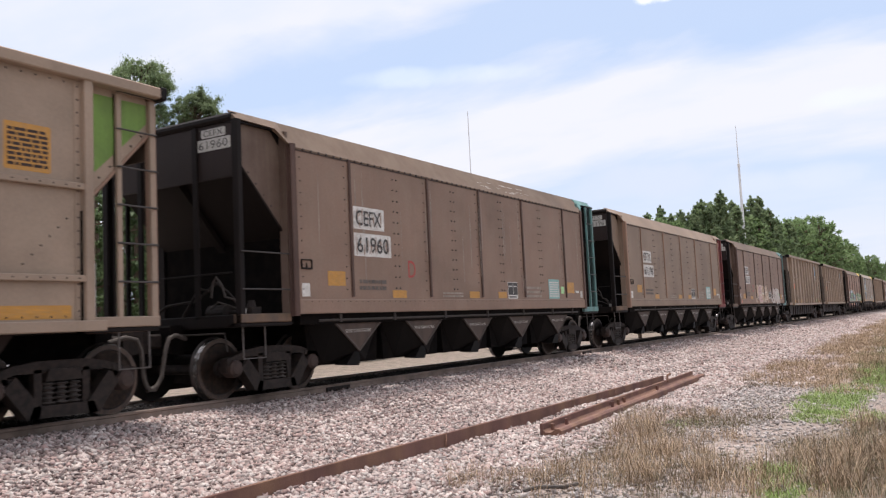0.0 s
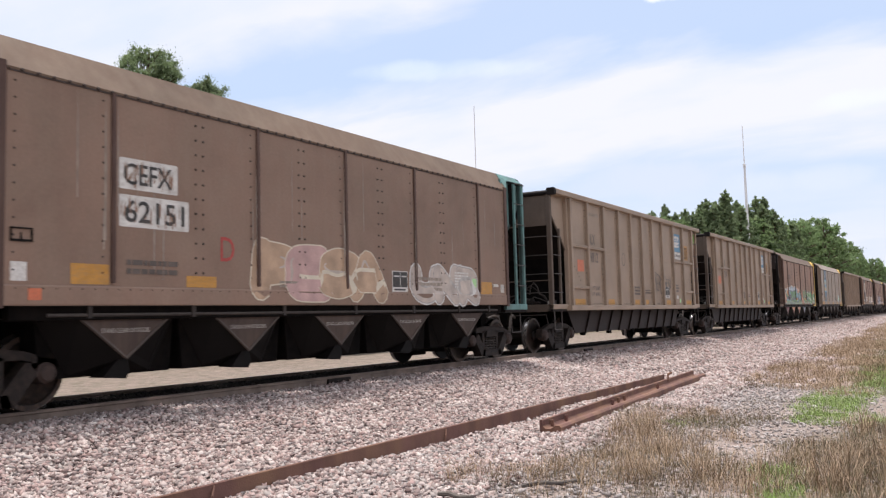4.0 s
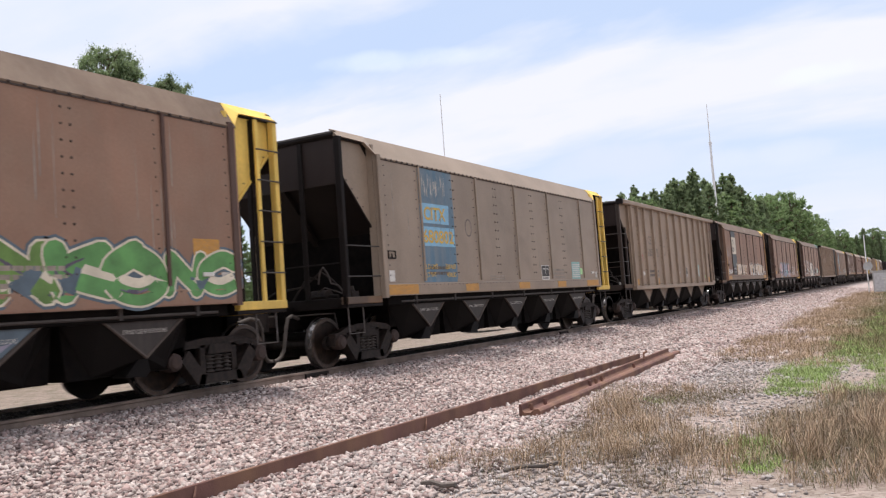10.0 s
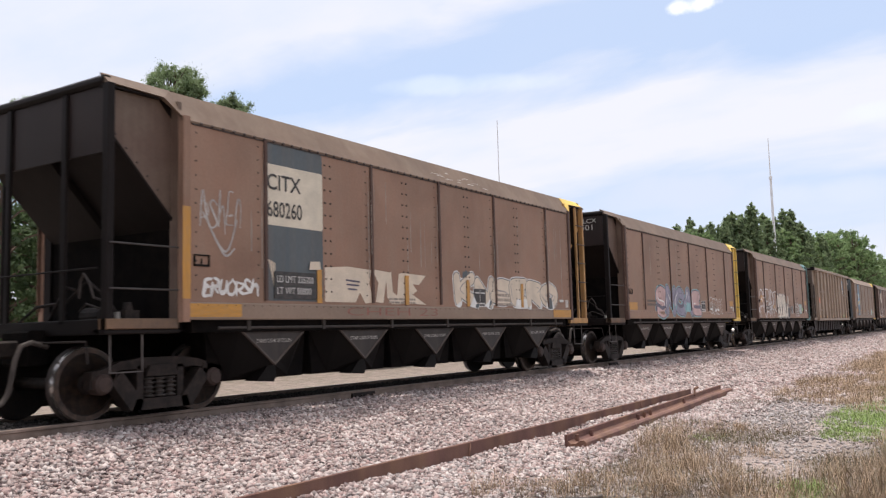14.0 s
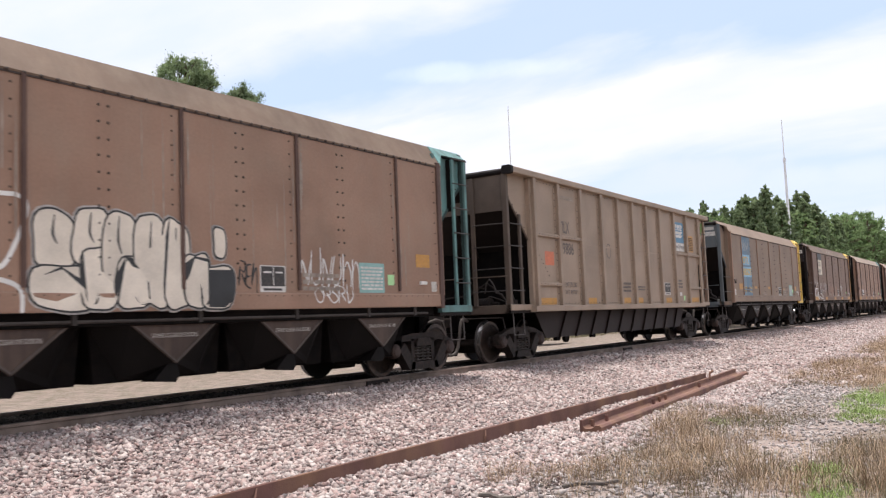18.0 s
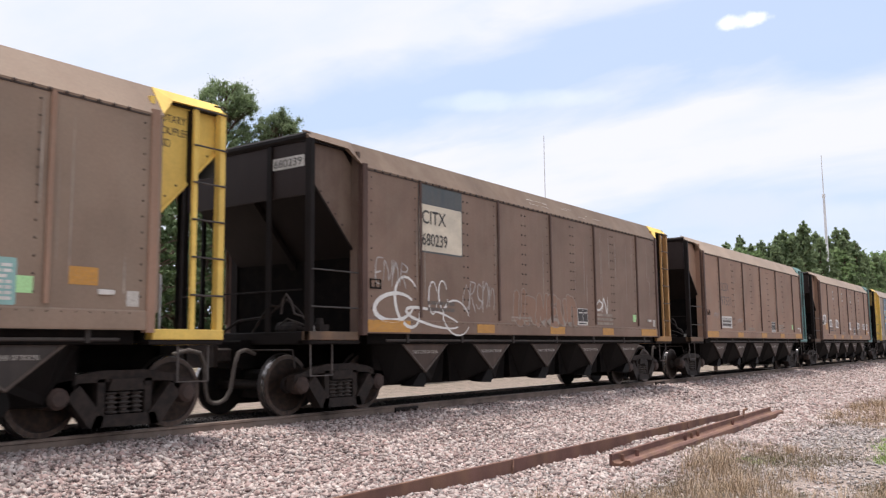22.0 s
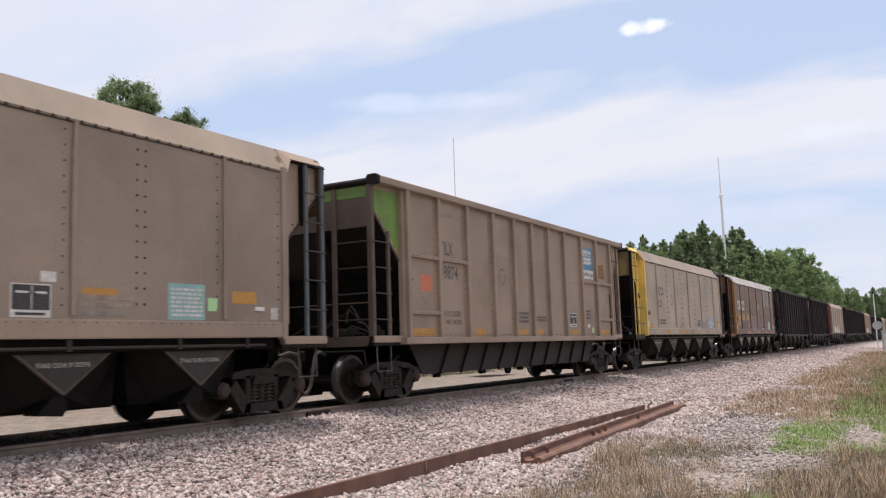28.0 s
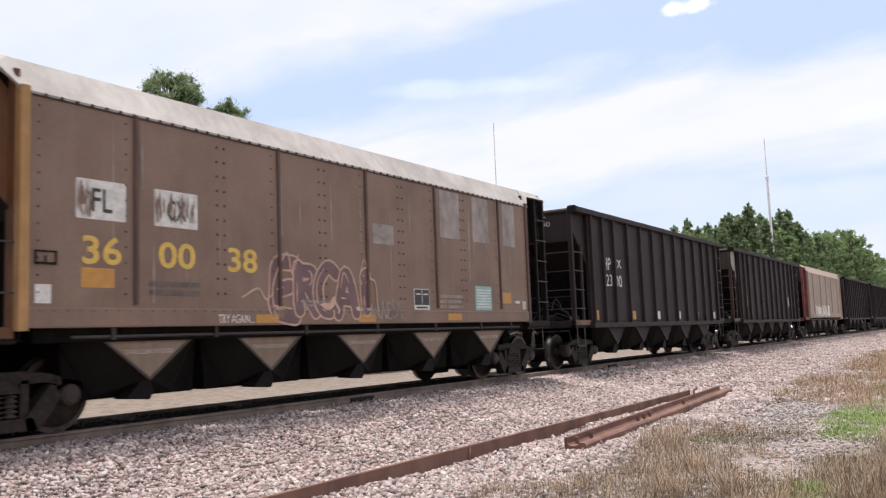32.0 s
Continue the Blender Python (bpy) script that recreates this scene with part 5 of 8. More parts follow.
def sprayed(car, lines_, r, mat, kind="smooth", label="sprayed lines", taper=0.3, lift=0.004):
    """Single sprayed lines through a few points each."""
    g = Geo()
    for i, pts in enumerate(lines_):
        ribbon(g, curve(pts), r, lift + 0.0004 * i, taper)
    ob = tagged(part("graffiti", on_side(g, kind).mesh("graffiti"), mat, car, label), kind="stuff")
    ob.location = (SHEET[kind], 0, 0)


def filled(car, y0, y1, z0, z1, shapes, mat, kind="smooth", label="sprayed fill", lift=0.003, plane=None):
    """Flat painted shapes, given in the unit square of their patch."""
    g = Geo()
    for i, p in enumerate(shapes):
        g.add([(lift + 0.0006 * i, y0 + (y1 - y0) * u, z0 + (z1 - z0) * v) for u, v in p], [list(range(len(p)))])
    ob = tagged(part("graffiti", (g if plane else on_side(g, kind)).mesh("graffiti"), mat, car, label), kind="stuff")
    ob.location = (plane or SHEET[kind], 0, 0)


FLAME = [(0, 0), (.02, .3), (.16, .48), (.08, .72), (.28, 1), (.36, .78), (.5, .84), (.5, .6), (.72, .5), (.86, .62), (1, .34), (.88, 0)]


def painted_out(car, seed, y0, y1, z0, z1):
    """A number that was painted over: a ragged white rectangle, greyer in the middle."""
    rng = random.Random(seed)
    for shrink, rag, mat, lift in ((0.0, 0.10, "g_white", 0.003), (0.17, 0.05, "g_grey", 0.007)):
        p = []
        for k in range(28):
            q = 4.0 * k / 28
            u, v = (q, 0) if q < 1 else (1, q - 1) if q < 2 else (3 - q, 1) if q < 3 else (0, 4 - q)
            j = shrink + rng.uniform(-rag, rag)
            p.append((0.5 + (u - 0.5) * (1 - 2 * j), 0.5 + (v - 0.5) * (1 - 2 * j)))
        filled(car, y0, y1, z0, z1, [p], mat, lift=lift, label="ragged painted-over patch")


def graffiti(car, seed, y0, y1, z0, z1, count, fill, edge, inner=None, back=None, kind="smooth", label="sprayed graffiti", fat=0.17, rim=0.03, text=""):
    """Interlocked letter-like strokes: background, outlines, fills and highlights, each a flat layer of paint."""
    rng = random.Random(seed)
    gb, ge, gf, gi = Geo(), Geo(), [Geo() for _ in fill], Geo()
    w = (y1 - y0) / count
    r = fat * min(w, (z1 - z0) * 0.8)
    for i in range(count):
        glyph = LETTER[text[i]] if text else GLYPHS[rng.randrange(len(GLYPHS))]
        lo, hi = z0 + r + rng.uniform(0, 0.10) * (z1 - z0), z1 - r - rng.uniform(0, 0.16) * (z1 - z0)
        lean, g2 = rng.uniform(-0.12, 0.12) * w, gf[rng.randrange(len(fill))]
        for j, st in enumerate(glyph):
            pts = curve([(y0 + w * (i + 0.5 + (u - 0.5) * 1.1) + lean * (v - 0.5) + rng.uniform(-1, 1) * 0.05 * w, lo + (hi - lo) * (v + rng.uniform(-1, 1) * 0.05)) for u, v in st])
            x = 0.003 + 0.0012 * i + 0.00012 * j
            ribbon(ge, pts, r + rim, x)
            ribbon(g2, pts, r, x + 0.0006)
            if inner and rng.random() < 0.7:
                ribbon(gi, [(y - r * 0.35, z + r * 0.1) for y, z in pts[len(pts) // 4: 3 * len(pts) // 4]], r * 0.16, x + 0.0011, 0.6)
            if back:
                ribbon(gb, pts, r + rim * 2.2, 0.0008 + 0.0001 * (2 * i + j))
    for g, m in [(gb, back), (ge, edge), (gi, inner)] + list(zip(gf, fill)):
        if g.f and m:
            ob = tagged(part("graffiti", on_side(g, kind).mesh("graffiti"), m, car, label), kind="stuff")
            ob.location = (SHEET[kind], 0, 0)


def mural(car, seed, y0, y1, z0, z1, edge, kind="smooth"):
    """A wide piece with a jagged top edge, banded colours, dark inner strokes and a pale outline."""
    rng = random.Random(seed)
    top, y = [(y0, z0 + 0.15)], y0
    while y < y1 - 1.0:
        w = rng.uniform(0.75, 1.25)
        peak = z0 + (z1 - z0) * (0.72 + 0.28 * math.sin(math.pi * min(1.0, 0.12 + (y - y0) / (y1 - y0))))
        top += [(y + 0.06, peak - rng.uniform(0.22, 0.34)), (y + 0.16, peak - rng.uniform(0.05, 0.14)), (y + w * 0.55, peak - rng.uniform(0.0, 0.08)), (y + w * 0.86, peak - rng.uniform(0.06, 0.16)), (y + w * 0.97, peak - rng.uniform(0.12, 0.24))]
        y += w
    top += [(y1 - 0.2, z0 + 0.55), (y1, z0 + 0.15)]
    g = Geo()
    for (a, za), (b, zb) in zip(top, top[1:]):
        if b > a:
            za, zb = max(za, 1.47), max(zb, 1.47)
            g.add([(0.004, a, z0), (0.004, b, z0), (0.004, b, 1.459), (0.004, a, 1.459), (0.004, b, 1.461), (0.004, a, 1.461), (0.004, b, zb), (0.004, a, za)], [(0, 1, 2, 3), (3, 2, 4, 5), (5, 4, 6, 7)])
    gd, gl = Geo(), Geo()
    ribbon(gl, top, 0.022, 0.007)
    n = int((y1 - y0) / 0.42)
    for i in range(n):
        a = y0 + 0.25 + (y1 - y0 - 0.5) * i / n
        pts = curve([(a + rng.uniform(-0.2, 0.2), z0 + 0.05), (a + rng.uniform(-0.15, 0.3), z0 + 0.35), (a + rng.uniform(-0.1, 0.4), z0 + 0.55), (a + rng.uniform(-0.2, 0.5), z0 + (z1 - z0) * rng.uniform(0.5, 0.75))])
        ribbon(gd if i % 3 else gl, pts, 0.05 if i % 3 else 0.014, 0.006 + 0.0003 * i, 0.8)
    for gg, m, lb in ((g, "g_mural", "blue, white and green graffiti"), (gd, "g_violet", "violet graffiti shading"), (gl, edge, "pale graffiti outline")):
        ob = tagged(part("graffiti", on_side(gg, kind).mesh("graffiti"), m, car, lb), kind="stuff")
        ob.location = (SHEET[kind], 0, 0)


def scrawl(car, seed, y0, y1, z0, z1, mat, strokes=7, r=0.022, kind="smooth", label="sprayed tag"):
    """Loose handwriting in single sprayed lines."""
    rng = random.Random(seed)
    g = Geo()
    w = (y1 - y0) / strokes
    for i in range(strokes):
        for j, st in enumerate(GLYPHS[rng.randrange(len(GLYPHS))]):
            h0, h1 = z0 + rng.uniform(0, 0.25) * (z1 - z0), z1 - rng.uniform(0, 0.3) * (z1 - z0)
            pts = curve([(y0 + w * (i + 0.5 + (u - 0.5) * 1.25 + rng.uniform(-0.12, 0.12)) + 0.18 * w * (v - 0.5), h0 + (h1 - h0) * (v + rng.uniform(-0.08, 0.08))) for u, v in st])
            ribbon(g, pts, r * rng.uniform(0.7, 1.2), 0.004 + 0.0004 * (2 * i + j), 0.5)
    ob = tagged(part("graffiti", on_side(g, kind).mesh("graffiti"), mat, car, label), kind="stuff")
    ob.location = (SHEET[kind], 0, 0)


def loops(car, spec, mat, kind="smooth"):
    """Long sprayed loops: y, z, half width, half height, line radius, tilt."""
    g = Geo()
    for i, (y, z, a, b, r, tilt) in enumerate(spec):
        pts = []
        for k in range(19):
            q = 0.4 + 5.6 * k / 18
            u, v = a * math.cos(q), b * math.sin(q)
            pts.append((y + u - v * tilt, z + v + u * tilt))
        ribbon(g, pts, r, 0.004 + 0.0004 * i, 0.55)
    ob = tagged(part("graffiti", on_side(g, kind).mesh("graffiti"), mat, car, "sprayed white loops"), kind="stuff")
    ob.location = (SHEET[kind], 0, 0)


def worn(car, seed, y0, y1, z0, z1, mat, n=14, lift=0.0045, kind="smooth", end=False):
    """Upright scratches that have worn through a painted patch."""
    rng = random.Random(seed)
    g = Geo()
    for i in range(n):
        y, w = rng.uniform(y0, y1 - 0.03), rng.uniform(0.004, 0.022)
        a = rng.uniform(z0, z0 + (z1 - z0) * 0.6)
        b = min(z1, a + rng.uniform(0.15, 0.9) * (z1 - z0))
        x = lift + 0.0001 * i
        g.add([(x, y, a), (x, y + w, a + 0.01), (x, y + w * 1.2, (a + b) / 2), (x, y + w * 0.5, b), (x, y - w * 0.2, (a + b) / 2)], [(0, 1, 2, 3, 4)])
    ob = tagged(part("wear", g.mesh("wear"), mat, car, "worn scratches in the paint"), kind="stuff")
    ob.location = (SHEET[kind], 0, 0)


def smudge(car, seed, y0, y1, z0, z1, mat, n=4, name="paint_patch", kind="smooth", lift=0.0):
    rng = random.Random(seed)
    g = Geo()
    for i in range(n):
        a = rng.uniform(y0, y0 + (y1 - y0) * 0.5)
        blob(g, rng, a, a + (y1 - y0) * 0.5, z0, z1, 0.003 + 0.0005 * i, 0, 0.3, 14)
    ob = part(name, on_side(g, kind, lift).mesh(name), mat, car)
    ob.location = (SHEET[kind], 0, 0)


def roof_scratches(car, seed, y0, y1, n):
    """Pale scrapes along the slope of the roof."""
    rng = random.Random(seed)
    g = Geo()
    for i in range(n):
        y, z, w, h = rng.uniform(y0, y1), rng.uniform(3.93, 4.12), rng.uniform(0.08, 0.45), rng.uniform(0.006, 0.02)
        up = 0.0002 * i + 0.024
        g.add([(slope_x(zz) + up, yy, zz) for yy, zz in ((y, z), (y + w, z + h * 0.4), (y + w * 0.8, z + h), (y + w * 0.2, z + h * 0.8))], [(0, 1, 2, 3)])
    tagged(part("wear", g.mesh("wear"), "dirty_white", car, "pale scrapes on the roof"), kind="stuff")


def front_ladder(car, mat, lip):
    """These cars run the other way round: the ladder is at the leading corner."""
    M = Matrix.Translation((0, LEN, 0)) @ Matrix.Diagonal((1, -1, 1, 1))
    for name, me, key, lb in KIT["smooth"][0]:
        if (name == "ladder_stile" and key.startswith("rear")) or name == "rung":
            part(name, me, mat if name != "rung" else "rung", car).matrix_basis = M


def rotary(car, y):
    """Stencilled notice on the recessed panel at the car's end."""
    for text, w, z in (("ROTARY", 0.44, 3.86), ("COUPLER", 0.50, 3.70), ("END", 0.22, 3.54)):
        words(car, text, y, y + w, z, z + 0.10, "letter", -53)


def stand_clear(car):
    for yc in HOPPERS:
        ob = part("lettering", text_mesh("STAND CLEAR OF DOORS"), "dirty_white", car)
        ob.matrix_basis = pose(1.453, yc - 0.36, 0.90) @ Matrix.Diagonal((1, 0.72, 0.055, 1))


def small_marks(car, tag=True, oranges=((1.9, 2.36, 1.68, 1.92), (3.75, 4.2, 1.48, 1.62), (6.6, 7.02, 1.48, 1.62), (7.9, 8.3, 1.48, 1.62), (11.85, 12.3, 1.62, 1.9)), green=True):
    if tag:
        mark(car, "white_tag", 1.25, 1.44, 1.5, 1.71, "white")
    g = Geo()
    for a, b, c, d in ((1.24, 1.50, 1.93, 1.955), (1.24, 1.50, 2.07, 2.085), (1.24, 1.255, 1.93, 2.085), (1.485, 1.50, 1.93, 2.085), (1.36, 1.37, 1.94, 2.03)):
        g.box(0, 0.02, a, b, c, d)
    part("card_holder", g.mesh("card_holder"), "soot", car).location = (1.6, 0, 0)
    for o in oranges:
        mark(car, "reflector", *o, "orange")
    if green:
        mark(car, "green_tag", 11.42, 11.6, 1.6, 1.78, "lime", 2)
    part("jacking_pad", Geo().bar("y", 12.35, 12.55, 0, 0.03, 1.62, 1.68, 0.008).mesh("jacking_pad"), "white", car).location = (1.6, 0, 0)
    mark(car, "white_tag", 12.72, 12.88, 1.5, 1.68, "dirty_white")
    lines(car, 5.5, 6.3, 1.5, 1.62, 2, "ghost", seed=5)
    k = len(TRAIN)
    worn(car, 100 + k, 1.2, 13.0, 1.5, 3.8, "ghost", 16, 0.0015)
    for y in (2.55, 5.05, 7.15, 9.27, 11.74):
        worn(car, 150 + k + int(y * 9), y - 0.14, y + 0.12, 1.6, 3.8, "ghost", 3, 0.0305 if (k + int(y)) % 2 else 0.0015)
    lines(car, 9.35, 10.2, 1.5, 1.8, 3, "ghost", seed=6)
    lines(car, 2.75, 3.55, 1.62, 1.84, 2, "grey_letter", seed=8)
    stand_clear(car)


def blue_block(car, number, gold=True):
    mark(car, "blue_block", 2.51, 3.93, 1.47, 3.82, "blue", 1)
    worn(car, 5 + len(TRAIN), 2.65, 3.65, 3.2, 3.72, "dirty_white", 34, 0.0045)
    worn(car, 7 + len(TRAIN), 2.55, 3.9, 2.2, 3.1, "blue", 9, 0.0125)
    mark(car, "name_strip", 2.52, 3.72, 2.68, 3.09, "sky_blue", 2)
    words(car, "CITX", 2.66, 3.55, 2.74, 3.02, "gold_letter", 4, bold=0.02)
    mark(car, "number_strip", 2.52, 3.90, 2.21, 2.61, "sky_blue", 2)
    words(car, number, 2.58, 3.84, 2.27, 2.55, "gold_letter", 4, bold=0.02)
    words(car, "LD LMT", 2.62, 3.1, 1.74, 1.84, "gold_letter", 3)
    words(car, "236400", 3.4, 3.85, 1.74, 1.84, "gold_letter", 3)
    words(car, "LT WT", 2.62, 3.0, 1.57, 1.67, "gold_letter", 3)
    words(car, "49600", 3.45, 3.85, 1.57, 1.67, "gold_letter", 3)


def two_patches(car, mark_text, number):
    mark(car, "name_patch", 2.64, 3.55, 2.67, 3.06, "white")
    words(car, mark_text, 2.70, 3.45, 2.73, 3.0, "letter", 3, bold=0.01)
    mark(car, "number_patch", 2.64, 3.74, 2.20, 2.60, "white")
    words(car, number, 2.72, 3.66, 2.26, 2.54, "letter", 3, bold=0.01)
    worn(car, len(number) + ord(number[2]), 2.66, 3.52, 2.68, 3.05, "brown", 16 if mark_text == "CITX" else 26, 0.0075)
    worn(car, 3 + ord(number[3]), 2.66, 3.7, 2.21, 2.59, "brown", 14 if mark_text == "CITX" else 26, 0.0075)
    mark(car, "end_patch", 0.65, 1.35, 3.72, 3.9, "dirty_white", 1, end=True)
    words(car, number, 0.70, 1.30, 3.75, 3.87, "letter", 3, end=True)
    mark(car, "end_patch", 0.75, 1.25, 3.92, 4.05, "dirty_white", 1, end=True)
    words(car, mark_text, 0.80, 1.2, 3.94, 4.03, "letter", 3, end=True)


def tall_marks(car, number, sheet=True, green=False, logo=True):
    k = "tall"
    words(car, "TILX", 2.44, 2.99, 2.93, 3.22, "grey_letter", kind=k, bold=0.015)
    words(car, number, 2.41, 3.18, 2.42, 2.71, "grey_letter", kind=k, bold=0.015)
    mark(car, "red_sticker", 1.63, 2.08, 2.14, 2.46, "red_orange", 1, k)
    ring(car, 5.36, 2.62, k)
    words(car, "LD LMT 236300", 2.42, 3.25, 1.64, 1.76, "grey_letter", kind=k)
    words(car, "LT WT 49700", 2.42, 3.25, 1.47, 1.58, "grey_letter", kind=k)
    for a, b in ((1.16, 2.12), (3.92, 4.42), (6.15, 6.75), (7.2, 7.7), (9.7, 10.2), (11.9, 12.9)):
        mark(car, "reflector", a, b, 1.235, 1.39, "orange", 1, k)
    data_panel(car, 9.6, k)
    lines(car, 6.1, 6.8, 1.55, 1.85, 3, "grey_letter", k, seed=2)
    lines(car, 7.25, 7.9, 1.6, 1.75, 2, "grey_letter", k, seed=4)
    lines(car, 10.6, 11.3, 1.7, 2.0, 3, "grey_letter", k, seed=7)
    lines(car, 2.4, 3.3, 3.75, 3.85, 2, "ghost", k, seed=9)
    mark(car, "white_tag", 11.0, 11.2, 1.45, 1.56, "white", 1, k)
    mark(car, "green_tag", 11.35, 11.5, 1.3, 1.45, "lime", 1, k)
    if logo:
        emblem(car, 10.72, 3.16)
    if sheet:
        mark(car, "orange_notice", 12.08, 12.65, 2.9, 3.44, "orange", 1, k)
        lines(car, 12.12, 12.61, 2.95, 3.4, 8, "rust", k, seed=1)


# ---- the cars, in the order in which they pass ----
PLACES = [-6.65, 9.00, 24.70, 40.43, 56.22, 72.00, 87.98, 103.83, 119.74, 135.57, 151.39, 167.38, 183.20, 199.17, 214.95, 230.74, 246.45, 262.25, 277.87, 293.52, 309.16]
while len(PLACES) < 35:
    PLACES.append(PLACES[-1] + 15.8)
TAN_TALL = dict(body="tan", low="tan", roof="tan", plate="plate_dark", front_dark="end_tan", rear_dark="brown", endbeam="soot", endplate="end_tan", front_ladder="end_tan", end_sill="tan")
ORANGE_ROW = ((1.18, 2.25, 1.25, 1.44), (4.25, 4.85, 1.26, 1.42), (7.05, 7.7, 1.26, 1.42), (9.6, 10.2, 1.26, 1.42), (11.9, 12.9, 1.26, 1.43))


def car_0(y):
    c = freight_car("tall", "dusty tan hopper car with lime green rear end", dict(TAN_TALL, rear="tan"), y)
    tall_marks(c, "49870")
    return c


def green_end(c, front=False):
    g = Geo()
    if front:
        g.prism([(0.12, 4.0), (0.12, 3.66), (0.98, 2.85), (0.98, 4.0)], "x", 1.441, 1.445)
    else:
        g.prism([(13.22, 4.0), (13.22, 2.95), (14.08, 3.75), (14.08, 4.0)], "x", 1.441, 1.445)
    part("green_panel", g.mesh("green_panel"), "green", c, "lime green end panel")


def build_train():
    P = iter(PLACES)
    c = car_0(next(P)); green_end(c)
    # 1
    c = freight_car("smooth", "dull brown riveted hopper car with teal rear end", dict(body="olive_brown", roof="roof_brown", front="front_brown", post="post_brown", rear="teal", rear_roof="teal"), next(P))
    two_patches(c, "CEFX", "61960"); small_marks(c); data_panel(c); notice(c)
    words(c, "D", 4.28, 4.53, 1.86, 2.18, "red_letter")
    roof_scratches(c, 3, 6.6, 9.8, 16)
    # 2
    c = freight_car("smooth", "taupe riveted hopper car with red rear end", dict(body="taupe", post="brown", rear="red", rear_roof="taupe"), next(P))
    two_patches(c, "CITX", "601196"); small_marks(c, green=False); data_panel(c); notice(c); ring(c, 4.4, 2.7)
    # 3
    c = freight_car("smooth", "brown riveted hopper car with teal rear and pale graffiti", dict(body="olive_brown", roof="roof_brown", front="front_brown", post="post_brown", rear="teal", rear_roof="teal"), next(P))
    two_patches(c, "CEFX", "62151"); small_marks(c, oranges=((1.98, 2.5, 1.48, 1.72), (3.7, 4.23, 1.47, 1.62), (11.8, 12.3, 1.46, 1.72))); data_panel(c, 8.48); notice(c)
    words(c, "D", 4.31, 4.57, 1.84, 2.18, "red_letter")
    graffiti(c, 11, 5.0, 8.14, 1.24, 2.3, 4, ("g_tan", "g_tan", "g_pink"), "g_cream", "g_pale_pink", None, fat=0.26, rim=0.02, text="PESA")
    graffiti(c, 12, 9.2, 11.6, 1.22, 2.06, 3, ("g_pale_pink",), "g_ghost", None, "g_white", fat=0.26, rim=0.02, text="UNR")
    mark(c, "red_tag", 1.45, 1.61, 1.29, 1.42, "red_orange")
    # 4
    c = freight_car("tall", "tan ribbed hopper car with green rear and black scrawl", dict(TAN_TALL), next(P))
    tall_marks(c, "49812"); green_end(c)
    scrawl(c, 3, 8.45, 9.2, 1.62, 2.35, "g_black", 4, kind="tall"); scrawl(c, 8, 9.54, 10.3, 1.76, 2.26, "g_black", 4, kind="tall")
    smudge(c, 2, 5.6, 6.3, 1.9, 2.3, "g_grey", 2, kind="tall")
    # 5
    c = freight_car("tall", "tan ribbed hopper car with green rear corner", dict(TAN_TALL), next(P))
    tall_marks(c, "49814"); green_end(c)
    # 6
    c = freight_car("smooth", "reddish brown hopper car with large coloured graffiti", dict(body="rust_brown", roof="roof_brown", front="front_brown", post="post_brown", rear="yellow", rear_roof="yellow", plate="plate_grey"), next(P))
    words(c, "FLCX", 2.86, 3.56, 2.74, 3.01, "letter"); words(c, "536", 2.86, 3.4, 2.31, 2.54, "letter")
    words(c, "FLCX", 0.7, 1.25, 3.9, 4.02, "dirty_white", end=True); words(c, "536", 0.75, 1.2, 3.72, 3.86, "dirty_white", end=True)
    small_marks(c, green=False, oranges=((12.2, 12.7, 1.9, 2.15),)); 
    mural(c, 21, 1.2, 7.25, 1.24, 2.42, "g_cream")
    graffiti(c, 26, 1.35, 7.1, 1.36, 2.12, 6, ("g_green", "g_mid_green", "g_teal"), "g_violet", "g_lilac", fat=0.17, rim=0.05, label="green interlocked graffiti strokes", text="ZERESA")
    graffiti(c, 22, 8.36, 11.6, 1.24, 2.16, 4, ("g_green", "g_mid_green"), "g_cream", "g_violet", "g_slate", label="green graffiti with pale outline", fat=0.22, text="UNKO")
    graffiti(c, 29, 11.7, 13.0, 1.3, 2.0, 2, ("g_mid_green",), "g_cream", None, "g_slate", label="green graffiti with pale outline", fat=0.2, text="NC")
    for k, (a, b, z0, z1) in enumerate(((1.22, 1.72, 1.35, 2.05), (2.2, 2.75, 1.75, 2.52), (5.64, 6.5, 1.95, 2.36), (7.22, 7.62, 1.32, 2.16), (7.55, 7.95, 1.30, 1.75))):
        filled(c, a, b, z0, z1, [FLAME], "g_peach", label="peach flame", lift=0.013)
        filled(c, a + 0.08, b - 0.05, z0 + 0.05, z1 - 0.3, [FLAME], "g_maroon", label="maroon flame core", lift=0.015)
    sprayed(c, [[(8.05, 1.52), (8.15, 1.32)], [(7.98, 1.52), (8.18, 1.53)], [(8.22, 1.42), (8.2, 1.32), (8.28, 1.34)], [(8.33, 1.52), (8.33, 1.3), (8.42, 1.4)]], 0.016, "g_white")
    for yc, m1, m2 in ((2.87, "g_maroon", "g_mauve"), (5.0, "g_peach", "g_maroon"), (7.15, "g_peach", "g_maroon"), (9.28, "g_slate", "g_lilac")):
        filled(c, yc - 0.58, yc + 0.58, 0.64, 1.06, [[(.5, 0), (1, 1), (0, 1)]], m1, plane=1.451, lift=0.001)
        filled(c, yc - 0.34, yc + 0.30, 0.70, 0.93, [[(.5, 0), (1, .9), (.6, .7), (.35, 1), (0, .8)]], m2, plane=1.451, lift=0.003)
    for a, b, z0, z1 in ((1.78, 2.26, 1.83, 2.06), (5.2, 5.7, 1.5, 1.62), (8.45, 8.85, 1.5, 1.62)):
        mark(c, "reflector", a, b, z0, z1, "orange", 6)
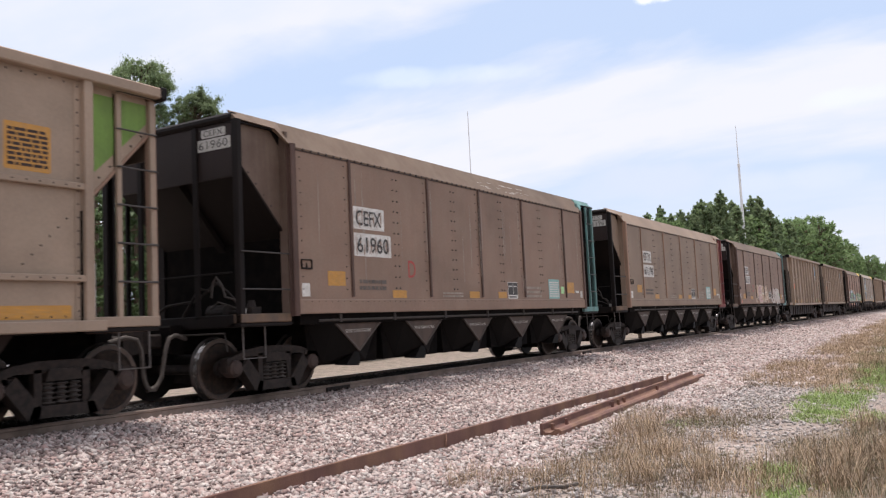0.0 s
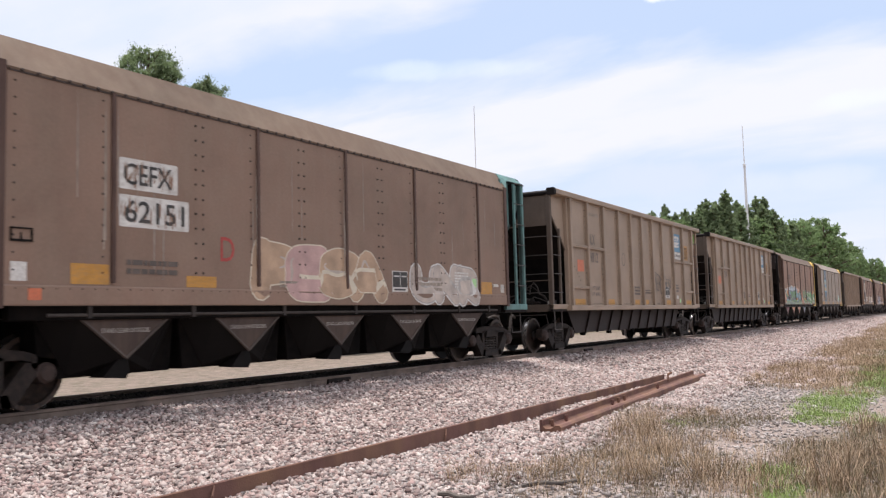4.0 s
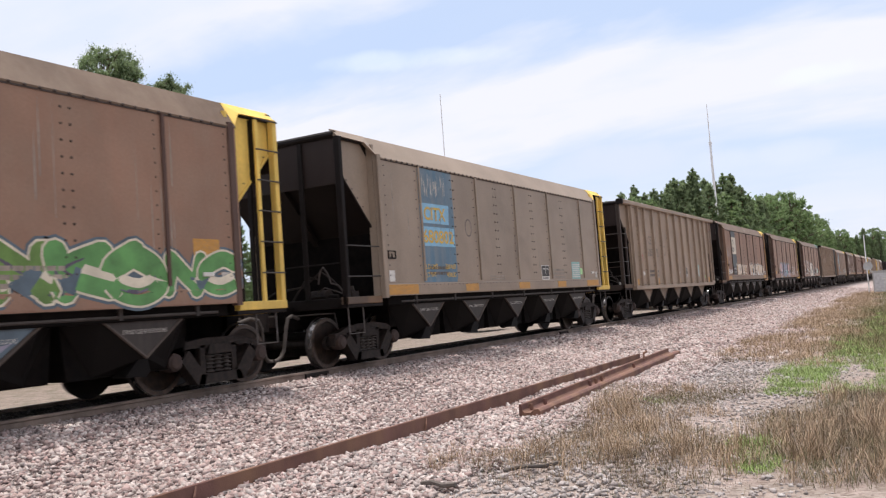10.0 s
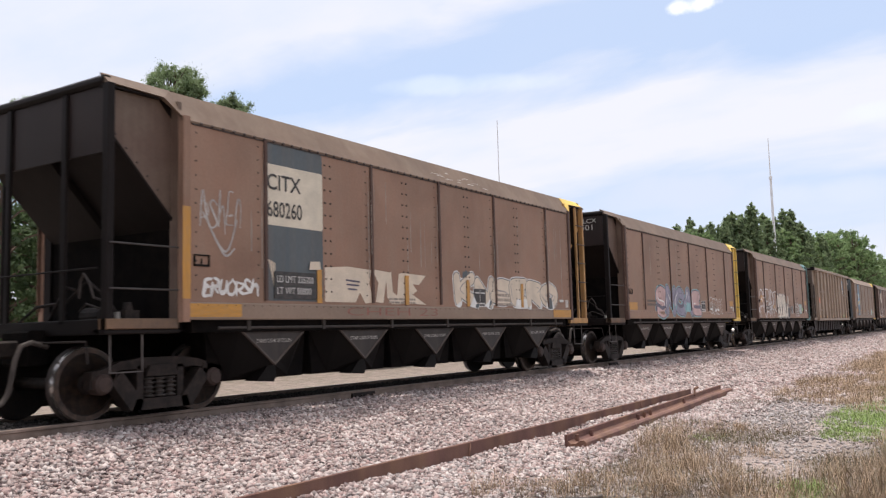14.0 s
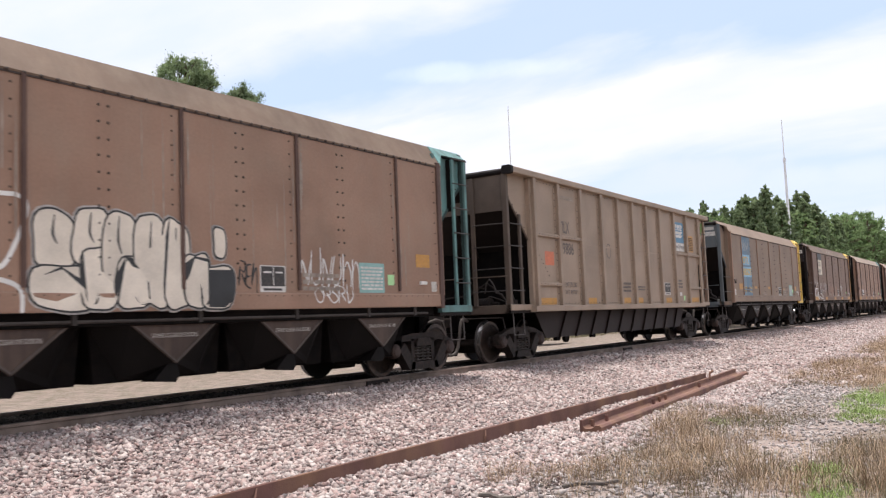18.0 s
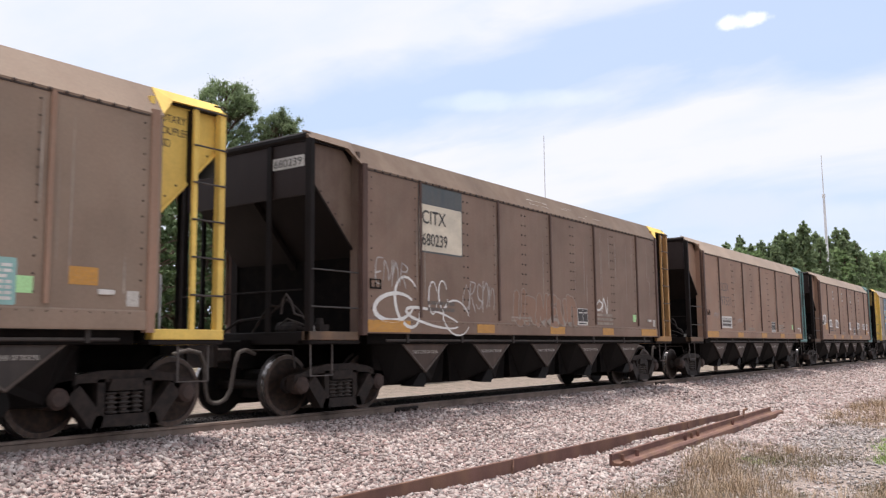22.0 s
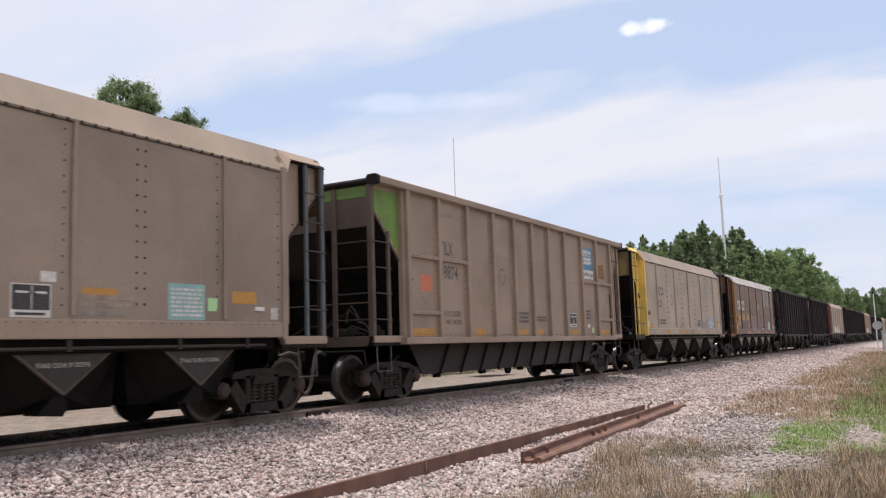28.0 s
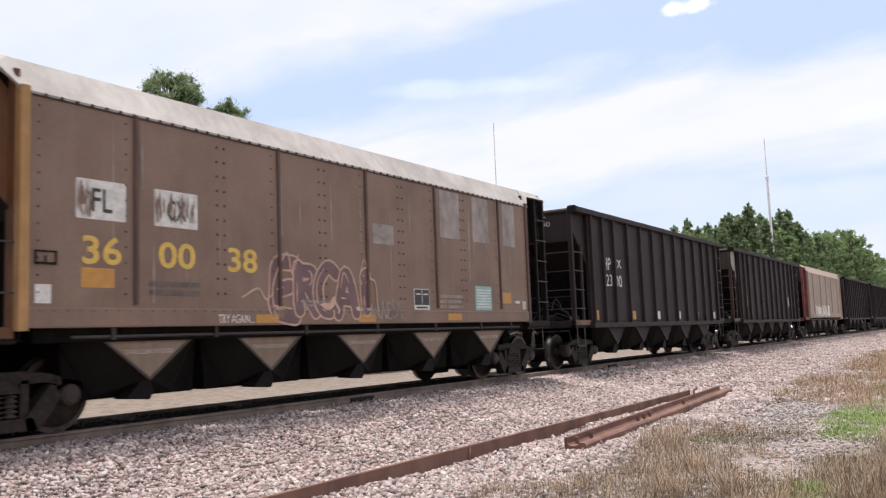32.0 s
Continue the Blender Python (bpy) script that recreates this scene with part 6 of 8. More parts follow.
    data_panel(c, 8.56)
    # 7
    c = freight_car("smooth", "grey-tan hopper car with faded blue block and yellow end", dict(body="grey_tan", rear="yellow", rear_roof="yellow", rear_ladder="yellow", plate="plate_grey"), next(P))
    blue_block(c, "680802"); small_marks(c, oranges=ORANGE_ROW); data_panel(c, 8.56); notice(c, 10.76); ring(c, 4.58, 2.66)
    rotary(c, 13.2)
    # 8
    c = freight_car("ribbed", "dusty tan hopper car with close ribs and red rear corner", dict(body="tan", rear="tan", plate="plate_tan", endbeam="soot", front_dark="post_dark"), next(P))
    words(c, "CE", 3.10, 3.50, 2.70, 3.0, "grey_letter", kind="ribbed"); words(c, "FX", 3.78, 4.18, 2.70, 3.0, "grey_letter", kind="ribbed")
    words(c, "600", 2.90, 3.56, 2.24, 2.54, "grey_letter", kind="ribbed"); words(c, "775", 3.76, 4.36, 2.24, 2.54, "grey_letter", kind="ribbed")
    words(c, "D", 2.02, 2.27, 2.01, 2.33, "red_letter", kind="ribbed"); data_panel(c, 8.22, "ribbed"); notice(c, 10.24, "ribbed")
    for a in (1.1, 3.75, 7.0, 9.15, 12.4):
        mark(c, "reflector", a, a + 0.5, 1.19, 1.42, "orange", 1, "ribbed")
    for a in (2.1, 7.15, 9.3):
        mark(c, "white_tag", a, a + 0.3, 1.55, 1.68, "white", 1, "ribbed")
    mark(c, "white_tag", 12.0, 12.15, 1.4, 1.52, "lime", 1, "ribbed")
    lines(c, 3.0, 4.2, 1.5, 1.8, 2, "grey_letter", "ribbed", seed=3); ring(c, 5.3, 2.5, "ribbed")
    part("red_panel", Geo().prism([(13.3, 3.98), (13.3, 2.9), (14.08, 3.7), (14.08, 3.98)], "x", 1.441, 1.445).mesh("red_panel"), "red", c, "faded red end panel")
    # 9
    c = freight_car("smooth", "dark brown hopper car with slate block and white graffiti", dict(body="rust_brown", roof="roof_brown", front="front_brown", post="post_brown", low="taupe", rear="ochre", rear_roof="yellow", plate="plate_grey", front_post="rust_brown"), next(P))
    mark(c, "slate_block", 2.52, 3.8, 1.5, 3.82, "slate"); mark(c, "name_patch", 2.53, 3.8, 2.6, 3.5, "g_cream", 2)
    words(c, "CITX", 2.58, 3.3, 3.12, 3.36, "letter", 4, bold=0.01); words(c, "680260", 2.58, 3.32, 2.72, 2.96, "letter", 4, bold=0.01)
    mark(c, "load_panel", 2.71, 3.62, 1.53, 1.93, "letter", 5); words(c, "LD LMT 235200", 2.76, 3.55, 1.77, 1.87, "white", 7); words(c, "LT WT 50800", 2.76, 3.5, 1.6, 1.7, "white", 7)
    mark(c, "orange_strip", 1.14, 2.07, 1.265, 1.44, "orange", 1); mark(c, "orange_strip", 12.0, 13.0, 1.265, 1.44, "orange", 1)
    for y in (3.64, 5.98, 8.08, 10.38):
        mark(c, "orange_strip", y, y + 0.11, 1.48, 2.0, "orange", 6)
    mark(c, "orange_strip", 1.03, 1.16, 1.5, 2.7, "orange", 10)
    scrawl(c, 5, 1.4, 2.4, 1.53, 1.8, "g_white", 7, 0.03); scrawl(c, 9, 1.35, 2.1, 2.35, 3.0, "g_ghost", 5, 0.016); sprayed(c, [[(1.4, 2.95), (1.5, 2.5), (1.8, 2.15), (2.0, 2.6)], [(1.55, 2.4), (1.78, 2.1), (1.95, 2.2)]], 0.018, "g_ghost")
    filled(c, 3.84, 6.65, 1.49, 2.08, [[(0, .02), (0, .93), (.2, 1), (.42, .95), (.4, .55), (.44, .04), (.36, 0), (.31, .3), (.27, .02)], [(.43, .98), (.61, .92), (.565, .6), (.535, .02), (.46, .05), (.49, .6)],
                                        [(.57, .8), (.62, .96), (.635, .35), (.68, .25), (.70, .9), (.77, .95), (.775, .15), (.71, 0), (.62, 0), (.575, .2)], [(.77, .93), (1, .9), (.92, .6), (.85, .62), (.9, .42), (.845, .3), (1, 0), (.79, .03)]], "g_block_cream", label="cream block letters")
    sprayed(c, [[(4.35, 1.86), (4.7, 1.84)], [(4.37, 1.79), (4.68, 1.78)], [(4.4, 1.72), (4.62, 1.71)]], 0.016, "g_violet", lift=0.008)
    filled(c, 2.6, 2.75, 1.6, 2.1, [[(0, 1), (1, .9), (.9, .1)]], "g_block_cream"); filled(c, 3.45, 3.72, 1.98, 2.12, [[(0, 0), (1, .1), (.9, 1), (.1, .9)]], "g_block_cream", lift=0.03)
    graffiti(c, 32, 7.65, 12.2, 1.47, 2.16, 6, ("g_block_cream",), "slate", "g_ash", "g_white", fat=0.21, rim=0.018, text="KNSERO")
    roof_scratches(c, 9, 7.0, 9.2, 12)
    words(c, "CHEH 23", 4.35, 7.0, 1.29, 1.42, "g_dull_red", bold=-0.015)
    smudge(c, 33, 7.8, 8.3, 1.8, 2.2, "slate", 2); data_panel(c, 8.36); small_marks(c, tag=False, green=False, oranges=())
    # 10
    c = freight_car("smooth", "brown hopper car with small blue and orange graffiti", dict(body="brown", roof="roof_brown", front="front_brown", post="post_brown", rear="yellow", rear_roof="yellow"), next(P))
    words(c, "FLCX", 0.7, 1.2, 3.92, 4.04, "dirty_white", end=True); words(c, "501", 0.72, 1.08, 3.72, 3.87, "dirty_white", end=True)
    small_marks(c, tag=False, green=False, oranges=((1.22, 1.9, 1.48, 1.7), (12.3, 12.8, 1.7, 1.9)))
    graffiti(c, 41, 3.6, 8.2, 1.24, 2.28, 5, ("g_peach", "g_pink", "g_lilac"), "g_violet", "g_white", "g_teal", fat=0.2, text="SNCAE"); graffiti(c, 42, 9.4, 11.3, 1.38, 2.0, 4, ("brown",), "g_white", None, text="CRUI", rim=0.022); data_panel(c, 8.4)
    # 11
    c = freight_car("smooth", "brown hopper car with outlined white graffiti and teal end", dict(body="brown", roof="roof_brown", front="front_brown", post="post_brown", rear="teal", rear_roof="teal"), next(P))
    # outline letters, one by one, each in its own box
    for a, w, strokes in ((1.55, 1.0, [[(.0, .75), (.15, .96), (.42, .95), (.5, .74), (.25, .62), (.55, .58), (.8, .1)], [(.1, 0), (.08, .3), (.35, .42), (.65, .36)], [(.55, 1), (.72, .78), (.95, 1), (1.0, .72), (.7, .7)], [(.8, .55), (1.0, 0), (1.15, .6)], [(-.1, .05), (-.08, .3), (.05, .42)]]),
                          (2.72, 0.75, [[(0, 1), (.9, .96), (.8, .5), (.3, .36), (.85, .3), (.95, 0)], [(0, 1), (.15, 0)], [(.2, .58), (.55, .58)], [(.25, .22), (.7, .2)]]),
                          (3.35, 0.6, [[(0, .32), (.5, 1), (.7, .35)], [(0, .45), (.45, .5), (.8, .28)], [(.35, .4), (.5, .1), (.58, .35), (.35, .4)]]),
                          (3.8, 0.65, [[(0, 1), (.2, 0)], [(0, 1), (.6, .86), (.8, .5), (.3, .42)], [(.3, .62), (.36, .42)], [(.3, .36), (.75, .26), (.85, 0)]]),
                          (4.32, 0.75, [[(0, .9), (1, .93), (.75, .42), (.45, .3), (.9, .2), (.95, 0)], [(.45, .9), (.45, .5)], [(0, .9), (.1, .35), (.5, .28)]])):
        sprayed(c, [[(a + w * u, 1.25 + 1.3 * v) for u, v in st] for st in strokes], 0.028, "g_white", taper=0.15)
    # fat bubble letters: tall pale columns with a dark outline and a white halo
    for k, (a, w, lo, hi) in enumerate(((5.15, 0.52, 1.72, 2.36), (5.12, 0.80, 1.24, 1.76), (5.62, 0.48, 1.75, 2.42), (5.72, 0.52, 1.25, 2.0), (6.0, 0.46, 1.55, 2.42), (6.18, 0.44, 1.24, 1.9), (6.42, 0.52, 1.25, 2.42), (6.82, 0.46, 1.25, 2.36), (7.16, 0.42, 1.25, 1.98), (7.42, 0.58, 1.24, 1.82), (7.66, 0.20, 1.92, 2.32))):
        rng = random.Random(300 + k)
        ge, gf, gh = Geo(), Geo(), Geo()
        ph = blob(gf, rng, a, a + w, lo, hi, 0.004 + 0.0012 * k, 0, 0.10, 26)
        blob(ge, rng, a, a + w, lo, hi, 0.0034 + 0.0012 * k, 0.024, 0.10, 26, ph); blob(gh, rng, a, a + w, lo, hi, 0.0008 + 0.0001 * k, 0.045, 0.10, 26, ph)
        if k not in (1, 3, 5, 9, 10):
            ribbon(ge, curve([(a + w * 0.5, lo + (hi - lo) * 0.92), (a + w * 0.46, lo + (hi - lo) * 0.6), (a + w * 0.56, lo + (hi - lo) * 0.42)]), 0.017, 0.0046 + 0.0012 * k, 0.6)
        for g, m in ((gh, "g_ghost"), (ge, "g_black"), (gf, "g_bubble")):
            ob = tagged(part("graffiti", on_side(g, "smooth").mesh("graffiti"), m, c, "pale bubble letter"), kind="stuff")
            ob.location = (1.6, 0, 0)
    scrawl(c, 23, 9.3, 10.7, 1.45, 2.15, "g_white", 6, 0.018); scrawl(c, 24, 9.6, 10.5, 1.3, 1.6, "g_white", 5, 0.015); scrawl(c, 25, 8.1, 8.45, 1.45, 1.95, "g_black", 3, 0.016)
    small_marks(c, oranges=((1.75, 2.2, 1.95, 2.25), (4.3, 4.7, 1.7, 1.85), (12.26, 12.68, 1.93, 2.16))); data_panel(c, 8.49); notice(c, 10.67); ring(c, 4.5, 2.6)
    # 12
    c = freight_car("tall", "tan ribbed hopper car with blue emblem", dict(TAN_TALL), next(P))
    tall_marks(c, "49886"); green_end(c)
    # 13
    c = freight_car("smooth", "grey-brown hopper car with faded blue block and yellow end", dict(body="taupe", post="brown", rear="yellow", rear_roof="yellow", plate="plate_grey", endplate="slate", front_dark="slate"), next(P))
    blue_block(c, "680875"); small_marks(c, oranges=((1.97, 2.46, 1.71, 1.94), (4.3, 4.7, 1.75, 1.85), (6.6, 7.0, 1.75, 1.85), (9.5, 9.9, 1.7, 1.8), (12.0, 12.35, 1.72, 1.92))); data_panel(c, 8.56); notice(c, 10.76)
    mark(c, "end_patch", 0.65, 1.35, 3.7, 3.86, "dirty_white", 1, end=True); mark(c, "end_patch", 0.7, 1.3, 3.92, 4.04, "dirty_white", 1, end=True)
    rotary(c, 13.2)
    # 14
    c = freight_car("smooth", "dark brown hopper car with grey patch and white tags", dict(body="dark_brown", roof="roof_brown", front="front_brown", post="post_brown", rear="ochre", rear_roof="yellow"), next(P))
    roof_scratches(c, 14, 6.0, 9.5, 14)
    mark(c, "slate_block", 2.51, 3.82, 2.62, 3.82, "slate"); mark(c, "name_patch", 2.54, 3.8, 2.65, 3.46, "g_cream", 2)
    words(c, "CITX", 2.60, 3.3, 3.12, 3.36, "letter", 4, bold=0.01); words(c, "680239", 2.60, 3.34, 2.74, 2.96, "letter", 4, bold=0.01)
    mark(c, "end_patch", 0.65, 1.35, 3.72, 3.9, "dirty_white", 1, end=True); words(c, "680239", 0.70, 1.30, 3.75, 3.87, "letter", 3, end=True)
    loops(c, [(1.85, 1.66, 0.5, 0.22, 0.045, 0.1), (2.2, 1.75, 0.3, 0.4, 0.035, 0.4), (2.9, 1.5, 0.75, 0.13, 0.03, -0.15), (3.6, 1.52, 0.4, 0.3, 0.022, -0.2), (2.9, 1.85, 0.12, 0.28, 0.02, 0), (3.2, 1.9, 0.13, 0.26, 0.02, 0.1)], "g_white"); scrawl(c, 33, 1.35, 2.2, 1.95, 2.5, "g_ghost", 4, 0.016); scrawl(c, 38, 3.8, 4.9, 1.6, 2.25, "g_ghost", 5, 0.018)
    graffiti(c, 36, 5.6, 8.3, 1.4, 2.15, 6, ("rust_brown",), "ghost", None, fat=0.2, rim=0.018); scrawl(c, 37, 9.3, 9.95, 1.75, 2.2, "g_white", 2, 0.025)
    small_marks(c, tag=False, oranges=ORANGE_ROW); data_panel(c, 8.36)
    # 15
    c = freight_car("smooth", "brown riveted hopper car with pale roof and teal end", dict(body="brown", post="post_brown", roof="tan", rear="teal", rear_roof="teal"), next(P))
    words(c, "SCSX", 2.69, 3.5, 2.74, 3.01, "grey_letter"); words(c, "97531", 2.67, 3.69, 2.28, 2.57, "grey_letter")
    mark(c, "load_panel", 2.64, 3.69, 1.55, 1.93, "white"); words(c, "LD LMT 235700", 2.7, 3.62, 1.77, 1.87, "letter", 3); words(c, "LT WT 50300", 2.7, 3.62, 1.6, 1.7, "letter", 3)
    small_marks(c, tag=False, oranges=ORANGE_ROW); data_panel(c, 8.47); scrawl(c, 41, 1.9, 2.4, 1.85, 2.05, "g_grey", 4, 0.012); scrawl(c, 42, 4.3, 4.8, 1.75, 1.9, "g_grey", 4, 0.012)
    # 16
    c = freight_car("smooth", "brown hopper car with white paint blotches and teal end", dict(body="brown", post="post_brown", roof="tan", rear="teal", rear_roof="teal"), next(P))
    for i, (a, b, z0, z1) in enumerate(((1.44, 2.04, 1.90, 2.35), (2.73, 3.31, 1.81, 2.15), (4.12, 4.71, 1.77, 2.17), (7.16, 7.76, 1.74, 2.12), (9.41, 10.12, 1.78, 2.11), (11.05, 11.65, 1.78, 2.1), (12.0, 12.45, 1.78, 2.1))):
        painted_out(c, 60 + i, a, b, z0, z1)
    for y in (3.76, 5.86, 7.98, 10.15):
        for j in range(3):
            mark(c, "paint_dab", y, y + 0.2, 3.12 + 0.16 * j, 3.22 + 0.16 * j, "dirty_white" if (j + int(y)) % 2 else "ghost")
    small_marks(c, tag=False, green=False, oranges=((1.88, 2.37, 1.68, 1.98), (3.47, 3.94, 1.27, 1.45), (5.25, 5.72, 1.28, 1.44), (7.47, 7.98, 1.28, 1.43), (9.98, 10.45, 1.29, 1.42), (12.0, 12.4, 1.5, 1.7))); data_panel(c, 8.42)
    # 17
    c = freight_car("smooth", "tan hopper car with yellow front and faded blue block", dict(body="grey_tan", low="tan", front="yellow", front_dark="soot", front_roof="yellow", front_post="yellow", rear="tan", rear_dark="post_dark", rear_ladder="slate", rear_roof="tan", endplate="yellow_grime", end_sill="post_dark", plate="plate_grey"), next(P))
    front_ladder(c, "yellow", "yellow")
    blue_block(c, "680807"); small_marks(c, oranges=((4.2, 4.75, 1.75, 1.9), (7.0, 7.5, 1.75, 1.88), (9.4, 9.9, 1.72, 1.84), (11.9, 12.4, 1.72, 1.9))); data_panel(c, 8.49); notice(c, 10.71); ring(c, 4.45, 2.62)
    graffiti(c, 71, 5.95, 7.05, 1.5, 2.05, 3, ("g_white",), "g_white", None, fat=0.24)
    mark(c, "white_tag", 8.85, 9.05, 1.88, 2.0, "white")
    # 18
    c = freight_car("tall", "tan ribbed hopper car with lime green front corner", dict(TAN_TALL), next(P))
    tall_marks(c, "49874"); green_end(c, True)
    mark(c, "green_band", -1.3, 1.36, 3.84, 4.04, "green", 1, end=True)
    # 19
    c = freight_car("smooth", "pale tan hopper car with yellow front end", dict(body="pale_tan", roof="grey_tan", front="yellow", front_dark="soot", front_roof="yellow", front_post="yellow", rear="taupe", rear_dark="post_dark", rear_ladder="post_dark", rear_roof="post_dark", endplate="yellow_grime", end_sill="post_dark"), next(P))
    front_ladder(c, "yellow", "yellow")
    words(c, "FLCX", 2.7, 3.42, 2.68, 2.99, "letter", bold=0.01); words(c, "513", 2.69, 3.12, 2.24, 2.51, "letter", bold=0.01)
    small_marks(c, oranges=((1.42, 1.85, 1.43, 1.63), (3.55, 4.1, 1.27, 1.4), (5.4, 5.9, 1.27, 1.4), (6.3, 6.8, 1.27, 1.4), (10.0, 10.5, 1.27, 1.4), (12.2, 12.65, 1.6, 1.85))); data_panel(c, 8.5); notice(c, 10.61, mat="blue_sheet"); ring(c, 4.5, 2.55)
    rotary(c, 0.3)
    words(c, "PRIMARY DOOR", 6.9, 7.75, 1.37, 1.43, "grey_letter"); words(c, "INDICATOR LOCK", 6.9, 7.75, 1.27, 1.33, "grey_letter")
    # 20
    c = freight_car("smooth", "dark brown hopper car with white roof and rusty orange front", dict(body="dark_brown", post="post_brown", roof="white_roof", front="rust_panel", front_dark="soot", front_roof="white_roof", front_post="ochre", rear="soot", rear_roof="white_roof", endplate="rust_panel", end_sill="rust_panel", plate="plate_tan"), next(P))
    front_ladder(c, "rust_panel", "ochre")
    mark(c, "name_patch", 1.74, 2.41, 2.49, 2.96, "white"); words(c, "FL", 1.94, 2.22, 2.58, 2.86, "letter", 3, bold=0.01)
    mark(c, "name_patch", 2.83, 3.52, 2.49, 2.96, "white"); words(c, "CX", 3.02, 3.33, 2.58, 2.84, "letter", 3, bold=0.01)
    worn(c, 5, 1.75, 1.98, 2.5, 2.95, "dark_brown", 26); worn(c, 6, 2.84, 3.5, 2.5, 2.95, "dark_brown", 40, 0.009)
    for s, a, b in (("36", 1.82, 2.35), ("00", 2.89, 3.48), ("38", 4.05, 4.60)):
        words(c, s, a, b, 1.96, 2.3, "gold_letter", bold=0.02)
    graffiti(c, 91, 4.9, 7.3, 1.25, 2.28, 5, ("g_mauve",), "g_tan_pink", "g_tan_pink", fat=0.21, rim=0.032, text="ERCAI"); sprayed(c, [[(4.95, 1.3), (4.9, 1.8), (5.2, 2.3), (5.3, 2.0), (5.45, 2.28)], [(6.9, 1.9), (7.05, 2.3), (7.2, 2.0), (7.35, 1.9), (7.4, 1.35)], [(4.3, 1.62), (4.6, 1.75), (4.75, 1.6), (4.9, 1.68)]], 0.018, "g_tan_pink", lift=0.012)
    scrawl(c, 93, 7.2, 8.1, 1.27, 1.65, "g_grey", 6, 0.012); words(c, "TRY AGAIN...", 3.85, 4.5, 1.26, 1.38, "g_white")
    mark(c, "pale_patch", 7.32, 7.93, 2.59, 2.94, "pale_dust")
    for a, b in ((9.45, 10.17), (10.67, 11.33), (11.95, 12.5)):
        mark(c, "pale_patch", a, b, 2.86, 3.78, "pale_dust")
    small_marks(c, green=False, oranges=((1.81, 2.25, 1.69, 1.92), (4.55, 5.0, 1.26, 1.38), (6.86, 7.32, 1.26, 1.38), (9.6, 10.1, 1.27, 1.4), (11.8, 12.2, 1.62, 1.85))); data_panel(c, 8.5); notice(c, 10.68)
    # 21, 22: black ribbed cars
    BLACK = dict(body="black_paint", plate="black_paint", endbeam="black_paint", endplate="black_paint", front_dark="black_paint")
    c = freight_car("ribbed", "sooty black ribbed hopper car", dict(BLACK), next(P))
    words(c, "HP", 1.95, 2.48, 2.62, 2.95, "white", kind="ribbed"); words(c, "JX", 2.78, 3.28, 2.62, 2.95, "white", kind="ribbed")
    words(c, "923", 1.84, 2.52, 2.17, 2.5, "white", kind="ribbed"); words(c, "00", 2.76, 3.26, 2.17, 2.5, "white", kind="ribbed")
    words(c, "HPJX", 0.2, 0.8, 3.9, 4.02, "dirty_white", end=True); words(c, "92300", 0.2, 0.9, 3.7, 3.83, "dirty_white", end=True)
    for a in (1.1, 3.9, 6.1, 8.2, 10.3, 12.45):
        mark(c, "reflector", a, a + 0.35, 1.25, 1.5, "white" if a > 6 else "orange", 1, "ribbed")
    c = freight_car("ribbed", "black ribbed hopper car with rust-red and white front", dict(BLACK, body="black_paint", front="white_roof", front_dark="rust", endplate="rust"), next(P))
    for a in (2.0, 5.0, 8.0, 11.0):
        mark(c, "white_tag", a, a + 0.3, 1.8, 2.3, "dirty_white", 1, "ribbed")
    # 23 and on: the far end of the train
    for i, kind in enumerate("sr r s r r s s r r s r r".replace(" ", "")):
        y = next(P, None)
        if y is None:
            break
        if kind == "s":
            c = freight_car("smooth", "dusty tan hopper car far down the train", dict(body="tan" if i % 2 == 0 else "brown", front="red" if i == 0 else "soot", front_dark="red" if i == 0 else "soot"), y, True)
            graffiti(c, 200 + i, 3.0, 8.0, 1.3, 2.0, 6, ("g_white", "g_cream"), "g_white", "g_grey")
        else:
            c = freight_car("ribbed", "sooty black ribbed hopper car far down the train", dict(BLACK), y, True)
            for a in (2.0, 7.0):
                mark(c, "white_tag", a, a + 0.6, 2.3, 2.7, "dirty_white", 1, "ribbed")


build_train()


# ---- beside the track ----
def at(az, r):
    """A spot by its turn to the left of the track's line, seen from where the camera stands, and its distance."""
    return D - math.sin(radians(az)) * r, math.cos(radians(az)) * r


def leaf_cloud(rng, centres, count, size, slim):
    """Small pointed leaves scattered in loose clumps."""
    n = len(centres) * count
    c = np.repeat(np.array([p[:3] for p in centres]), count, 0)
    s = np.repeat(np.array([p[3] for p in centres]), count)[:, None]
    d = rng.normal(size=(n, 3))
    d /= np.linalg.norm(d, axis=1)[:, None]
    p = c + d * s * np.abs(rng.normal(size=(n, 1))) * 0.62 * np.array([1, 1, 0.8])
    u = rng.normal(size=(n, 3)); u /= np.linalg.norm(u, axis=1)[:, None]
    w = np.cross(u, d + 0.3 * rng.normal(size=(n, 3))); w /= np.linalg.norm(w, axis=1)[:, None] + 1e-6
    k = size * rng.uniform(0.6, 1.4, (n, 1))
    v = np.stack([p - u * k, p + w * k * slim + u * k * 0.2, p + u * k - w * k * slim * 0.6], 1).reshape(-1, 3)
    f = np.arange(3 * n).reshape(n, 3)
    return v, f


def array_mesh(name, v, f):
    me = bpy.data.meshes.new(name)
    n = f.shape[1]
    me.vertices.add(len(v)); me.vertices.foreach_set("co", v.astype(np.float32).ravel())
    me.loops.add(f.size); me.loops.foreach_set("vertex_index", f.astype(np.int32).ravel())
    me.polygons.add(len(f)); me.polygons.foreach_set("loop_start", np.arange(0, f.size, n, dtype=np.int32))
    me.update(calc_edges=True)
    me.materials.append(None)
    return me


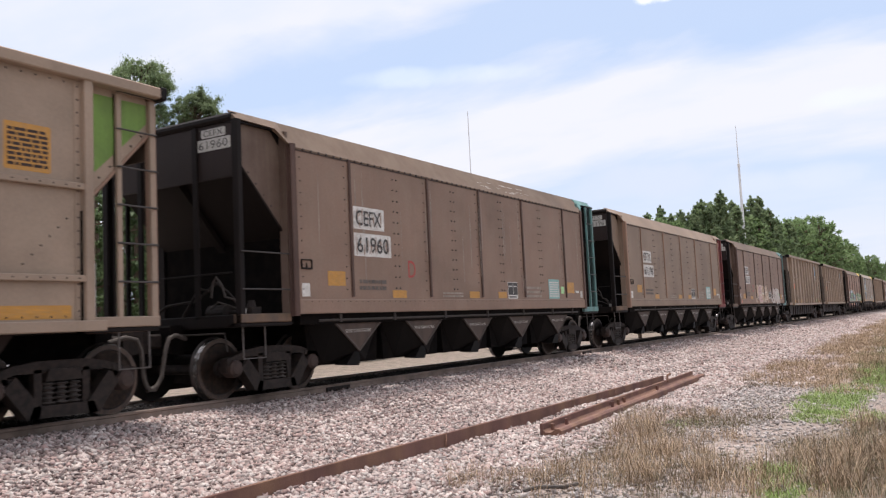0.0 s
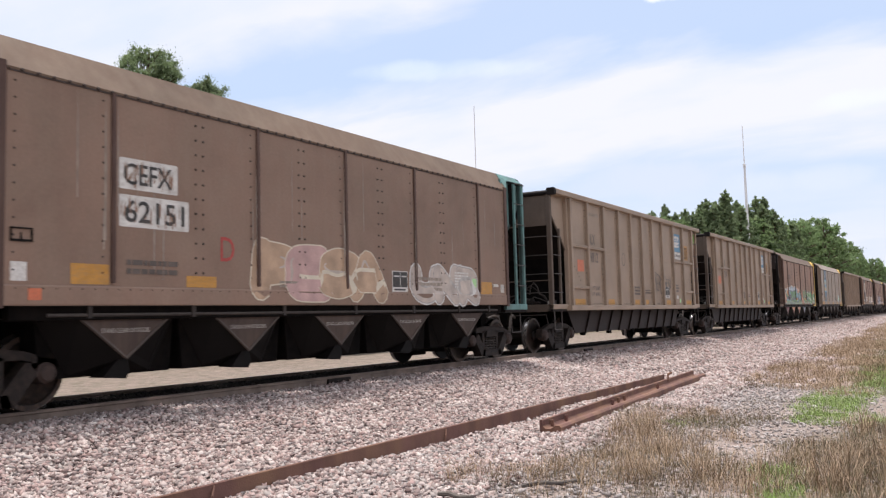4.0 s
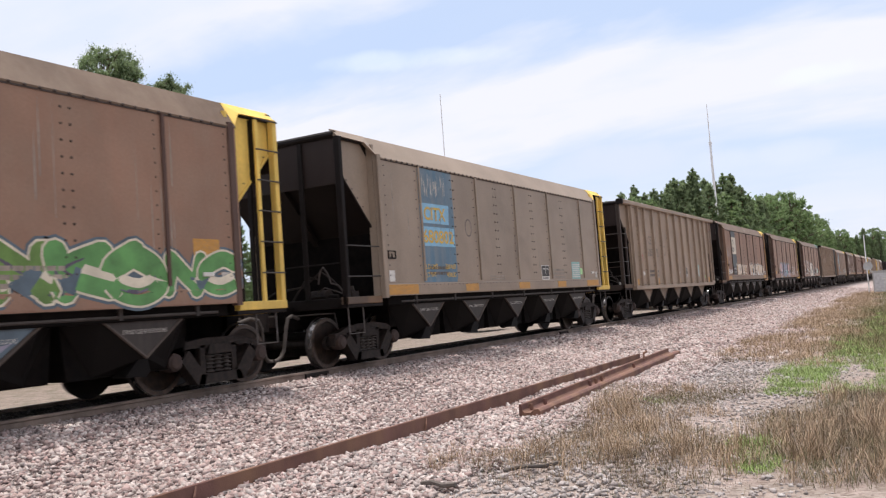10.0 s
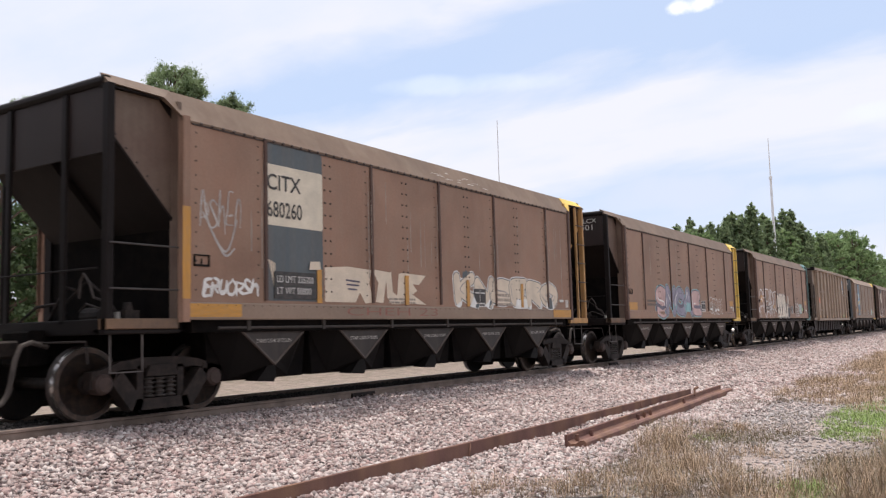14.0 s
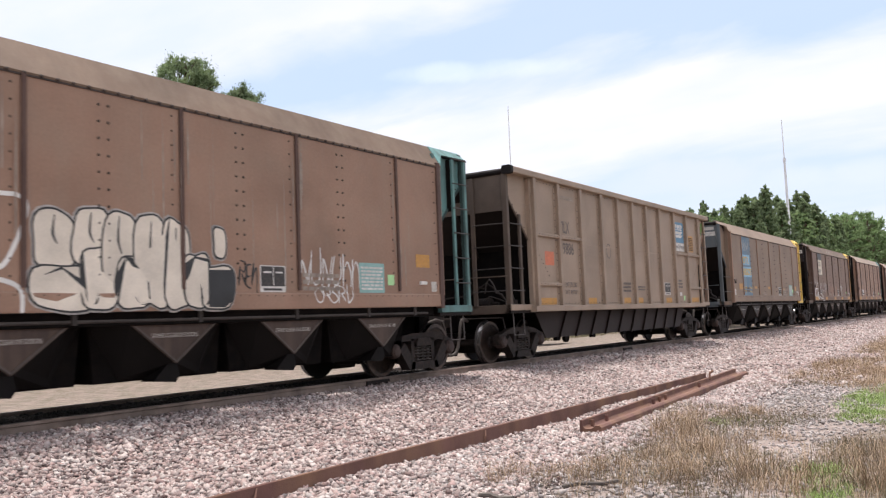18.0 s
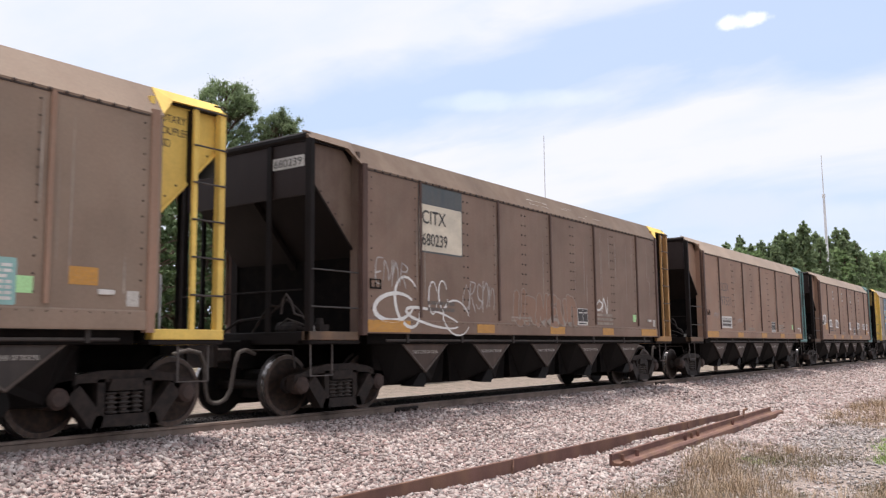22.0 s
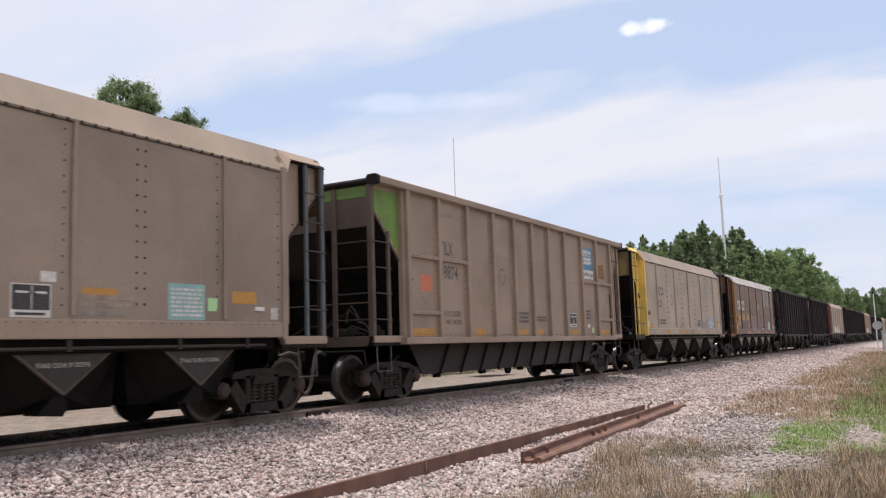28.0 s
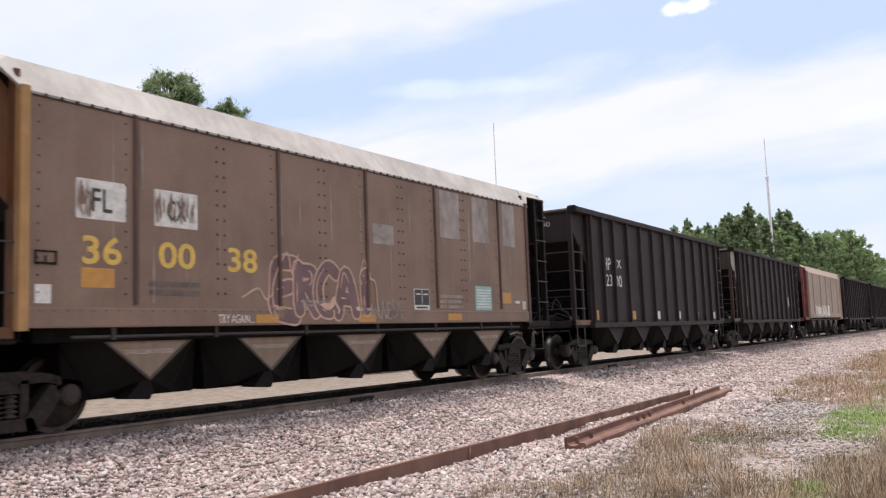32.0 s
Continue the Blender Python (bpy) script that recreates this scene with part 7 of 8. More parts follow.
def tree_kit(seed, height, kind, leaf, per_clump):
    """Trunk with limbs, and the crown: round-headed pine, pointed pine or leafy tree."""
    rng = np.random.default_rng(seed)
    g = Geo()
    r0 = height * 0.014 + 0.04
    lean = rng.normal(size=2) * 0.25
    stem = [(lean[0] * t * t, lean[1] * t * t, height * 0.97 * t) for t in (0, 0.2, 0.4, 0.6, 0.8, 1.0)]
    for i in range(5):
        g.tube([stem[i], stem[i + 1]], r0 * (1 - 0.17 * i), 7)
    centres = []
    if kind == "round":
        # several flat-topped boughs, each a cluster of tufts
        for i in range(130):
            a, q = rng.uniform(0, 6.28), rng.uniform(0.1, 1) ** 0.45
            h = 0.79 + 0.19 * rng.uniform(-1, 1)
            rad = height * 0.098 * math.sqrt(max(0.04, 1 - ((h - 0.79) / 0.205) ** 2)) * q
            for j in range(5):
                d = rng.normal(size=3) * height * 0.015
                centres.append((math.cos(a) * rad + lean[0] * h + d[0], math.sin(a) * rad + lean[1] * h + d[1], height * h + d[2] * 0.6, height * rng.uniform(0.012, 0.024)))
    elif kind == "pointed":
        # whorls of upswept boughs under a thin leader
        for i in range(26):
            h = 0.10 + 0.86 * (i / 25) ** 0.9
            reach = height * 0.165 * (1.03 - h) ** 0.7 * rng.uniform(0.6, 1.15)
            a0 = rng.uniform(0, 6.28)
            for j in range(5):
                a = a0 + j * 1.257 + rng.normal() * 0.25
                for q in (0.45, 0.75, 1.0):
                    centres.append((math.cos(a) * reach * q, math.sin(a) * reach * q, height * (h + 0.035 * q * q * (1.2 - h)) + rng.normal() * 0.15, height * (0.011 + 0.020 * (1.02 - h)) * rng.uniform(0.7, 1.25)))
        for h in (0.95, 0.97, 0.985, 1.0):
            centres.append((0, 0, height * h, height * 0.006))
    else:
        for i in range(180):
            a, q = rng.uniform(0, 6.28), rng.uniform(0, 1) ** 0.45
            h = rng.uniform(0.12, 0.98)
            rad = height * 0.30 * math.sqrt(max(0.05, 1 - ((h - 0.55) / 0.47) ** 2)) * q
            centres.append((math.cos(a) * rad, math.sin(a) * rad, height * h + rng.normal() * 0.25, height * rng.uniform(0.022, 0.048)))
    for c in centres[::3 if kind != "pointed" else 15]:
        z = max(c[2] - height * 0.10, height * 0.2)
        g.tube([(lean[0] * (z / height) ** 2, lean[1] * (z / height) ** 2, z), (c[0] * 0.55, c[1] * 0.55, c[2] - height * 0.03), c[:3]], r0 * (0.22 if kind != "round" else 0.11), 4)
    v, f = leaf_cloud(rng, centres, per_clump, leaf, 0.75 if kind == "leafy" else 0.5)
    return g.mesh("trunk"), array_mesh("crown", v, f)


def plant(kit, x, y, turn, size, mats, label, category="tree", group=""):
    t = tagged(new("pine_tree" if mats == "needles" else "broadleaf_tree"), label, category, group)
    part("trunk", kit[0], "bark", t)
    part("crown", kit[1], mats, t)
    t.matrix_basis = pose(x, y, float(ground_z(np.array(x), np.array(y))) - 0.1, 0, 0, turn) @ Matrix.Diagonal((size, size, size, 1))


def build_trees():
    rnd = random.Random(5)
    # tall round-headed pines behind the train
    k1, k2, k3 = tree_kit(3, 18.95, "round", 0.072, 130), tree_kit(8, 17.15, "round", 0.072, 130), tree_kit(12, 17.2, "round", 0.08, 110)
    for kit, az, r, turn, lb in ((k1, 50.7, 55, 40, "tall pine with rounded open crown behind the train"), (k2, 47.4, 54, 200, "pine with open clumped crown behind the train"),
                                 (k3, 55.4, 58, 80, "pine with dense low crown behind the train"), (k3, 58.4, 58.5, 230, "pine with thin ragged crown behind the train")):
        x, y = at(az, r)
        plant(kit, x, y, turn, 1.0, "needles", lb)
    low = [tree_kit(20 + i, 8.5, "leafy", 0.095, 90) for i in range(3)]
    for i in range(64):
        az = 33 + 62 * (i + rnd.uniform(-0.3, 0.3)) / 64
        x, y = at(az, rnd.uniform(40, 62))
        plant(low[i % 3], x, y, rnd.uniform(0, 360), rnd.uniform(0.75, 1.0) * (0.6 if az < 40 else 0.8 if az < 46 else 1.42), "belt_leaves", "leafy tree in the belt behind the railway", group="tree belt")
    # the wood on the far side of the track, farther down the line
    pine = [tree_kit(40 + i, 17.0, "pointed", 0.17, 52) for i in range(5)]
    pine_far = [tree_kit(50 + i, 17.0, "pointed", 0.26, 20) for i in range(3)]
    leafy = [tree_kit(60 + i, 15.0, "leafy", 0.16, 90) for i in range(3)]
    leafy_far = [tree_kit(70 + i, 15.0, "leafy", 0.26, 34) for i in range(2)]
    ridge = ((17.9, 6.0), (17.2, 6.7), (16.35, 7.1), (15.7, 6.5), (15.1, 6.7), (14.6, 6.5), (14.0, 7.1), (13.3, 7.0), (12.6, 7.3), (11.9, 7.0), (11.2, 6.7), (10.75, 7.2), (10.3, 7.1), (9.8, 6.2), (9.3, 5.7), (8.8, 5.5), (8.2, 5.6), (7.6, 5.6), (7.2, 5.5),
             (6.8, 5.2), (6.4, 4.7), (5.9, 4.1), (5.4, 3.5), (4.9, 3.2), (4.4, 3.0), (3.9, 2.75), (3.4, 2.5), (3.0, 2.85), (2.6, 2.8), (2.2, 2.5), (1.8, 2.0), (1.3, 1.6), (0.8, 1.4), (0.2, 1.3), (-0.6, 1.2), (-1.5, 1.2))
    for az, el in ridge:
        r = min(25 / math.sin(radians(max(az, 4.0))), 330) if az > 9 else 170 + (9 - az) * 16
        top = EYE + r * math.tan(radians(el)) + 0.6
        x, y = at(az, r)
        if az > 2.6 and (az > 9.6 or rnd.random() < 0.75):
            plant(pine[rnd.randrange(5)], x, y, rnd.uniform(0, 360), top / 17.0, "needles", "pointed dark green pine in the wood", group="wood")
        else:
            plant(leafy[rnd.randrange(3)], x, y, rnd.uniform(0, 360), top / 15.0, "leaves", "green round-topped tree in the wood", group="wood")
        for k in range(4):
            x, y = at(az + rnd.uniform(-0.45, 0.45), r + rnd.uniform(-6, 26) - 4 * k)
            s = top * rnd.uniform(0.7, 0.97)
            kit = pine_far[rnd.randrange(3)] if rnd.random() < (0.8 if az > 9 else 0.6) else leafy_far[rnd.randrange(2)]
            if kit in pine_far:
                plant(kit, x, y, rnd.uniform(0, 360), s / 17.0, "needles", "dark green pine in the wood", group="wood")
            else:
                plant(kit, x, y, rnd.uniform(0, 360), s / 15.0, "leaves", "leafy tree in the wood", group="wood")


def mast(az, r, top_el, radius, label, whip=0.0):
    x, y = at(az, r)
    h = EYE + r * math.tan(radians(top_el)) + 0.7
    m = tagged(new("radio_mast"), label, "mast")
    m.location = (x, y, -0.7)
    g = Geo().lathe([(0, radius), (h * 0.45, radius * 0.85), (h * (0.80 if whip else 1.0), radius * 0.6)], (0, 0, 0), 10, "z")
    part("pole", g.mesh("pole", True), "mast", m)
    if whip:
        part("whip", Geo().lathe([(h * 0.80, radius * 0.35), (h, radius * 0.2)], (0, 0, 0), 8, "z").mesh("whip"), "mast", m)
        part("collar", Geo().lathe([(h * 0.80 - 0.3, radius * 0.9), (h * 0.80 + 0.1, radius * 0.9)], (0, 0, 0), 8, "z").mesh("collar"), "mast", m)
    part("base_plate", Geo().bar("z", -0.1, 0.12, -0.5, 0.5, -0.5, 0.5, 0.05).mesh("base_plate"), "cabinet", m)


def build_cabinet():
    c = tagged(new("signal_cabinet"), "grey metal lineside cabinet beside the gravel", "cabinet")
    c.location = (7.4, 79.0, -0.62)
    part("body", Geo().bar("z", 0.05, 1.82, -0.85, 0.85, -0.5, 0.5, 0.03).mesh("body"), "cabinet", c)
    part("roof", Geo().bar("z", 1.82, 1.90, -0.92, 0.92, -0.57, 0.57, 0.03).mesh("roof"), "cabinet", c)
    part("door", Geo().bar("y", -0.52, -0.50, -0.75, 0.75, 0.15, 1.7, 0.01).mesh("door"), "galv", c)
    part("label_plate", Geo().box(-0.12, 0.16, -0.53, -0.52, 1.15, 1.25).mesh("label_plate"), "white", c)
    part("plinth", Geo().box(-0.9, 0.9, -0.55, 0.55, -0.1, 0.06).mesh("plinth"), "cabinet", c)
    d = tagged(new("dish_post"), "grey round dish on a thin post by the cabinet", "antenna")
    d.location = (6.15, 79.6, -0.62)
    part("post", Geo().lathe([(0, 0.05), (5.0, 0.035)], (0, 0, 0), 8, "z").mesh("post"), "mast", d)
    part("dish", Geo().lathe([(-0.02, 0.0), (-0.03, 0.16), (-0.10, 0.36), (-0.14, 0.36), (-0.07, 0.16), (-0.05, 0.0)], (0.1, -0.1, 2.35), 20, "y").mesh("dish", True), "cabinet", d)
    part("bracket", Geo().box(-0.05, 0.15, -0.12, 0.05, 2.2, 2.3).mesh("bracket"), "galv", d)


def build_scrap():
    """Rusted rails that lie beside the ballast."""
    # a long rail lying on its side: its foot stands upright towards the camera
    r = tagged(new("scrap_rail"), "long red-rusted rail lying on its side in gravel", "rail")
    part("rail_foot", Geo().bar("y", 1.5, 18.4, 0.0, 0.03, -0.02, 0.185, 0.008).mesh("rail_foot"), "scrap", r)
    part("rail_web", Geo().bar("y", 1.5, 18.4, -0.13, 0.0, 0.05, 0.07, 0.004).mesh("rail_web"), "scrap", r)
    part("rail_head", Geo().bar("y", 1.5, 18.4, -0.18, -0.13, 0.01, 0.09, 0.012).mesh("rail_head"), "scrap", r)
    for y in (9.05, 5.2, 15.2):
        part("rail_clip", Geo().tube([(0.035, y, 0.0), (0.05, y + 0.02, 0.09), (0.03, y + 0.06, 0.16), (-0.02, y + 0.05, 0.15)], 0.012, 6).mesh("rail_clip"), "scrap", r)
    r.matrix_basis = pose(4.82, 0, -0.555, 0, 0, 0.35)
    s = tagged(new("scrap_rail"), "short rusted rail with open groove, resting on gravel", "rail")
    L = 9.6
    part("rail_foot", Geo().bar("y", 0, L, -0.016, 0.014, 0.0, 0.15, 0.006).mesh("rail_foot"), "scrap", s)
    part("rail_web", Geo().prism([(0.014, 0.02), (0.13, 0.02), (0.13, 0.085), (0.10, 0.065), (0.04, 0.065), (0.014, 0.09)], "y", 0, L).mesh("rail_web"), "scrap", s)
    part("rail_head", Geo().bar("y", -0.01, L + 0.01, 0.13, 0.21, 0.0, 0.10, 0.02).mesh("rail_head"), "scrap", s)
    for y in (0.25, 0.8, 3.0, 3.35, 3.7, 6.0):
        part("bolt", Geo().lathe([(0.05, 0.022), (0.13, 0.022)], (0.045, y, 0), 6, "z").mesh("bolt"), "scrap", s)
    part("spike", Geo().tube([(0.02, 7.0, 0.12), (0.02, 7.05, 0.22), (0.06, 7.12, 0.24)], 0.018, 6).mesh("spike"), "scrap", s)
    s.matrix_basis = pose(5.60, 10.15, -0.565, 0, 0, 3.6) @ Matrix.Diagonal((1.3, 1, 1.3, 1))


def stones(name, label, n, x0, x1, y0, y1, lo, hi, mat, rng, keep=None, sink=0.25):
    base = np.array([(1, 0, 0), (-1, 0, 0), (0, 1, 0), (0, -1, 0), (0, 0, 1), (0, 0, -1)], float)
    tri = np.array([(0, 2, 4), (2, 1, 4), (1, 3, 4), (3, 0, 4), (2, 0, 5), (1, 2, 5), (3, 1, 5), (0, 3, 5)])
    x, y = rng.uniform(x0, x1, n), y0 + (y1 - y0) * rng.uniform(0, 1, n) ** 1.35
    if keep is not None:
        m = keep(x, y, rng)
        x, y = x[m], y[m]
        n = len(x)
    s = lo + (hi - lo) * rng.uniform(0, 1, (n, 1, 1)) ** 2.2
    v = base[None] * rng.uniform(0.55, 1.25, (n, 6, 1)) + rng.normal(size=(n, 6, 3)) * 0.22
    v = v * np.stack([rng.uniform(0.8, 1.3, n), rng.uniform(0.8, 1.3, n), rng.uniform(0.5, 0.9, n)], -1)[:, None] * s
    a = rng.uniform(0, 6.283, n)
    c, q = np.cos(a)[:, None], np.sin(a)[:, None]
    b = rng.uniform(-0.6, 0.6, n)[:, None]
    X, Yv, Z = v[..., 0] * c - v[..., 1] * q, v[..., 0] * q + v[..., 1] * c, v[..., 2]
    X, Z = X * np.cos(b) - Z * np.sin(b), X * np.sin(b) + Z * np.cos(b)
    v = np.stack([X + x[:, None], Yv + y[:, None], Z + (ground_z(x, y) + s[:, 0, 0] * sink)[:, None]], -1).reshape(-1, 3)
    f = (tri[None] + 6 * np.arange(n)[:, None, None]).reshape(-1, 3)
    return arrays(name, v, f, mat, label=label, category="gravel", kind="stuff")


def build_gravel():
    rng = np.random.default_rng(7)
    free = lambda x, y, r: (np.abs(x - GAUGE) > 0.085) & ~((x > 5.5) & (r.uniform(0, 1, len(x)) < (x - 5.5) * 0.20))
    stones("ballast_stones", "pink and grey crushed ballast stones", 90000, 0.82, 6.6, 3.6, 20, 0.014, 0.050, "stone", rng, free)
    stones("ballast_stones", "pink and grey crushed ballast stones farther along", 30000, 0.82, 7.5, 18, 48, 0.024, 0.07, "stone", rng, free)
    stones("ballast_stones", "pink and grey crushed ballast stones far along", 16000, 0.9, 8.5, 46, 110, 0.045, 0.085, "stone", rng, free)
    stones("loose_gravel", "grey and white loose gravel beside the scrap rails", 36000, 4.0, 9.6, 3.6, 19, 0.010, 0.040, "stone_grey", rng,
           lambda x, y, r: r.uniform(0, 1, len(x)) < np.clip((x - 4.0) * 0.8, 0.05, 1) * np.clip((10.2 - x) * 0.35, 0.1, 1))
    stones("ballast_stones", "dark red and brown stones scattered through the ballast", 15000, 0.82, 6.8, 3.6, 22, 0.012, 0.036, "stone_dark", rng, free, 0.5)
    # coal and the shade under the train share one stone colour
    stones("ballast_between_rails", "coal-blackened ballast stones between the rails, darkened for shade", 9000, -0.60, 0.60, 5, 40, 0.016, 0.034, "stone_coal_shade", rng)
    stones("far_gravel", "pale gravel on the far side of the track", 5000, -8.5, -1.9, 6, 40, 0.025, 0.055, "stone", rng)


def grass(name, label, spots, mat, seed, height, width, blades, loose=0.05):
    """Blades in tufts. spots: x, y, radius, number of tufts."""
    rng = np.random.default_rng(seed)
    X, Yt, H = [], [], []
    for x, y, rad, n, hh in spots:
        a, q = rng.uniform(0, 6.283, n), rad * np.sqrt(rng.uniform(0, 1, n))
        X.append(x + q * np.cos(a)); Yt.append(y + q * np.sin(a) * 1.6); H.append(np.full(n, hh) * rng.uniform(0.55, 1.15, n))
    X, Yt, H = (np.repeat(np.concatenate(k), blades) for k in (X, Yt, H))
    n = len(X)
    X, Yt = X + rng.normal(size=n) * loose, Yt + rng.normal(size=n) * loose
    h = height * H * rng.uniform(0.5, 1.2, n)
    a, lean = rng.uniform(0, 6.283, n), rng.uniform(0.1, 1.25, n)
    w = width * rng.uniform(0.6, 1.3, n)
    b = a + 1.57 + rng.normal(size=n) * 0.5
    z = ground_z(X, Yt) - 0.01
    ux, uy = np.cos(a) * lean * h, np.sin(a) * lean * h
    wx, wy = np.cos(b) * w, np.sin(b) * w
    v = np.stack([np.stack([X - wx, Yt - wy, z], -1), np.stack([X + wx, Yt + wy, z], -1),
                  np.stack([X + ux * 0.45 + wx * 0.7, Yt + uy * 0.45 + wy * 0.7, z + h * 0.62], -1), np.stack([X + ux * 0.45 - wx * 0.7, Yt + uy * 0.45 - wy * 0.7, z + h * 0.62], -1),
                  np.stack([X + ux, Yt + uy, z + h * (1 - 0.45 * lean)], -1)], 1).reshape(-1, 3)
    k = 5 * np.arange(n)
    f = np.concatenate([np.stack([k, k + 1, k + 2], -1), np.stack([k, k + 2, k + 3], -1), np.stack([k + 3, k + 2, k + 4], -1)])
    return arrays(name, v, f, mat, label=label, category="grass", kind="stuff")


def build_grass():
    rnd = random.Random(9)
    # spots: x, y, radius, tufts, height
    mat = [(6.4, 12.7, 0.8, 90, 0.9), (7.0, 11.7, 0.7, 90, 1.0), (6.9, 9.9, 0.8, 70, 0.9), (7.4, 12.5, 0.6, 80, 0.7), (7.4, 8.6, 0.9, 80, 0.9), (6.9, 7.6, 0.7, 50, 0.8), (8.0, 9.0, 0.6, 60, 0.9), (8.2, 7.7, 0.7, 80, 1.0),
           (5.9, 13.4, 0.4, 20, 0.7), (9.2, 9.4, 0.7, 130, 1.3), (9.5, 11.0, 0.7, 110, 1.3), (9.6, 8.3, 0.6, 110, 1.3), (8.7, 10.6, 0.35, 40, 0.9), (9.3, 12.3, 0.5, 60, 1.2), (6.3, 17.6, 0.5, 40, 0.6), (6.9, 18.4, 0.5, 45, 0.8), (7.6, 13.4, 0.5, 40, 0.7),
           (10.6, 12.0, 1.2, 160, 1.4), (10.9, 16.0, 1.3, 140, 1.3), (6.1, 16.0, 0.5, 14, 0.5), (7.5, 15.0, 0.5, 22, 0.5), (5.3, 11.4, 0.5, 10, 0.5), (10.5, 9.0, 0.9, 150, 1.4)]
    dry = [(7.25, 9.0, 0.35, 16, 1.0), (6.75, 10.3, 0.30, 18, 1.1), (6.6, 10.9, 0.25, 12, 1.0), (7.9, 8.3, 0.45, 20, 1.0), (6.95, 7.5, 0.4, 16, 1.0), (7.5, 7.6, 0.5, 18, 0.9), (7.55, 9.9, 0.35, 16, 1.0), (6.4, 12.0, 0.3, 10, 0.9), (8.5, 8.0, 0.4, 18, 1.1),
           (9.1, 9.2, 0.7, 24, 1.3), (9.7, 8.0, 0.6, 24, 1.3), (9.7, 10.6, 0.7, 18, 1.3), (9.4, 12.2, 0.5, 10, 1.2), (6.3, 7.2, 0.3, 8, 0.9), (7.7, 10.8, 0.3, 8, 0.8), (7.0, 12.9, 0.4, 12, 0.8), (10.5, 10.0, 0.9, 28, 1.4)]
    strip, verge, lawn = [], [], []
    for i in range(56):
        y = 18.6 + i * 1.15
        for k in range(2):
            strip.append((7.5 - (y - 19) * 0.022 + rnd.uniform(-0.85, 0.85), y + rnd.uniform(-0.5, 0.5), 0.7, 34, rnd.uniform(0.6, 1.1)))
        verge.append((9.0 - (y - 19) * 0.018 + rnd.uniform(-0.6, 0.6), y, 0.9, 36, rnd.uniform(0.7, 1.2)))
        verge.append((10.6 + rnd.uniform(-0.8, 0.8), y, 1.1, 34, rnd.uniform(0.7, 1.2)))
    for i in range(22):
        y = 13.3 + i * 1.25
        lawn.append((8.55 + 0.03 * i + rnd.uniform(-0.3, 0.3), y, 0.55, 110, rnd.uniform(0.6, 1.0)))
        lawn.append((9.6 + rnd.uniform(-0.4, 0.6), y + 0.6, 0.6, 80, rnd.uniform(0.6, 1.1)))
    lawn += [(8.72, 8.9, 0.26, 60, 0.8), (8.85, 8.1, 0.25, 50, 0.8), (6.85, 12.1, 0.25, 10, 0.8), (10.2, 13.0, 0.5, 50, 1.0)]
    grass("weeds", "short olive and brown weeds matted over the gravel", [(x, y, r, int(n * 0.7), h) for x, y, r, n, h in mat], "olive_grass", 1, 0.13, 0.0019, 26, 0.12)
    grass("weeds", "dead brown stalks in the gravel", [(x + rnd.uniform(-0.3, 0.3), y + rnd.uniform(-0.4, 0.4), r * 0.85, int(n * 0.35), h * 1.4) for x, y, r, n, h in mat], "dead_grass", 8, 0.15, 0.0019, 18, 0.07)
    grass("dry_grass", "tan dry grass tufts in the gravel", dry, "dry_grass", 2, 0.33, 0.0023, 26, 0.05)
    grass("dry_grass", "long tan dry grass along the ballast edge", strip, "dry_grass", 3, 0.27, 0.0042, 16, 0.08)
    grass("weeds", "olive weeds on the verge", verge, "verge_grass", 5, 0.24, 0.0045, 15, 0.12)
    grass("green_grass", "fresh green grass beside the gravel", lawn, "green_grass", 4, 0.12, 0.003, 22, 0.06)
    grass("green_grass", "green grass strip beyond the track", [(-18.0 + rnd.uniform(-1.5, 1), 4 + 2 * i, 1.5, 40, 1.0) for i in range(34)], "olive_grass", 6, 0.22, 0.014, 8)


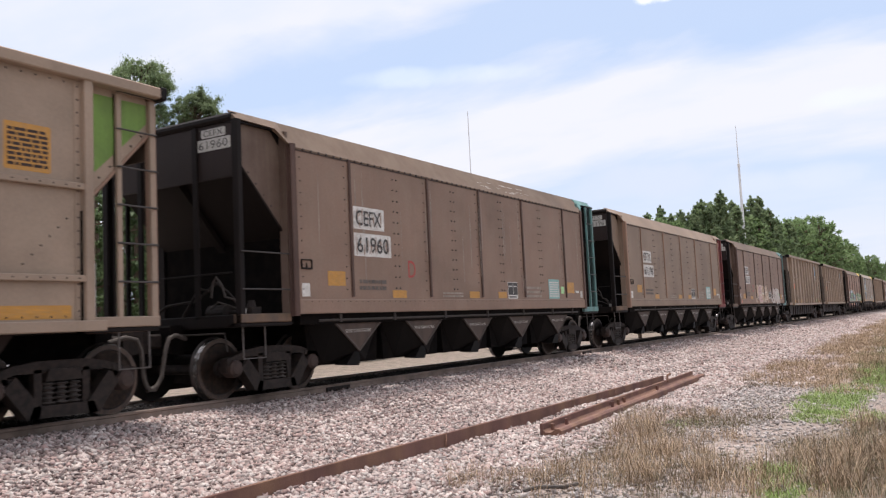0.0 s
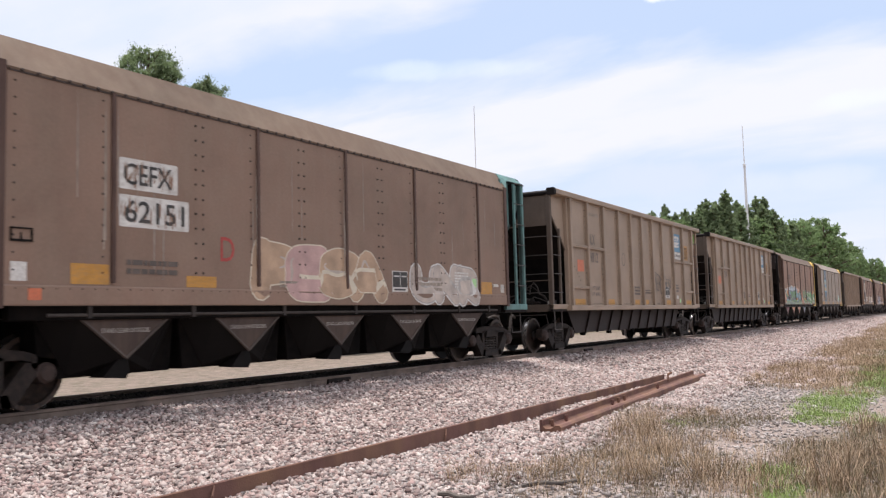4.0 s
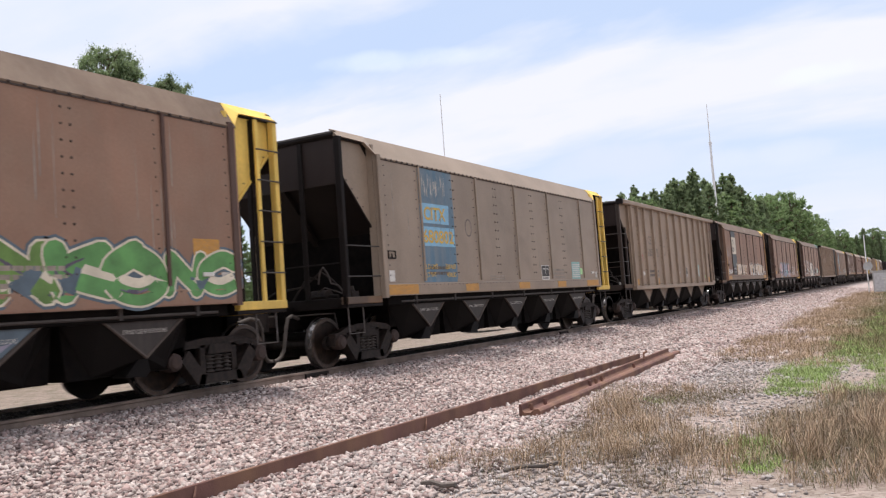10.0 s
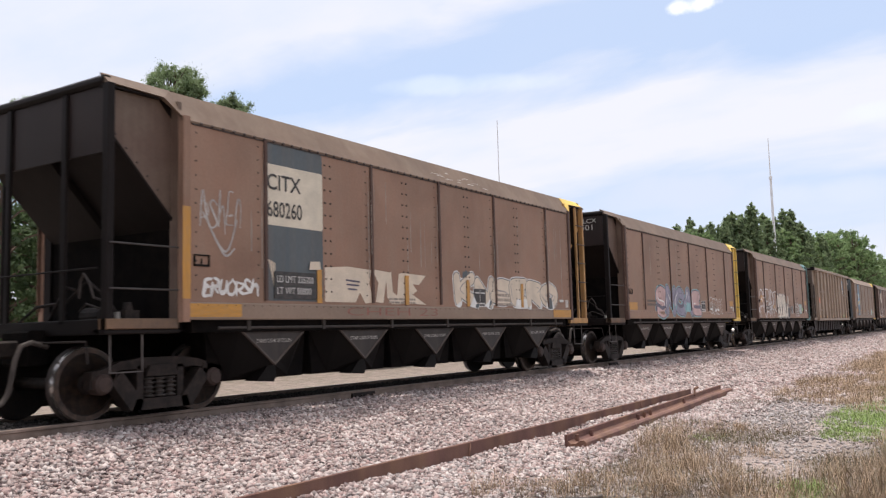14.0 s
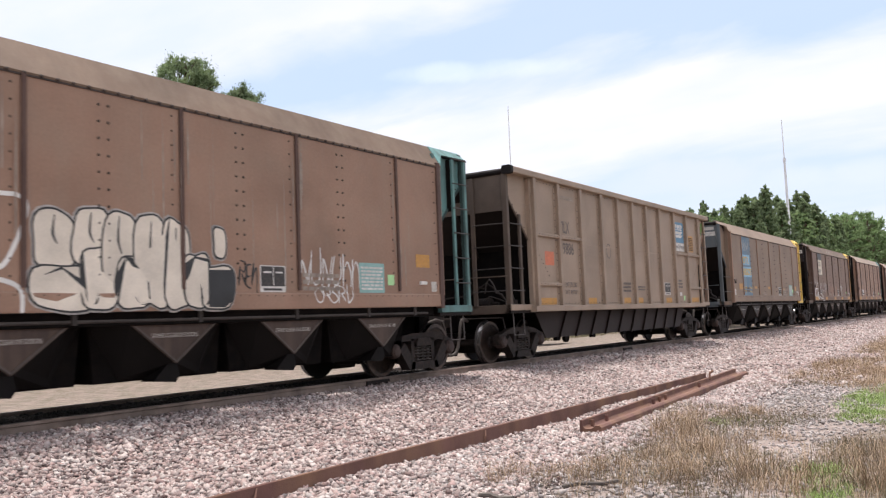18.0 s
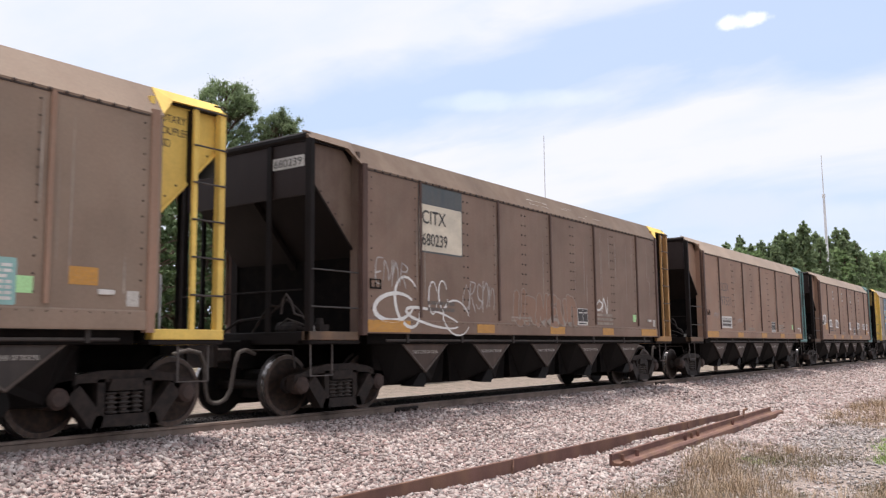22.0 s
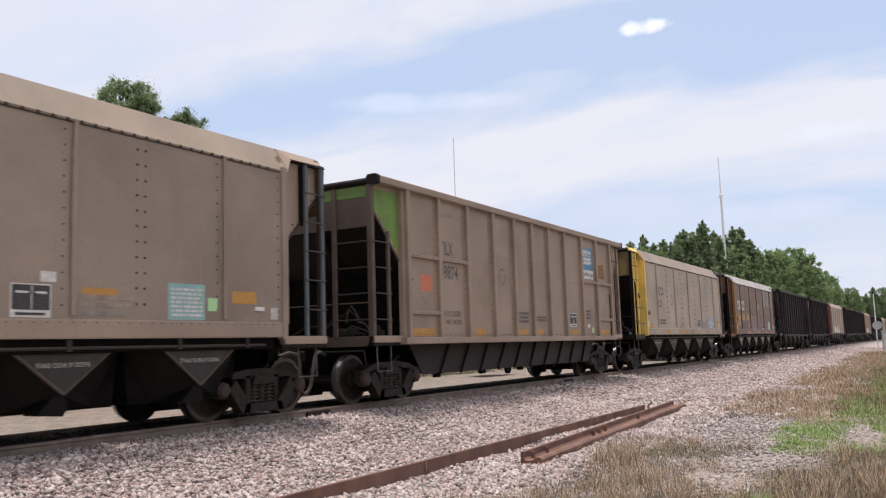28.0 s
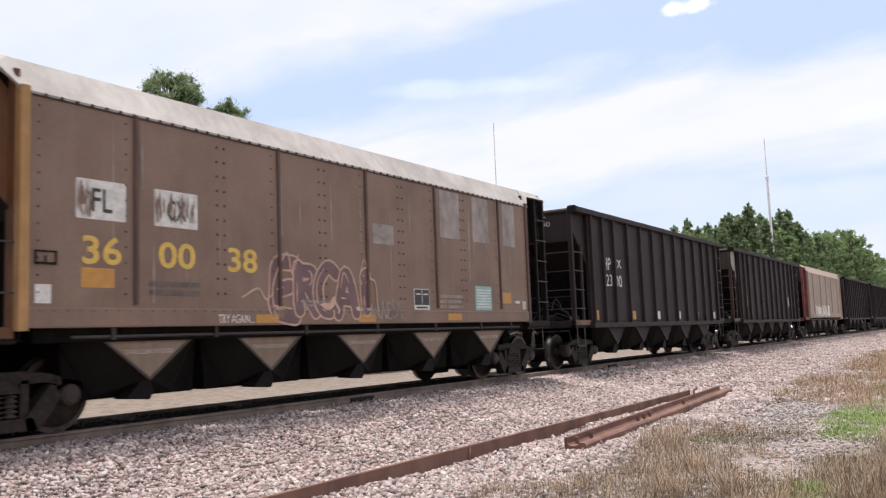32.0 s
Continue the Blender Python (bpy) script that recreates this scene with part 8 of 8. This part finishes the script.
def build_sticks():
    for i, (x, y, L, turn, r) in enumerate(((4.9, 5.05, 0.55, -62, 0.030), (6.35, 6.4, 0.42, -18, 0.022), (6.9, 6.9, 0.5, 35, 0.018))):
        z = float(ground_z(np.array(x), np.array(y)))
        s = tagged(new("stick", Geo().tube([(0, 0, 0), (L * 0.3, 0.01, 0.02), (L * 0.7, -0.02, 0.015), (L, 0.01, 0.03)], r, 7).mesh("stick", True)), "dark weathered stick lying on gravel", "stick")
        s.data.materials[0] = MAT["wood_grey"]
        s.matrix_basis = pose(x, y, z + 0.045, 0, 0, turn)
    # a blue sheeted trailer beyond the track
    b = tagged(new("blue_trailer"), "low blue trailer parked beyond the track", "trailer")
    b.location = (-13.0, 46.5, -0.62)
    part("body", Geo().bar("x", -0.9, 0.9, -1.9, 1.9, 0.35, 0.85, 0.08).mesh("body"), "blue_sheet", b)
    for x in (-0.9, 0.9):
        part("wheel", Geo().lathe([(x - 0.1, 0.2), (x - 0.1, 0.3), (x + 0.1, 0.3), (x + 0.1, 0.2)], (0, 0.2, 0.30), 16).mesh("wheel"), "under", b)
    part("drawbar", Geo().bar("y", -3.0, -1.9, -0.05, 0.05, 0.4, 0.5, 0.01).mesh("drawbar"), "under", b)


build_trees()
mast(28.74, 90, 14.1, 0.07, "thin grey aerial mast behind the train")
mast(11.3, 118, 11.6, 0.23, "pale slender mast with whip aerial by the wood", 1.0)
build_cabinet()
build_scrap()
build_gravel()
build_grass()
build_sticks()


# ---- movement ----
SPEED, GAIN = 9.0, 0.01662      # metres a second, and half its increase


def travelled(t):
    return SPEED * t + GAIN * t * t


def motions():
    for car, y0, wheels in TRAIN:
        walk(car, [(t, pose(0, y0 - travelled(t), 0)) for t in [0.5 * i for i in range(65)]])
        # the wheels turn while they pass near the camera
        steps = [i / 15 for i in range(481)]
        near = [t for t in steps if -4 < y0 - travelled(t) + LEN / 2 < 34]
        if not near:
            continue
        t0 = near[0]
        for ax, ya in wheels:
            rows = [] if t0 == 0 else [(0.0, pose(0, ya, 0.457))]
            rows += [(t, pose(0, ya, 0.457, math.degrees((travelled(t) - travelled(t0)) / 0.457))) for t in near]
            if near[-1] < 32:
                rows.append((32.0, rows[-1][1]))
            walk(ax, rows)


motions()
